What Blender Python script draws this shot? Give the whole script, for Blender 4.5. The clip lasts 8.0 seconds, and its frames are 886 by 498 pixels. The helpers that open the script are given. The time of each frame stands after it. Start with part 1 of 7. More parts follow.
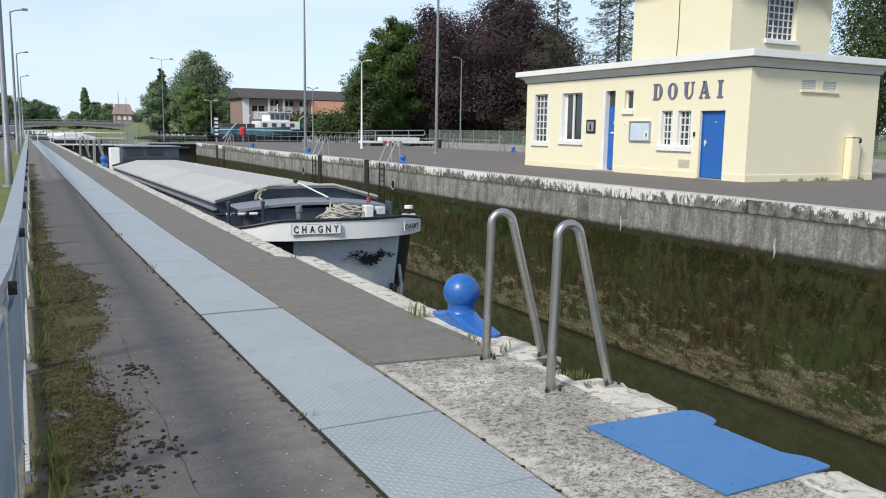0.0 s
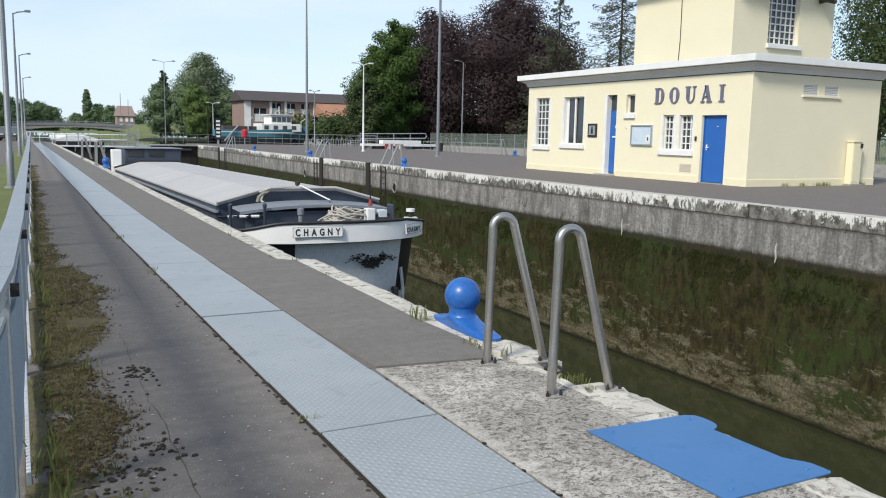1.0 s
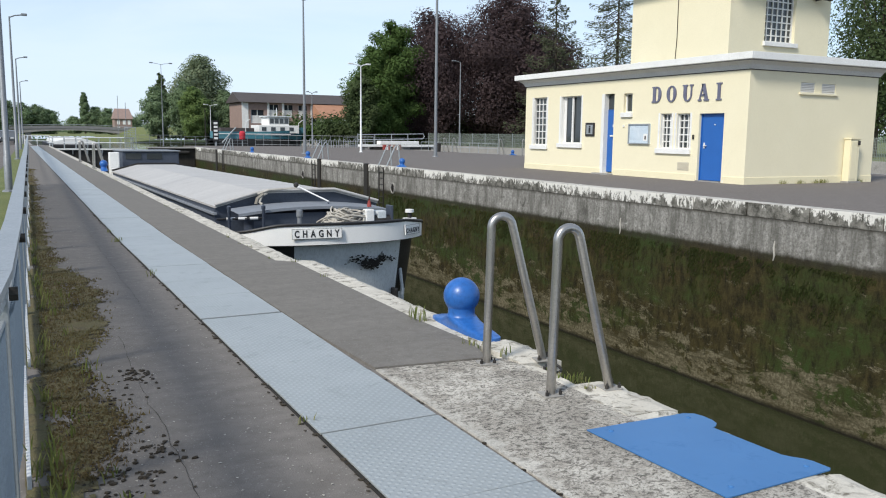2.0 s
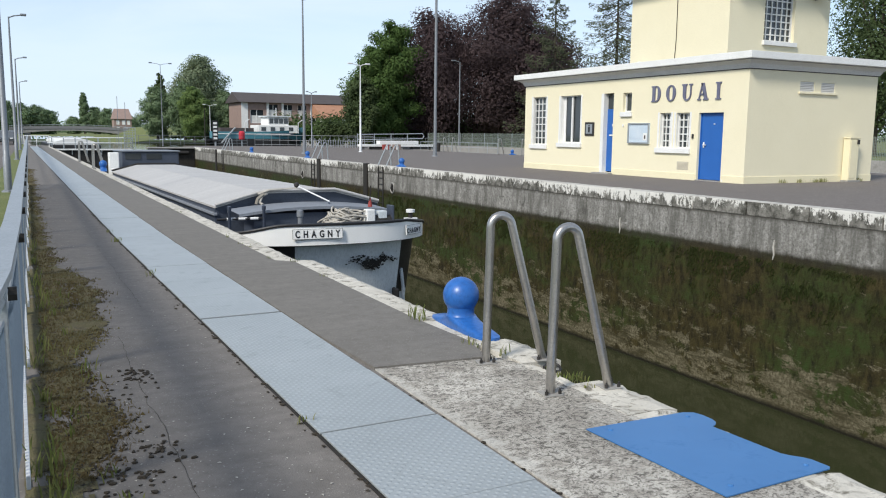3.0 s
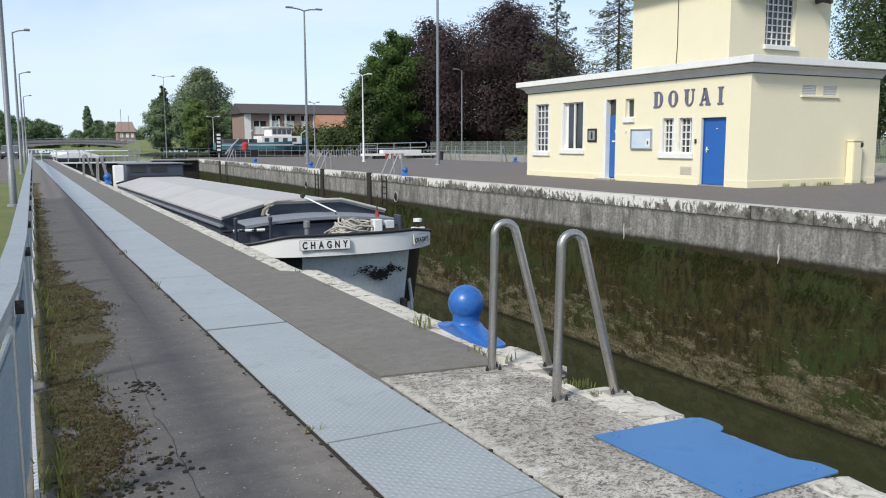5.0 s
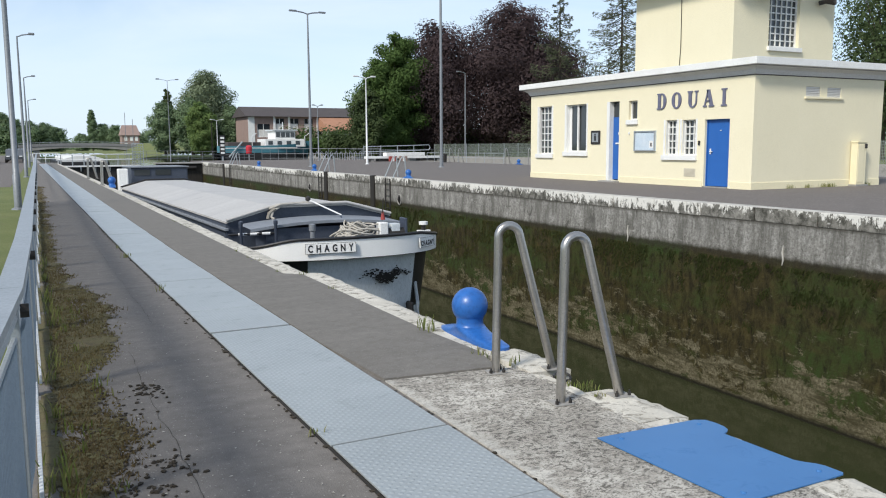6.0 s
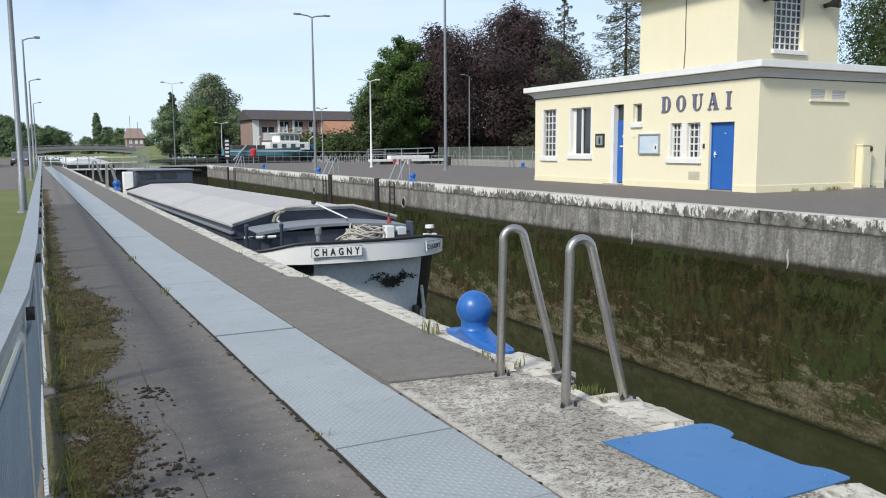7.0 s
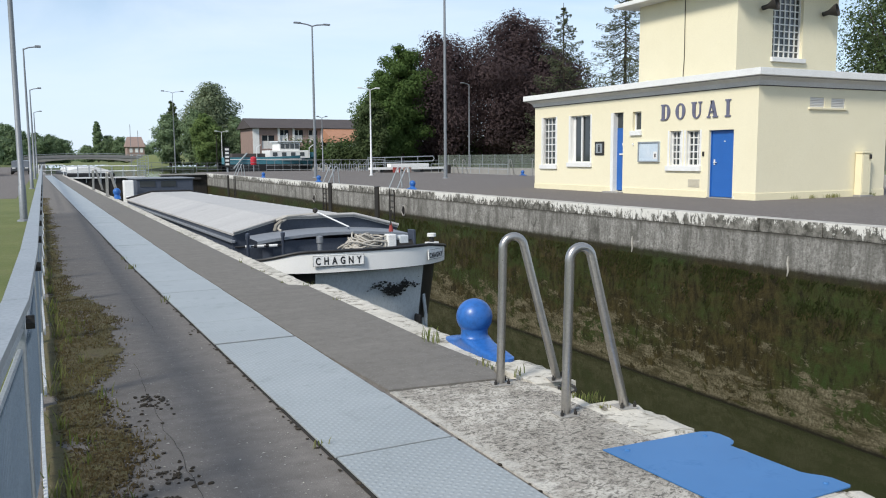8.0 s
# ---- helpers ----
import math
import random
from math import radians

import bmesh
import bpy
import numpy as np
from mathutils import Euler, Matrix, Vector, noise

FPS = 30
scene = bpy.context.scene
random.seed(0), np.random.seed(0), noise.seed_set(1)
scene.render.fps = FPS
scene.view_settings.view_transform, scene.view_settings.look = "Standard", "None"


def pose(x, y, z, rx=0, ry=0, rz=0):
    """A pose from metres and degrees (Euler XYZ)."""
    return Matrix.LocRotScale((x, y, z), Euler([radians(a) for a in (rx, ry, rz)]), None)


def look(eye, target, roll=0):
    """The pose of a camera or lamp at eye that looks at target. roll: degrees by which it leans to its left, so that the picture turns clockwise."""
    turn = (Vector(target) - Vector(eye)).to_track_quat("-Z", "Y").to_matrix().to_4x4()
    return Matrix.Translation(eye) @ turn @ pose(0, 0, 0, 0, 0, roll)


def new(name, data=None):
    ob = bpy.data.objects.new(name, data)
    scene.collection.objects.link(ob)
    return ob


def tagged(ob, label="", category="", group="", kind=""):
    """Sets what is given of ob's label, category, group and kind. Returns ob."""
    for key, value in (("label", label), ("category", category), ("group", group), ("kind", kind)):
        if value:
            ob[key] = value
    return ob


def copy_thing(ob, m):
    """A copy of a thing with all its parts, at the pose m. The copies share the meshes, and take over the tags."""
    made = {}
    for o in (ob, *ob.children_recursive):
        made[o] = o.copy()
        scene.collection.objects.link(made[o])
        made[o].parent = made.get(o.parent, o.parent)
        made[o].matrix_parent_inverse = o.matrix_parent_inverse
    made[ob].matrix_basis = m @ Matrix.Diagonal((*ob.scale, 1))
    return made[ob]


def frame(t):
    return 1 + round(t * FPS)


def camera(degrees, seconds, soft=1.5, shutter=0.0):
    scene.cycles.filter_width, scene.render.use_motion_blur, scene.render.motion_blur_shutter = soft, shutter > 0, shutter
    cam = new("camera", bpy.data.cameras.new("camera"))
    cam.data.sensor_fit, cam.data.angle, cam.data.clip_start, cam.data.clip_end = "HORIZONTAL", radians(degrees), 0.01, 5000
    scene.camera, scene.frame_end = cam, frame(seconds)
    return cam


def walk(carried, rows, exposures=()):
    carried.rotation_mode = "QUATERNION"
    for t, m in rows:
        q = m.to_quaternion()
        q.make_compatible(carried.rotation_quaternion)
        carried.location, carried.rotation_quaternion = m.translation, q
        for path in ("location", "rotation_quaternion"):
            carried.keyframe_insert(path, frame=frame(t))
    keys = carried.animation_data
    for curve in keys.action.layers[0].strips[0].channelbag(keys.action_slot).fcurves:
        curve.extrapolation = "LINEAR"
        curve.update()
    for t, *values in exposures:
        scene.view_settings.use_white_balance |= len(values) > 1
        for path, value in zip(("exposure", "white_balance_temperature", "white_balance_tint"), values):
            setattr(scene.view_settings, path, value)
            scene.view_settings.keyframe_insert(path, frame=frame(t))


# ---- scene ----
# A canal lock with a barge leaving it: x across the chamber, y along it, z = 0 at the quay.
cam = camera(56.9, 8.0, soft=1.1)


def aim(x, y, z, turn, tilt, roll):
    """Eye, degrees to the right of the lock's axis, degrees down, roll."""
    a, b = radians(turn), radians(tilt)
    way = Vector((math.sin(a) * math.cos(b), math.cos(a) * math.cos(b), -math.sin(b)))
    eye = Vector((x, y, z))
    return look(eye, eye + way * 10, roll)


CAMERA_ROWS = [
    (0.0, 0.006, 0.002, 1.545, 27.506, 8.198, 0.922),
    (0.5, 0.002, -0.001, 1.550, 27.431, 8.021, 1.145),
    (1.0, 0.002, 0.002, 1.548, 27.434, 7.981, 1.175),
    (1.5, -0.000, -0.000, 1.550, 27.443, 7.941, 0.876),
    (3.0, 0.004, -0.002, 1.547, 27.550, 7.980, 0.646),
    (3.5, -0.001, -0.005, 1.548, 27.357, 7.940, 0.555),
    (4.0, 0.005, -0.003, 1.544, 27.342, 7.743, 0.176),
    (4.5, 0.002, -0.006, 1.546, 27.353, 7.567, -0.046),
    (6.0, -0.002, -0.012, 1.549, 26.989, 7.231, -0.310),
    (6.5, -0.001, -0.013, 1.549, 26.915, 7.254, -0.363),
    (7.0, -0.005, -0.008, 1.550, 26.702, 7.023, -0.316),
    (7.5, -0.007, -0.013, 1.553, 26.668, 6.688, -0.456),
    (8.0, -0.006, -0.013, 1.551, 26.705, 6.463, -0.391),
]
walk(cam, [(r[0], aim(*r[1:])) for r in CAMERA_ROWS], exposures=[(0.0, 0.70), (8.0, 0.70)])

# ---- light ----
SUN_AZ, SUN_EL = 243.0, 40.0      # degrees clockwise from +y, and up


def build_light():
    world = bpy.data.worlds.new("sky")
    scene.world = world
    world.use_nodes = True
    nt = world.node_tree
    nt.nodes.clear()
    out = nt.nodes.new("ShaderNodeOutputWorld")
    bg = nt.nodes.new("ShaderNodeBackground")
    sky = nt.nodes.new("ShaderNodeTexSky")
    sky.sky_type = "NISHITA"
    sky.sun_disc = False
    sky.sun_elevation, sky.sun_rotation = radians(SUN_EL), radians(SUN_AZ)
    sky.air_density, sky.dust_density, sky.ozone_density = 1.0, 0.25, 2.0
    co = nt.nodes.new("ShaderNodeTexCoord")
    mp = nt.nodes.new("ShaderNodeMapping")
    mp.inputs["Scale"].default_value = (1.0, 1.0, 3.6)
    mp.inputs["Rotation"].default_value = (0.12, -0.1, 0.4)
    n = nt.nodes.new("ShaderNodeTexNoise")
    n.inputs["Scale"].default_value, n.inputs["Detail"].default_value = 2.2, 7.0
    n.inputs["Roughness"].default_value, n.inputs["Distortion"].default_value = 0.55, 0.5
    ramp = nt.nodes.new("ShaderNodeValToRGB")
    ramp.color_ramp.elements[0].position, ramp.color_ramp.elements[1].position = 0.34, 0.66
    mix = nt.nodes.new("ShaderNodeMix")
    mix.data_type = "RGBA"
    mix.inputs["B"].default_value = (6.8, 7.4, 8.3, 1)
    mul = nt.nodes.new("ShaderNodeMath")
    mul.operation = "MULTIPLY_ADD"
    mul.inputs[1].default_value, mul.inputs[2].default_value = 0.56, 0.06
    nt.links.new(co.outputs["Generated"], mp.inputs["Vector"])
    nt.links.new(mp.outputs["Vector"], n.inputs["Vector"])
    nt.links.new(n.outputs["Fac"], ramp.inputs["Fac"])
    nt.links.new(ramp.outputs["Color"], mul.inputs[0])
    # haze thickening towards the horizon
    sep = nt.nodes.new("ShaderNodeSeparateXYZ")
    nt.links.new(co.outputs["Generated"], sep.inputs["Vector"])
    low = nt.nodes.new("ShaderNodeMapRange")
    low.inputs["From Min"].default_value, low.inputs["From Max"].default_value = 0.0, 0.24
    low.inputs["To Min"].default_value, low.inputs["To Max"].default_value = 0.75, 0.0
    nt.links.new(sep.outputs["Z"], low.inputs["Value"])
    nt.links.new(mul.outputs["Value"], mix.inputs["Factor"])
    haze = nt.nodes.new("ShaderNodeMix")
    haze.data_type = "RGBA"
    haze.inputs["B"].default_value = (4.9, 6.15, 7.9, 1)
    nt.links.new(low.outputs["Result"], haze.inputs["Factor"])
    nt.links.new(sky.outputs["Color"], mix.inputs["A"])
    nt.links.new(mix.outputs["Result"], haze.inputs["A"])
    nt.links.new(haze.outputs["Result"], bg.inputs["Color"])
    bg.inputs["Strength"].default_value = 0.088
    nt.links.new(bg.outputs["Background"], out.inputs["Surface"])

    sun = bpy.data.lights.new("sun", "SUN")
    sun.energy, sun.angle, sun.color = 2.3, radians(11), (1.0, 0.95, 0.87)
    a, e = radians(SUN_AZ), radians(SUN_EL)
    to = Vector((math.sin(a) * math.cos(e), math.cos(a) * math.cos(e), math.sin(e)))
    ob = new("sun", sun)
    ob.matrix_world = look(to * 60, (0, 0, 0))


build_light()

# ---- materials ----


def nodes_of(name, rough=0.7, metal=0.0):
    m = bpy.data.materials.new(name)
    m.use_nodes = True
    nt = m.node_tree
    b = nt.nodes["Principled BSDF"]
    b.inputs["Roughness"].default_value, b.inputs["Metallic"].default_value = rough, metal
    return m, nt, b


def coords(nt, scale=(1, 1, 1), spread=False):
    co = nt.nodes.new("ShaderNodeTexCoord")
    mp = nt.nodes.new("ShaderNodeMapping")
    mp.inputs["Scale"].default_value = scale
    nt.links.new(co.outputs["Object"], mp.inputs["Vector"])
    if spread:
        info = nt.nodes.new("ShaderNodeObjectInfo")
        k = nt.nodes.new("ShaderNodeMath")
        k.operation = "MULTIPLY"
        k.inputs[1].default_value = 57.0
        nt.links.new(info.outputs["Random"], k.inputs[0])
        nt.links.new(k.outputs["Value"], mp.inputs["Location"])
    return mp.outputs["Vector"]


def noise_of(nt, vec, scale, detail=5.0, rough=0.6, distort=0.0):
    n = nt.nodes.new("ShaderNodeTexNoise")
    n.inputs["Scale"].default_value, n.inputs["Detail"].default_value = scale, detail
    n.inputs["Roughness"].default_value, n.inputs["Distortion"].default_value = rough, distort
    nt.links.new(vec, n.inputs["Vector"])
    return n.outputs["Fac"]


def ramp_of(nt, fac, lo, hi, a=(0, 0, 0), b=(1, 1, 1)):
    r = nt.nodes.new("ShaderNodeValToRGB")
    r.color_ramp.elements[0].position, r.color_ramp.elements[1].position = lo, hi
    r.color_ramp.elements[0].color, r.color_ramp.elements[1].color = (*a, 1), (*b, 1)
    nt.links.new(fac, r.inputs["Fac"])
    return r.outputs["Color"]


def mix_of(nt, fac, a, b):
    m = nt.nodes.new("ShaderNodeMix")
    m.data_type = "RGBA"
    for key, v in (("Factor", fac), ("A", a), ("B", b)):
        if isinstance(v, bpy.types.NodeSocket):
            nt.links.new(v, m.inputs[key])
        elif key == "Factor":
            m.inputs[key].default_value = v
        else:
            m.inputs[key].default_value = (*v, 1)
    return m.outputs["Result"]


def math_of(nt, op, a, b):
    m = nt.nodes.new("ShaderNodeMath")
    m.operation = op
    for i, v in enumerate((a, b)):
        if isinstance(v, bpy.types.NodeSocket):
            nt.links.new(v, m.inputs[i])
        else:
            m.inputs[i].default_value = v
    return m.outputs["Value"]


def bump_to(nt, b, height, strength=0.3, dist=0.01):
    n = nt.nodes.new("ShaderNodeBump")
    n.inputs["Strength"].default_value, n.inputs["Distance"].default_value = strength, dist
    nt.links.new(height, n.inputs["Height"])
    nt.links.new(n.outputs["Normal"], b.inputs["Normal"])


def surf(name, a, b, scale=3.0, rough=0.7, metal=0.0, fine=40.0, bump=0.2, dist=0.005, stain=None, amount=0.5, spread=False, stretch=(1, 1, 1)):
    """A worn surface: two tones at a coarse scale, a fine grain, and a third tone in patches."""
    m, nt, p = nodes_of(name, rough, metal)
    v = coords(nt, stretch, spread)
    big = ramp_of(nt, noise_of(nt, v, scale, 6, 0.65), 0.35, 0.68)
    col = mix_of(nt, big, a, b)
    grain = noise_of(nt, v, fine, 3, 0.7)
    dark = tuple(c * 0.72 for c in a)
    col = mix_of(nt, ramp_of(nt, grain, 0.45, 0.75), col, dark)
    if stain:
        patch = ramp_of(nt, noise_of(nt, v, scale * 2.3, 9, 0.72, 0.6), 1.0 - amount, 1.12 - amount)
        col = mix_of(nt, patch, col, stain)
    nt.links.new(col, p.inputs["Base Color"])
    rr = math_of(nt, "MULTIPLY_ADD", grain, 0.25)
    rr.node.inputs[2].default_value = rough - 0.12
    nt.links.new(rr, p.inputs["Roughness"])
    if bump:
        bump_to(nt, p, grain, bump, dist)
    return m


def mat_speckle(name, base, chips, dark, scale, amount, rough=0.95, patch=None):
    """Asphalt or washed concrete: visible stones in a binder."""
    m, nt, p = nodes_of(name, rough)
    v = coords(nt)
    vor = nt.nodes.new("ShaderNodeTexVoronoi")
    vor.inputs["Scale"].default_value = scale
    nt.links.new(v, vor.inputs["Vector"])
    sep = nt.nodes.new("ShaderNodeSeparateColor")
    nt.links.new(vor.outputs["Color"], sep.inputs["Color"])
    stone = ramp_of(nt, sep.outputs["Red"], 1 - amount, 1.0 - amount * 0.55)
    tone = mix_of(nt, ramp_of(nt, noise_of(nt, coords(nt, (0.7, 2.2, 1)), 1.6, 8, 0.68), 0.34, 0.70), base, dark)
    tone = mix_of(nt, ramp_of(nt, noise_of(nt, v, 9, 5, 0.7), 0.42, 0.72), tone, tuple(c * 0.86 for c in dark))
    band = ramp_of(nt, noise_of(nt, coords(nt, (0.35, 5.0, 1)), 1.5, 3, 0.5, 0.3), 0.42, 0.66)
    tone = mix_of(nt, math_of(nt, "MULTIPLY", band, 0.32), tone, tuple(c * 0.82 for c in dark))
    col = mix_of(nt, stone, tone, chips)
    if patch:
        col = mix_of(nt, ramp_of(nt, noise_of(nt, v, 2.6, 9, 0.75, 0.8), 0.5, 0.62), col, patch)
    nt.links.new(col, p.inputs["Base Color"])
    bump_to(nt, p, vor.outputs["Distance"], 0.35, 0.006)
    return m


def mat_washed():
    """Pale mortar with dark pebbles standing out of it, bleached in patches."""
    m, nt, p = nodes_of("washed_concrete", 0.95)
    v = coords(nt)
    vd = coords(nt, (1.0, 1.25, 1.0))
    peb = noise_of(nt, vd, 29, 6, 0.74, 0.7)
    grit = noise_of(nt, v, 75, 4, 0.7, 0.3)
    wide = ramp_of(nt, noise_of(nt, v, 1.3, 7, 0.66), 0.40, 0.60)
    mid = ramp_of(nt, noise_of(nt, v, 5.5, 7, 0.7), 0.42, 0.62)
    tone = mix_of(nt, wide, (0.59, 0.56, 0.49), (0.38, 0.355, 0.305))
    tone = mix_of(nt, math_of(nt, "MULTIPLY", mid, 0.8), tone, (0.27, 0.245, 0.205))
    dark = mix_of(nt, wide, (0.17, 0.155, 0.13), (0.085, 0.077, 0.064))
    col = mix_of(nt, ramp_of(nt, peb, 0.49, 0.585), tone, dark)
    col = mix_of(nt, ramp_of(nt, grit, 0.54, 0.68), col, (0.065, 0.06, 0.052))
    col = mix_of(nt, ramp_of(nt, grit, 0.30, 0.40, (1, 1, 1), (0, 0, 0)), col, (0.60, 0.575, 0.51))
    # pale mortar squeezed out along the duct
    sep = nt.nodes.new("ShaderNodeSeparateXYZ")
    nt.links.new(v, sep.inputs["Vector"])
    rim = math_of(nt, "ADD", sep.outputs["X"], math_of(nt, "MULTIPLY", noise_of(nt, v, 7, 6, 0.7), 0.35))
    near = nt.nodes.new("ShaderNodeMapRange")
    near.inputs["From Min"].default_value, near.inputs["From Max"].default_value = 2.20, 2.29
    near.inputs["To Min"].default_value, near.inputs["To Max"].default_value = 0.55, 0.0
    nt.links.new(rim, near.inputs["Value"])
    col = mix_of(nt, near.outputs["Result"], col, (0.60, 0.58, 0.52))
    nt.links.new(col, p.inputs["Base Color"])
    bump_to(nt, p, peb, 0.6, 0.012)
    return m


def mat_chamber():
    """Old concrete lock wall: flaking pale top, grey band with runs, and a weedy wet zone below the upper water level."""
    m, nt, p = nodes_of("chamber_concrete", 0.9)
    v = coords(nt)
    vs = coords(nt, (3.0, 3.0, 0.35))
    sep = nt.nodes.new("ShaderNodeSeparateXYZ")
    nt.links.new(v, sep.inputs["Vector"])
    ragged = noise_of(nt, vs, 1.6, 8, 0.7)
    z = math_of(nt, "ADD", sep.outputs["Z"], math_of(nt, "MULTIPLY", math_of(nt, "SUBTRACT", ragged, 0.5), 0.14))
    z2 = math_of(nt, "ADD", sep.outputs["Z"], math_of(nt, "MULTIPLY", math_of(nt, "SUBTRACT", ragged, 0.5), 1.6))
    fine = noise_of(nt, v, 14, 8, 0.7)
    streak = noise_of(nt, coords(nt, (3.0, 3.0, 0.5)), 0.9, 9, 0.74, 0.3)
    grey = mix_of(nt, ramp_of(nt, streak, 0.40, 0.60), (0.37, 0.36, 0.33), (0.15, 0.146, 0.13))
    grey = mix_of(nt, ramp_of(nt, fine, 0.40, 0.72), grey, (0.11, 0.105, 0.09))
    blotch = noise_of(nt, coords(nt, (1.0, 1.0, 0.75)), 2.6, 10, 0.76, 0.7)
    grey = mix_of(nt, ramp_of(nt, blotch, 0.55, 0.66), grey, (0.40, 0.39, 0.36))
    grey = mix_of(nt, ramp_of(nt, blotch, 0.36, 0.44, (1, 1, 1), (0, 0, 0)), grey, (0.10, 0.097, 0.085))
    flake = ramp_of(nt, noise_of(nt, coords(nt, (1.8, 1.8, 0.8)), 2.2, 10, 0.80, 0.5), 0.48, 0.55)
    top = mix_of(nt, flake, (0.13, 0.125, 0.105), (0.66, 0.645, 0.585))
    tuft = noise_of(nt, coords(nt, (1.0, 1.5, 0.7)), 3.4, 10, 0.8, 0.4)
    weedy = mix_of(nt, ramp_of(nt, tuft, 0.40, 0.60), (0.013, 0.011, 0.004), (0.058, 0.047, 0.016))
    green = ramp_of(nt, noise_of(nt, coords(nt, (1, 0.35, 0.8)), 0.9, 5, 0.65), 0.44, 0.58)
    green = math_of(nt, "MULTIPLY", green, ramp_of(nt, tuft, 0.36, 0.58))
    weedy = mix_of(nt, green, weedy, (0.030, 0.050, 0.011))
    bare = mix_of(nt, ramp_of(nt, fine, 0.38, 0.62), (0.20, 0.18, 0.118), (0.065, 0.056, 0.030))
    bare = mix_of(nt, ramp_of(nt, noise_of(nt, coords(nt, (1, 0.5, 2.4)), 2.4, 9, 0.75, 0.4), 0.44, 0.60), bare, (0.050, 0.044, 0.021))
    hole = noise_of(nt, coords(nt, (1, 0.8, 1.7)), 1.5, 12, 0.80, 0.35)
    depth = ramp_of(nt, math_of(nt, "MULTIPLY", z2, -0.2), 0.52, 0.95)
    need = math_of(nt, "ADD", hole, math_of(nt, "MULTIPLY", depth, 0.165))
    weedy = mix_of(nt, ramp_of(nt, need, 0.60, 0.625), weedy, bare)
    slime = ramp_of(nt, math_of(nt, "MULTIPLY", z, -0.2), 0.952, 0.972)
    weedy = mix_of(nt, slime, weedy, (0.014, 0.013, 0.007))
    wet = ramp_of(nt, math_of(nt, "MULTIPLY", z, -0.2), 0.224, 0.240)
    crown = ramp_of(nt, math_of(nt, "MULTIPLY", z, -1.0), 0.26, 0.31)
    col = mix_of(nt, crown, top, grey)
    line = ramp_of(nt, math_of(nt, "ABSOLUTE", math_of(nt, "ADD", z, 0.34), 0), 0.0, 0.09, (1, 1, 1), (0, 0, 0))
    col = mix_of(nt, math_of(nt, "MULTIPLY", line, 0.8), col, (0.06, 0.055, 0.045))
    tide = ramp_of(nt, math_of(nt, "ABSOLUTE", math_of(nt, "ADD", z, 1.22), 0), 0.02, 0.17, (1, 1, 1), (0, 0, 0))
    col = mix_of(nt, wet, col, weedy)
    col = mix_of(nt, math_of(nt, "MULTIPLY", tide, 0.65), col, (0.030, 0.026, 0.018))
    nt.links.new(col, p.inputs["Base Color"])
    p.inputs["Specular IOR Level"].default_value = 0.2
    rg = ramp_of(nt, math_of(nt, "MULTIPLY", z, -0.2), 0.22, 0.24, (0.92, 0.92, 0.92), (0.72, 0.72, 0.72))
    nt.links.new(rg, p.inputs["Roughness"])
    bump_to(nt, p, noise_of(nt, v, 9, 10, 0.75), 0.8, 0.05)
    return m


def mat_coping_face():
    """Blocks with flaking whitewash over grimy stone, cleaner on top."""
    m, nt, p = nodes_of("flaking_coping_block", 0.93)
    v = coords(nt, (1, 1, 1), True)
    vz = coords(nt)
    sep = nt.nodes.new("ShaderNodeSeparateXYZ")
    nt.links.new(vz, sep.inputs["Vector"])
    drip = coords(nt, (1.3, 1.3, 0.7), True)
    grime = mix_of(nt, ramp_of(nt, noise_of(nt, v, 4, 9, 0.75), 0.40, 0.62), (0.05, 0.048, 0.038), (0.25, 0.24, 0.21))
    height = math_of(nt, "MULTIPLY", math_of(nt, "ADD", sep.outputs["Z"], 0.17), 0.45)
    info = nt.nodes.new("ShaderNodeObjectInfo")
    share = math_of(nt, "MULTIPLY", math_of(nt, "SUBTRACT", info.outputs["Random"], 0.5), 0.16)
    flake = math_of(nt, "ADD", math_of(nt, "ADD", noise_of(nt, drip, 4.2, 11, 0.78, 0.3), height), share)
    flake = ramp_of(nt, flake, 0.525, 0.560)
    col = mix_of(nt, flake, grime, (0.68, 0.665, 0.61))
    top = mix_of(nt, ramp_of(nt, noise_of(nt, v, 3, 8, 0.7), 0.38, 0.66), (0.54, 0.52, 0.47), (0.34, 0.325, 0.29))
    up = ramp_of(nt, sep.outputs["Z"], 0.0, 0.006)
    col = mix_of(nt, up, col, top)
    nt.links.new(col, p.inputs["Base Color"])
    bump_to(nt, p, noise_of(nt, v, 12, 8, 0.75), 0.7, 0.02)
    return m


def mat_water():
    m, nt, p = nodes_of("canal_water", 0.06)
    v = coords(nt)
    col = mix_of(nt, noise_of(nt, v, 0.4, 4), (0.028, 0.033, 0.014), (0.038, 0.041, 0.020))
    nt.links.new(col, p.inputs["Base Color"])
    p.inputs["IOR"].default_value = 1.33
    bump_to(nt, p, noise_of(nt, v, 2.5, 3, 0.5), 0.12, 0.05)
    return m


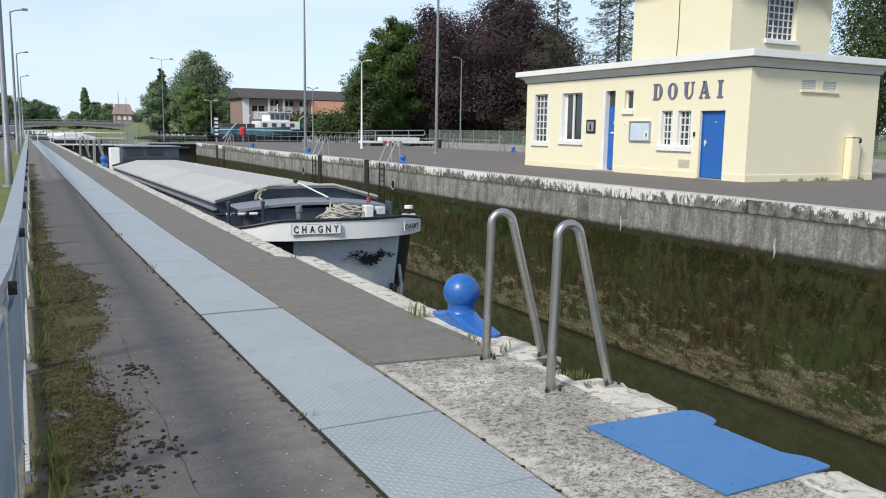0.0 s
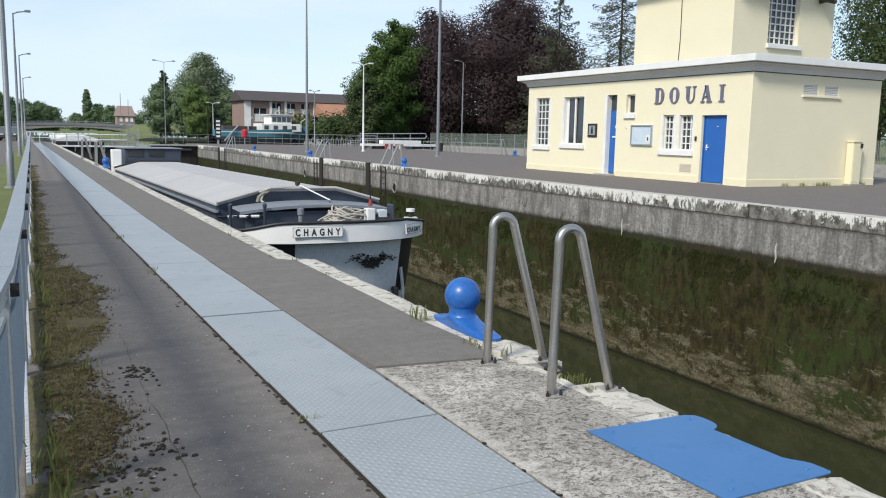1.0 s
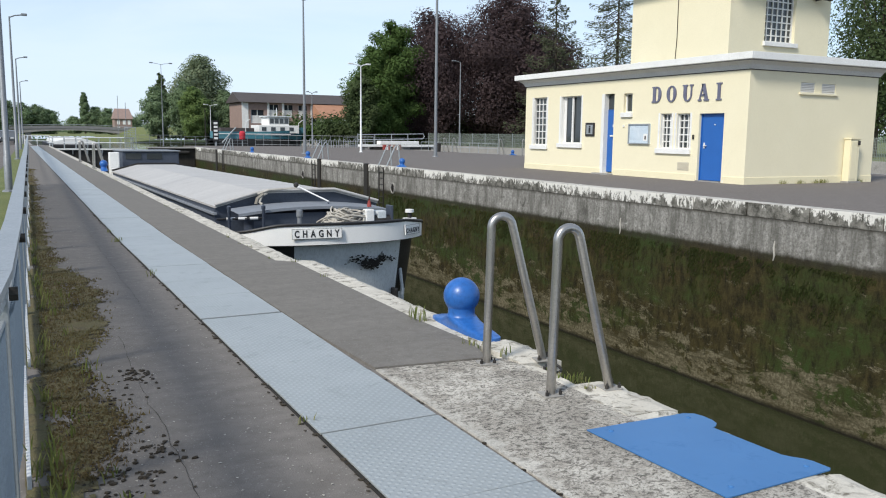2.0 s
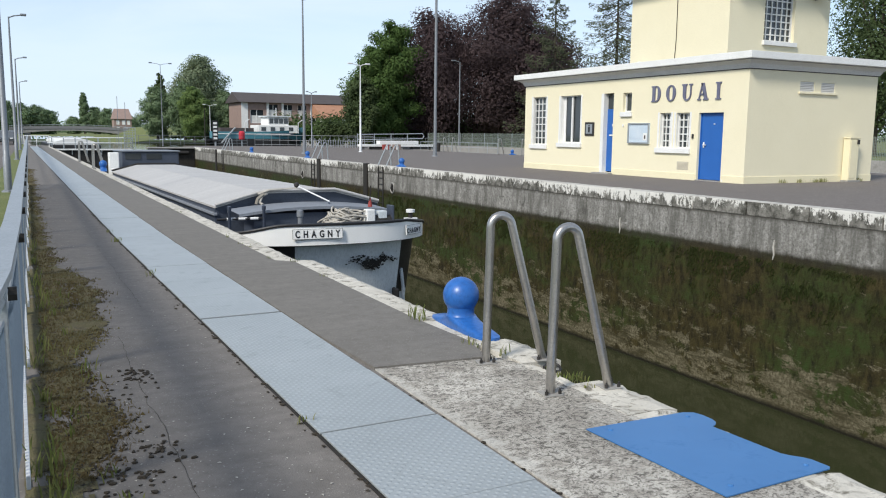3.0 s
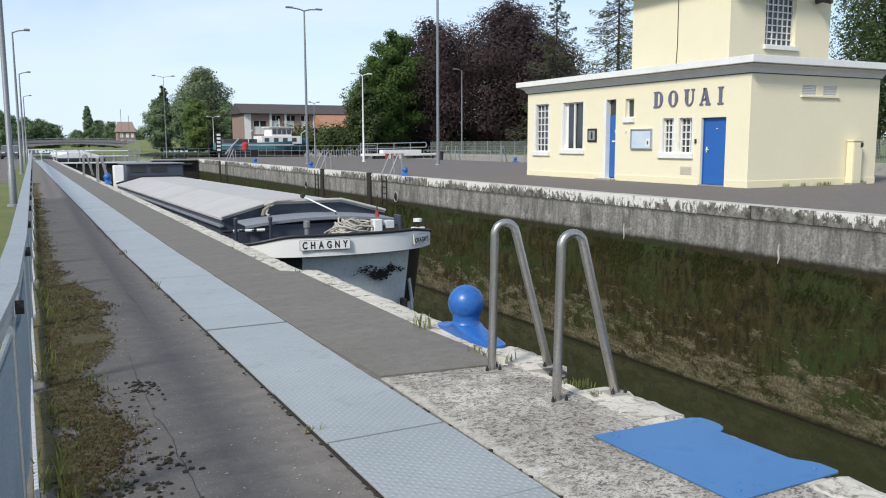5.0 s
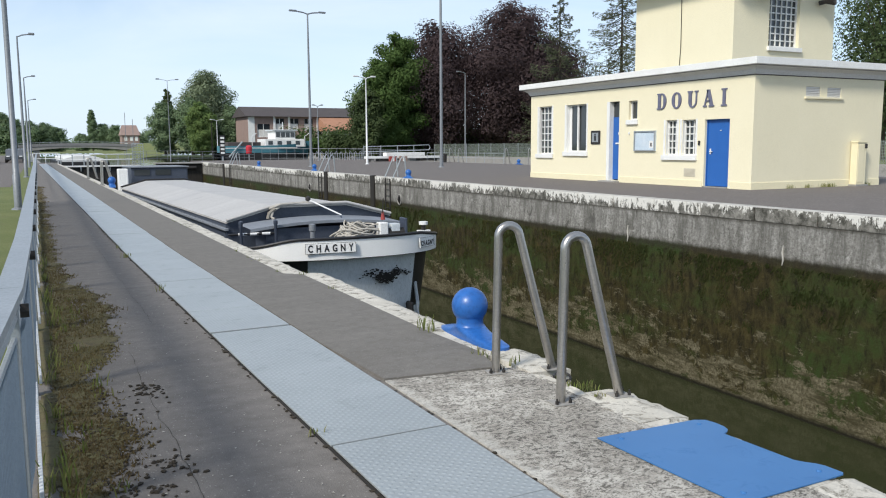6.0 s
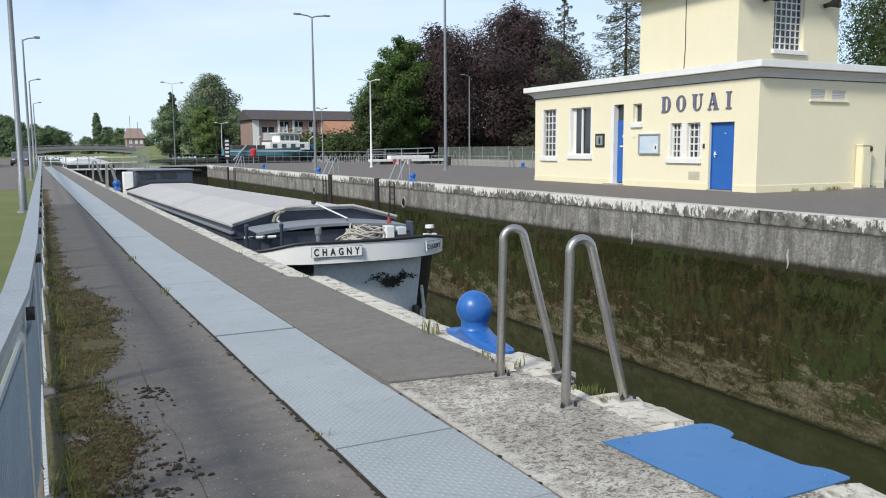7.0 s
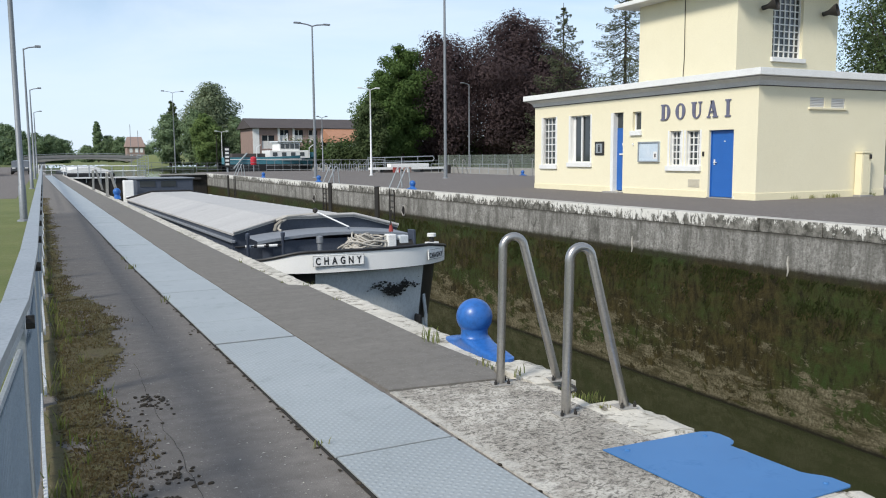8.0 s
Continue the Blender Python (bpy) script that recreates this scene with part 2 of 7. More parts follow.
def mat_tread(name, a, b, wear):
    """Painted steel floor plate with rows of raised studs."""
    m, nt, p = nodes_of(name, 0.42, 0.15)
    v = coords(nt)
    vv = coords(nt, (1, 1, 1), True)
    vor = nt.nodes.new("ShaderNodeTexVoronoi")
    vor.inputs["Scale"].default_value, vor.inputs["Randomness"].default_value = 26.0, 0.12
    rot = nt.nodes.new("ShaderNodeMapping")
    rot.inputs["Rotation"].default_value = (0, 0, radians(45))
    nt.links.new(v, rot.inputs["Vector"])
    nt.links.new(rot.outputs["Vector"], vor.inputs["Vector"])
    stud = ramp_of(nt, vor.outputs["Distance"], 0.18, 0.36, (1, 1, 1), (0, 0, 0))
    tone = mix_of(nt, ramp_of(nt, noise_of(nt, vv, 1.6, 6, 0.6), 0.3, 0.7), a, b)
    tone = mix_of(nt, math_of(nt, "MULTIPLY", stud, 0.35), tone, tuple(min(1, c * 1.4) for c in b))
    dirt = ramp_of(nt, noise_of(nt, vv, 5.5, 9, 0.75, 0.4), 0.55, 0.78)
    tone = mix_of(nt, math_of(nt, "MULTIPLY", dirt, 0.45), tone, wear)
    nt.links.new(tone, p.inputs["Base Color"])
    rg = math_of(nt, "MULTIPLY_ADD", dirt, 0.3)
    rg.node.inputs[2].default_value = 0.42
    nt.links.new(rg, p.inputs["Roughness"])
    bump_to(nt, p, stud, 0.65, 0.004)
    return m


def mat_leaf(name, a, b):
    """Thin leaves: matt on top, with light coming through them."""
    m, nt, p = nodes_of(name, 0.7)
    g = nt.nodes.new("ShaderNodeNewGeometry")
    v = coords(nt)
    t = mix_of(nt, g.outputs["Random Per Island"], a, b)
    t = mix_of(nt, ramp_of(nt, noise_of(nt, v, 0.35, 3), 0.35, 0.65), t, tuple(c * 0.72 for c in a))
    nt.links.new(t, p.inputs["Base Color"])
    p.inputs["Specular IOR Level"].default_value = 0.08
    thin = nt.nodes.new("ShaderNodeBsdfTranslucent")
    nt.links.new(t, thin.inputs["Color"])
    both = nt.nodes.new("ShaderNodeMixShader")
    both.inputs["Fac"].default_value = 0.45
    nt.links.new(p.outputs["BSDF"], both.inputs[1])
    nt.links.new(thin.outputs["BSDF"], both.inputs[2])
    nt.links.new(both.outputs["Shader"], nt.nodes["Material Output"].inputs["Surface"])
    return m


def mat_glass():
    m, nt, p = nodes_of("window_glass", 0.05)
    p.inputs["Base Color"].default_value = (0.035, 0.042, 0.046, 1)
    p.inputs["Specular IOR Level"].default_value = 0.7
    v = coords(nt)
    bump_to(nt, p, noise_of(nt, v, 1.5, 2), 0.05, 0.02)
    return m


M = {}


def build_materials():
    M["grass"] = surf("meadow_grass", (0.12, 0.15, 0.04), (0.18, 0.195, 0.065), 0.7, 0.95, fine=60, bump=0.6, dist=0.03, stain=(0.17, 0.15, 0.075), amount=0.42)
    M["asphalt"] = mat_speckle("old_asphalt", (0.196, 0.180, 0.162), (0.25, 0.235, 0.215), (0.152, 0.139, 0.124), 130, 0.03)
    M["asphalt_new"] = mat_speckle("patched_asphalt", (0.188, 0.176, 0.155), (0.23, 0.215, 0.19), (0.156, 0.145, 0.127), 140, 0.07)
    M["platform"] = mat_speckle("island_asphalt", (0.170, 0.150, 0.134), (0.23, 0.21, 0.19), (0.128, 0.112, 0.10), 40, 0.12)
    M["washed"] = mat_washed()
    M["coping"] = surf("coping_concrete", (0.66, 0.625, 0.54), (0.47, 0.44, 0.37), 3.6, 0.93, fine=55, bump=0.5, dist=0.008, stain=(0.15, 0.135, 0.10), amount=0.49, spread=True)
    M["coping_far"] = surf("worn_coping", (0.54, 0.52, 0.47), (0.42, 0.40, 0.36), 2.0, 0.93, fine=30, bump=0.4, dist=0.01, stain=(0.16, 0.15, 0.13), amount=0.44, spread=True)
    M["coping_face"] = mat_coping_face()
    M["chamber"] = mat_chamber()
    M["water"] = mat_water()
    M["tread"] = mat_tread("grey_blue_tread_plate", (0.305, 0.332, 0.335), (0.362, 0.39, 0.392), (0.20, 0.225, 0.23))
    M["tread_blue"] = mat_tread("blue_painted_tread_plate", (0.046, 0.165, 0.38), (0.060, 0.195, 0.43), (0.06, 0.13, 0.27))
    M["blue"] = surf("blue_gloss_paint", (0.020, 0.115, 0.38), (0.028, 0.14, 0.44), 4, 0.36, fine=30, bump=0.08, stain=(0.03, 0.07, 0.2), amount=0.36)
    M["steel"] = surf("dull_galvanised_steel", (0.50, 0.475, 0.44), (0.40, 0.38, 0.35), 5, 0.32, 0.9, fine=60, bump=0.06)
    M["galv"] = surf("galvanised_rail", (0.39, 0.42, 0.435), (0.32, 0.35, 0.365), 3, 0.5, 0.35, fine=50, bump=0.05)
    M["pole"] = surf("lamp_pole_grey", (0.25, 0.265, 0.28), (0.21, 0.225, 0.24), 1.5, 0.5, 0.3, fine=20, bump=0.02)
    M["white_pole"] = surf("white_pole_paint", (0.78, 0.79, 0.78), (0.68, 0.69, 0.68), 1.5, 0.5, fine=20, bump=0.02)
    M["dark"] = surf("blackened_iron", (0.03, 0.028, 0.026), (0.05, 0.045, 0.04), 4, 0.6, 0.3, fine=30, bump=0.2)
    M["timber"] = surf("wet_black_timber", (0.016, 0.014, 0.011), (0.028, 0.024, 0.018), 2, 0.8, fine=18, bump=0.5, stretch=(3, 3, 0.4))
    M["cream"] = surf("cream_render", (0.83, 0.765, 0.555), (0.80, 0.735, 0.525), 0.9, 0.9, fine=90, bump=0.12, dist=0.004)
    M["cream_plinth"] = surf("cream_plinth", (0.82, 0.75, 0.52), (0.78, 0.71, 0.48), 1.4, 0.85, fine=70, bump=0.1)
    M["cornice"] = surf("grey_cornice_paint", (0.68, 0.68, 0.66), (0.61, 0.61, 0.59), 1.2, 0.8, fine=30, bump=0.05)
    M["grille"] = surf("beige_grille_paint", (0.60, 0.55, 0.43), (0.52, 0.48, 0.38), 3, 0.7, fine=40, bump=0.05)
    M["fence_green"] = surf("faded_green_wire", (0.20, 0.24, 0.20), (0.26, 0.29, 0.25), 2, 0.6, fine=20, bump=0.02)
    M["white"] = surf("white_paint", (0.82, 0.82, 0.79), (0.74, 0.74, 0.71), 2, 0.55, fine=30, bump=0.04)
    M["soffit"] = surf("soffit_paint", (0.70, 0.69, 0.65), (0.63, 0.62, 0.58), 1.2, 0.8, fine=30, bump=0.06)
    M["roofing"] = surf("grey_roofing_felt", (0.24, 0.24, 0.24), (0.19, 0.19, 0.19), 1.5, 0.95, fine=30)
    M["door_blue"] = surf("blue_door_paint", (0.018, 0.115, 0.40), (0.022, 0.13, 0.45), 1.5, 0.45, fine=30, bump=0.03)
    M["slate_ink"] = surf("slate_letter_paint", (0.12, 0.125, 0.19), (0.16, 0.165, 0.23), 6, 0.6, fine=30, bump=0.02)
    M["glass"] = mat_glass()
    M["hull_grey"] = surf("barge_grey_paint", (0.64, 0.68, 0.69), (0.56, 0.60, 0.61), 1.8, 0.5, fine=30, bump=0.08, stain=(0.14, 0.15, 0.15), amount=0.36, stretch=(1, 1, 0.5))
    M["cuddy_top"] = surf("dusty_grey_deck_paint", (0.24, 0.26, 0.285), (0.19, 0.21, 0.235), 2.2, 0.6, fine=30, bump=0.06)
    M["hull_white"] = surf("barge_white_paint", (0.86, 0.86, 0.83), (0.80, 0.80, 0.77), 1.6, 0.45, fine=320, bump=0.0, stain=(0.50, 0.45, 0.37), amount=0.12, stretch=(1, 1, 0.5))
    M["navy"] = surf("barge_navy_paint", (0.050, 0.062, 0.088), (0.066, 0.080, 0.108), 2.0, 0.45, fine=30, bump=0.06, stain=(0.07, 0.07, 0.08), amount=0.33)
    M["hull_black"] = surf("barge_black_tar", (0.012, 0.012, 0.013), (0.022, 0.021, 0.020), 2, 0.5, fine=30, bump=0.1)
    M["hatch"] = surf("aluminium_hatch_cover", (0.52, 0.505, 0.475), (0.45, 0.435, 0.41), 0.7, 0.6, 0.1, fine=30, bump=0.05, stain=(0.33, 0.32, 0.30), amount=0.4, stretch=(0.4, 2, 1))
    M["rope"] = surf("weathered_rope", (0.50, 0.47, 0.41), (0.38, 0.355, 0.31), 12, 0.95, fine=80, bump=0.5)
    M["tarp"] = surf("dirty_canvas", (0.27, 0.25, 0.21), (0.20, 0.185, 0.15), 5, 0.95, fine=60, bump=0.3)
    M["red"] = surf("faded_red", (0.34, 0.06, 0.05), (0.25, 0.045, 0.04), 8, 0.8, fine=40)
    M["red_box"] = surf("red_enamel", (0.55, 0.03, 0.05), (0.46, 0.025, 0.04), 3, 0.5, fine=30)
    M["teal"] = surf("teal_ship_paint", (0.055, 0.19, 0.235), (0.07, 0.23, 0.28), 1.2, 0.5, fine=20, bump=0.03)
    M["bark"] = surf("tree_bark", (0.075, 0.06, 0.045), (0.05, 0.042, 0.033), 3, 0.95, fine=14, bump=0.6, dist=0.03)
    M["leaf_green"] = mat_leaf("lime_leaves", (0.10, 0.165, 0.050), (0.15, 0.225, 0.072))
    M["leaf_copper"] = mat_leaf("copper_beech_leaves", (0.100, 0.072, 0.074), (0.138, 0.100, 0.100))
    M["leaf_dark"] = mat_leaf("dark_leaves", (0.095, 0.135, 0.06), (0.155, 0.20, 0.085))
    M["leaf_pale"] = mat_leaf("pale_leaves", (0.17, 0.25, 0.085), (0.24, 0.32, 0.115))
    M["leaf_blue"] = mat_leaf("spruce_needles", (0.11, 0.125, 0.075), (0.16, 0.175, 0.105))
    # far leaf colours, poplar too, are paled to stand in for distance haze
    M["leaf_haze_tint"] = mat_leaf("far_leaves_haze_tint", (0.20, 0.285, 0.15), (0.29, 0.365, 0.22))
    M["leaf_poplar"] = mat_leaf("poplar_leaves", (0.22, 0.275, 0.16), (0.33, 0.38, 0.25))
    M["moss"] = mat_leaf("dry_moss", (0.165, 0.122, 0.062), (0.255, 0.235, 0.10))
    M["moss_mat"] = surf("moss_mat", (0.155, 0.125, 0.062), (0.115, 0.115, 0.042), 5, 0.98, fine=70, bump=0.9, dist=0.02, stain=(0.055, 0.043, 0.028), amount=0.47)
    M["weed"] = mat_leaf("weed_blades", (0.17, 0.22, 0.055), (0.36, 0.32, 0.145))
    M["wall_weed"] = mat_leaf("wet_wall_weed", (0.040, 0.055, 0.017), (0.085, 0.072, 0.030))
    M["crumb"] = surf("dark_moss_crumbs", (0.030, 0.024, 0.017), (0.05, 0.04, 0.026), 20, 0.95, fine=60)
    M["litter"] = surf("pale_petals", (0.50, 0.48, 0.43), (0.38, 0.36, 0.31), 20, 0.9)
    M["brick"] = surf("school_brick", (0.31, 0.225, 0.19), (0.26, 0.185, 0.16), 1.2, 0.9, fine=12, bump=0.2)
    M["slate"] = surf("brown_roof_slates", (0.085, 0.072, 0.068), (0.065, 0.056, 0.054), 0.7, 0.8, fine=6, bump=0.2)
    M["tile_orange"] = surf("orange_roof_tiles", (0.42, 0.215, 0.13), (0.36, 0.185, 0.11), 0.8, 0.85, fine=6, bump=0.2)
    M["concrete"] = surf("bridge_concrete", (0.33, 0.32, 0.295), (0.26, 0.25, 0.23), 0.5, 0.9, fine=8, bump=0.1, stain=(0.17, 0.16, 0.14), amount=0.42)
    M["mesh_blue"] = surf("blue_grey_guard_panel", (0.20, 0.26, 0.33), (0.155, 0.205, 0.27), 3, 0.5, 0.3, fine=60, bump=0.1)
    M["car_a"] = surf("grey_car_paint", (0.10, 0.11, 0.12), (0.12, 0.13, 0.14), 2, 0.3, fine=30, bump=0)
    M["car_b"] = surf("silver_car_paint", (0.45, 0.46, 0.47), (0.42, 0.43, 0.44), 2, 0.3, fine=30, bump=0)
    M["paper"] = surf("notice_paper", (0.52, 0.62, 0.70), (0.62, 0.69, 0.74), 2.5, 0.35, fine=20, bump=0)
    M["ink"] = surf("black_ink", (0.012, 0.012, 0.013), (0.018, 0.018, 0.02), 5, 0.6, bump=0)


build_materials()

# ---- shaping helpers ----


def part(name, bm, material, parent=None, label="", smooth=False):
    me = bpy.data.meshes.new(name)
    bm.normal_update()
    bm.to_mesh(me)
    bm.free()
    me.materials.append(M[material])
    if smooth:
        me.polygons.foreach_set("use_smooth", [True] * len(me.polygons))
        me.set_sharp_from_angle(angle=radians(40))
    ob = new(name, me)
    ob.parent = parent
    if label:
        ob["label"] = label
    return ob


def thing(name, label, category, at=(0, 0, 0), turn=0.0, group="", kind=""):
    ob = new(name)
    ob.empty_display_size = 0.2
    ob.matrix_basis = pose(*at, 0, 0, turn)
    return tagged(ob, label, category, group, kind)


def structure(ob, label, category):
    return tagged(ob, label, category, "", "structure")


def box(bm, x0, x1, y0, y1, z0, z1, bevel=0.0, segs=2):
    vs = [bm.verts.new((x, y, z)) for x in (x0, x1) for y in (y0, y1) for z in (z0, z1)]
    quads = ((0, 1, 3, 2), (4, 6, 7, 5), (0, 4, 5, 1), (2, 3, 7, 6), (0, 2, 6, 4), (1, 5, 7, 3))
    fs = [bm.faces.new([vs[i] for i in q]) for q in quads]
    if bevel:
        es = list({e for f in fs for e in f.edges})
        bmesh.ops.bevel(bm, geom=es, offset=bevel, segments=segs, profile=0.5, affect="EDGES")
    return vs


def prism(bm, outline, z0, z1):
    """A vertical prism over a plan outline given anticlockwise."""
    lo = [bm.verts.new((x, y, z0)) for x, y in outline]
    hi = [bm.verts.new((x, y, z1)) for x, y in outline]
    n = len(outline)
    bm.faces.new(lo[::-1])
    bm.faces.new(hi)
    for i in range(n):
        j = (i + 1) % n
        bm.faces.new((lo[i], lo[j], hi[j], hi[i]))


def tube(bm, pts, radius, seg=10, caps=True):
    """A round bar along points; radius may be a list."""
    pts = [Vector(p) for p in pts]
    n = len(pts)
    rad = radius if isinstance(radius, (list, tuple)) else [radius] * n
    rings, ref = [], None
    for i, p in enumerate(pts):
        d = (pts[min(i + 1, n - 1)] - pts[max(i - 1, 0)]).normalized()
        if ref is None:
            ref = Vector((1, 0, 0)) if abs(d.x) < 0.8 else Vector((0, 1, 0))
        u = (ref - d * ref.dot(d)).normalized()
        ref = u
        w = d.cross(u)
        rings.append([bm.verts.new(p + (u * math.cos(a) + w * math.sin(a)) * rad[i]) for a in (2 * math.pi * k / seg for k in range(seg))])
    for a, b in zip(rings, rings[1:]):
        for k in range(seg):
            bm.faces.new((a[k], a[(k + 1) % seg], b[(k + 1) % seg], b[k]))
    if caps:
        bm.faces.new(rings[0][::-1])
        bm.faces.new(rings[-1])


def lathe(bm, profile, centre=(0, 0, 0), seg=24):
    """Turn a profile of (radius, height) round a vertical axis."""
    cx, cy, cz = centre
    rings = []
    for r, z in profile:
        if r < 1e-5:
            rings.append([bm.verts.new((cx, cy, cz + z))])
        else:
            rings.append([bm.verts.new((cx + r * math.cos(2 * math.pi * k / seg), cy + r * math.sin(2 * math.pi * k / seg), cz + z)) for k in range(seg)])
    for a, b in zip(rings, rings[1:]):
        for k in range(seg):
            j = (k + 1) % seg
            q = [a[0]] if len(a) == 1 else [a[k], a[j]]
            q += [b[0]] if len(b) == 1 else [b[j], b[k]]
            bm.faces.new(q)
    if len(rings[0]) > 1:
        bm.faces.new(rings[0][::-1])
    if len(rings[-1]) > 1:
        bm.faces.new(rings[-1])


def one(fn, *args, **kw):
    bm = bmesh.new()
    fn(bm, *args, **kw)
    return bm


def boxes(*rows, bevel=0.0):
    bm = bmesh.new()
    for r in rows:
        box(bm, *r, bevel=bevel)
    return bm


def pierced(bm, to3, u0, u1, v0, v1, holes, depth):
    """A wall with rectangular openings. to3(u, v, w): w runs from the outer face inwards."""
    us = sorted({u0, u1, *[h[0] for h in holes], *[h[1] for h in holes]})
    vs = sorted({v0, v1, *[h[2] for h in holes], *[h[3] for h in holes]})
    made = {}

    def vert(i, j, w):
        key = (i, j, w)
        if key not in made:
            made[key] = bm.verts.new(to3(us[i], vs[j], w))
        return made[key]

    def solid(i, j):
        if not (0 <= i < len(us) - 1 and 0 <= j < len(vs) - 1):
            return False
        u, v = (us[i] + us[i + 1]) / 2, (vs[j] + vs[j + 1]) / 2
        return not any(h[0] < u < h[1] and h[2] < v < h[3] for h in holes)

    for i in range(len(us) - 1):
        for j in range(len(vs) - 1):
            if not solid(i, j):
                continue
            for w in (0, depth):
                bm.faces.new((vert(i, j, w), vert(i + 1, j, w), vert(i + 1, j + 1, w), vert(i, j + 1, w)))
            for (di, dj), (a, b) in (((-1, 0), ((i, j), (i, j + 1))), ((1, 0), ((i + 1, j), (i + 1, j + 1))), ((0, -1), ((i, j), (i + 1, j))), ((0, 1), ((i, j + 1), (i + 1, j + 1)))):
                if not solid(i + di, j + dj):
                    bm.faces.new((vert(*a, 0), vert(*b, 0), vert(*b, depth), vert(*a, depth)))
    bmesh.ops.recalc_face_normals(bm, faces=bm.faces)

# ---- ground, quays, chamber ----
NEAR, FAR = 3.15, 15.85           # the chamber's two faces
HEAD, TAIL = 86.0, -60.0          # its upper gate and its far lower end
WATER, UPPER = -4.9, -0.75        # water in the chamber and above the gate


def duct_x(y):
    """Middle of the covered cable duct, which drifts a little towards the field."""
    return 1.662 - 0.0098 * (max(3.0, min(12.0, y)) - 3.0)


def coping_x(y):
    """Inner and outer edge of the near coping, set back beyond a broken joint."""
    if y > 9.5:
        return 2.70, 3.01
    return 2.885, 3.20


def build_ground():
    bm = bmesh.new()
    xs = [-2500, -60, 1.6, 2.62, 16.26, 35.5, 47.5, 120, 2500]
    ys = [-2500, TAIL, 40, HEAD, 93, 235, 400, 2500]
    vs = {(i, j): bm.verts.new((x, y, -0.06)) for i, x in enumerate(xs) for j, y in enumerate(ys)}
    for i in range(len(xs) - 1):
        for j in range(len(ys) - 1):
            cx, cy = (xs[i] + xs[i + 1]) / 2, (ys[j] + ys[j + 1]) / 2
            chamber = 2.62 < cx < 16.26 and TAIL < cy < 93
            basin = (1.6 < cx < 47.5 and 93 < cy < 235) or (35.5 < cx < 47.5 and TAIL < cy < 93)
            if not (chamber or basin):
                bm.faces.new((vs[i, j], vs[i + 1, j], vs[i + 1, j + 1], vs[i, j + 1]))
    structure(part("ground", bm, "grass"), "rough green grass ground reaching to the horizon", "ground")

    quay = part("quay_near", one(prism, [(-1.0, TAIL), (2.60, TAIL), (2.60, 93), (1.14, 93), (-0.17, 1.0)], -0.6, 0.0), "asphalt")
    structure(quay, "worn grey asphalt towpath along the lock", "pavement")
    ys = (6.0, 9.0, 12.0, 40.0, 86.0)
    left = [(duct_x(y) + 0.35, y) for y in ys]
    right = [(coping_x(y)[0] + 0.02, y) for y in (6.0, 9.4, 9.6, 12.0, 40.0, 86.0)]
    part("asphalt_strip", one(prism, [(2.035, 4.855), (2.84, 4.765), (2.95, 5.2)] + right + left[::-1], -0.05, 0.019), "asphalt_new", quay, "darker smooth strip of patched asphalt beside the coping")
    part("washed_strip", one(prism, [(2.035, TAIL), (3.06, TAIL), (3.06, 2.4), (2.99, 3.45), (2.97, 4.0), (3.0, 4.45), (2.93, 4.72), (2.84, 4.75), (2.035, 4.84)], -0.05, 0.010), "washed", quay, "rough washed concrete with exposed pebbles")
    structure(part("platform", boxes((16.28, 35.1, TAIL, 93, -0.6, 0.0)), "platform"), "dark asphalt island platform between the two locks", "pavement")

    structure(part("access_road", one(prism, [(-11, 38), (-0.55, 38), (0.35, 95), (0.35, 190), (-11, 190)], -0.4, -0.052), "platform"), "grey service road beside the canal", "road")
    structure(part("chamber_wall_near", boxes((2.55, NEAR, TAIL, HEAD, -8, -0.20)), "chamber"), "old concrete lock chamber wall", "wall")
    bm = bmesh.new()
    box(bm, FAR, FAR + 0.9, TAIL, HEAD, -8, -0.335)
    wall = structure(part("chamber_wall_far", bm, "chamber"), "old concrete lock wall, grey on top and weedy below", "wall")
    structure(part("head_sill", boxes((2.55, FAR + 0.9, HEAD + 0.5, 93.0, -2.5, UPPER - 0.02)), "concrete"), "concrete sill above the gate", "floor")
    structure(part("chamber_end", boxes((NEAR - 0.6, FAR + 0.9, TAIL - 0.6, TAIL, -8, -0.06)), "chamber"), "concrete wall closing the lock", "wall")
    structure(part("chamber_floor", boxes((NEAR - 0.5, FAR + 0.5, TAIL, HEAD, -8.3, -8.0)), "chamber"), "silty floor of the lock chamber", "floor")
    structure(part("chamber_water", boxes((NEAR + 0.002, FAR - 0.002, TAIL, HEAD, -5.6, WATER)), "water"), "dark green still canal water in the chamber", "water")
    structure(part("basin_water", boxes((1.6, 47.5, 93.0, 235, -1.2, UPPER), (2.62, 16.26, HEAD + 0.5, 93.0, -0.76, UPPER)), "water"), "calm canal water above the lock", "water")
    structure(part("second_chamber_water", boxes((35.5, 47.5, TAIL, 93.0, -1.9, -1.35)), "water"), "dark water in the second lock", "water")
    structure(part("second_chamber_wall_near", boxes((35.1, 35.5, TAIL, 93, -2, 0.005)), "concrete"), "worn concrete edge of the second lock", "wall")
    structure(part("second_chamber_wall_far", boxes((47.5, 48.2, TAIL, 93, -2, 0.22)), "concrete"), "worn concrete far edge of the second lock", "wall")
    structure(part("basin_bank", boxes((1.2, 1.6, 93, 235, -2, -0.05), (47.5, 47.9, 93, 235, -2, -0.05), (FAR + 0.9, 35.1, 93.0, 93.4, -2, -0.02), (1.2, NEAR, 93.0, 93.4, -2, -0.02)), "concrete"), "concrete edge of the canal basin", "quay edge")
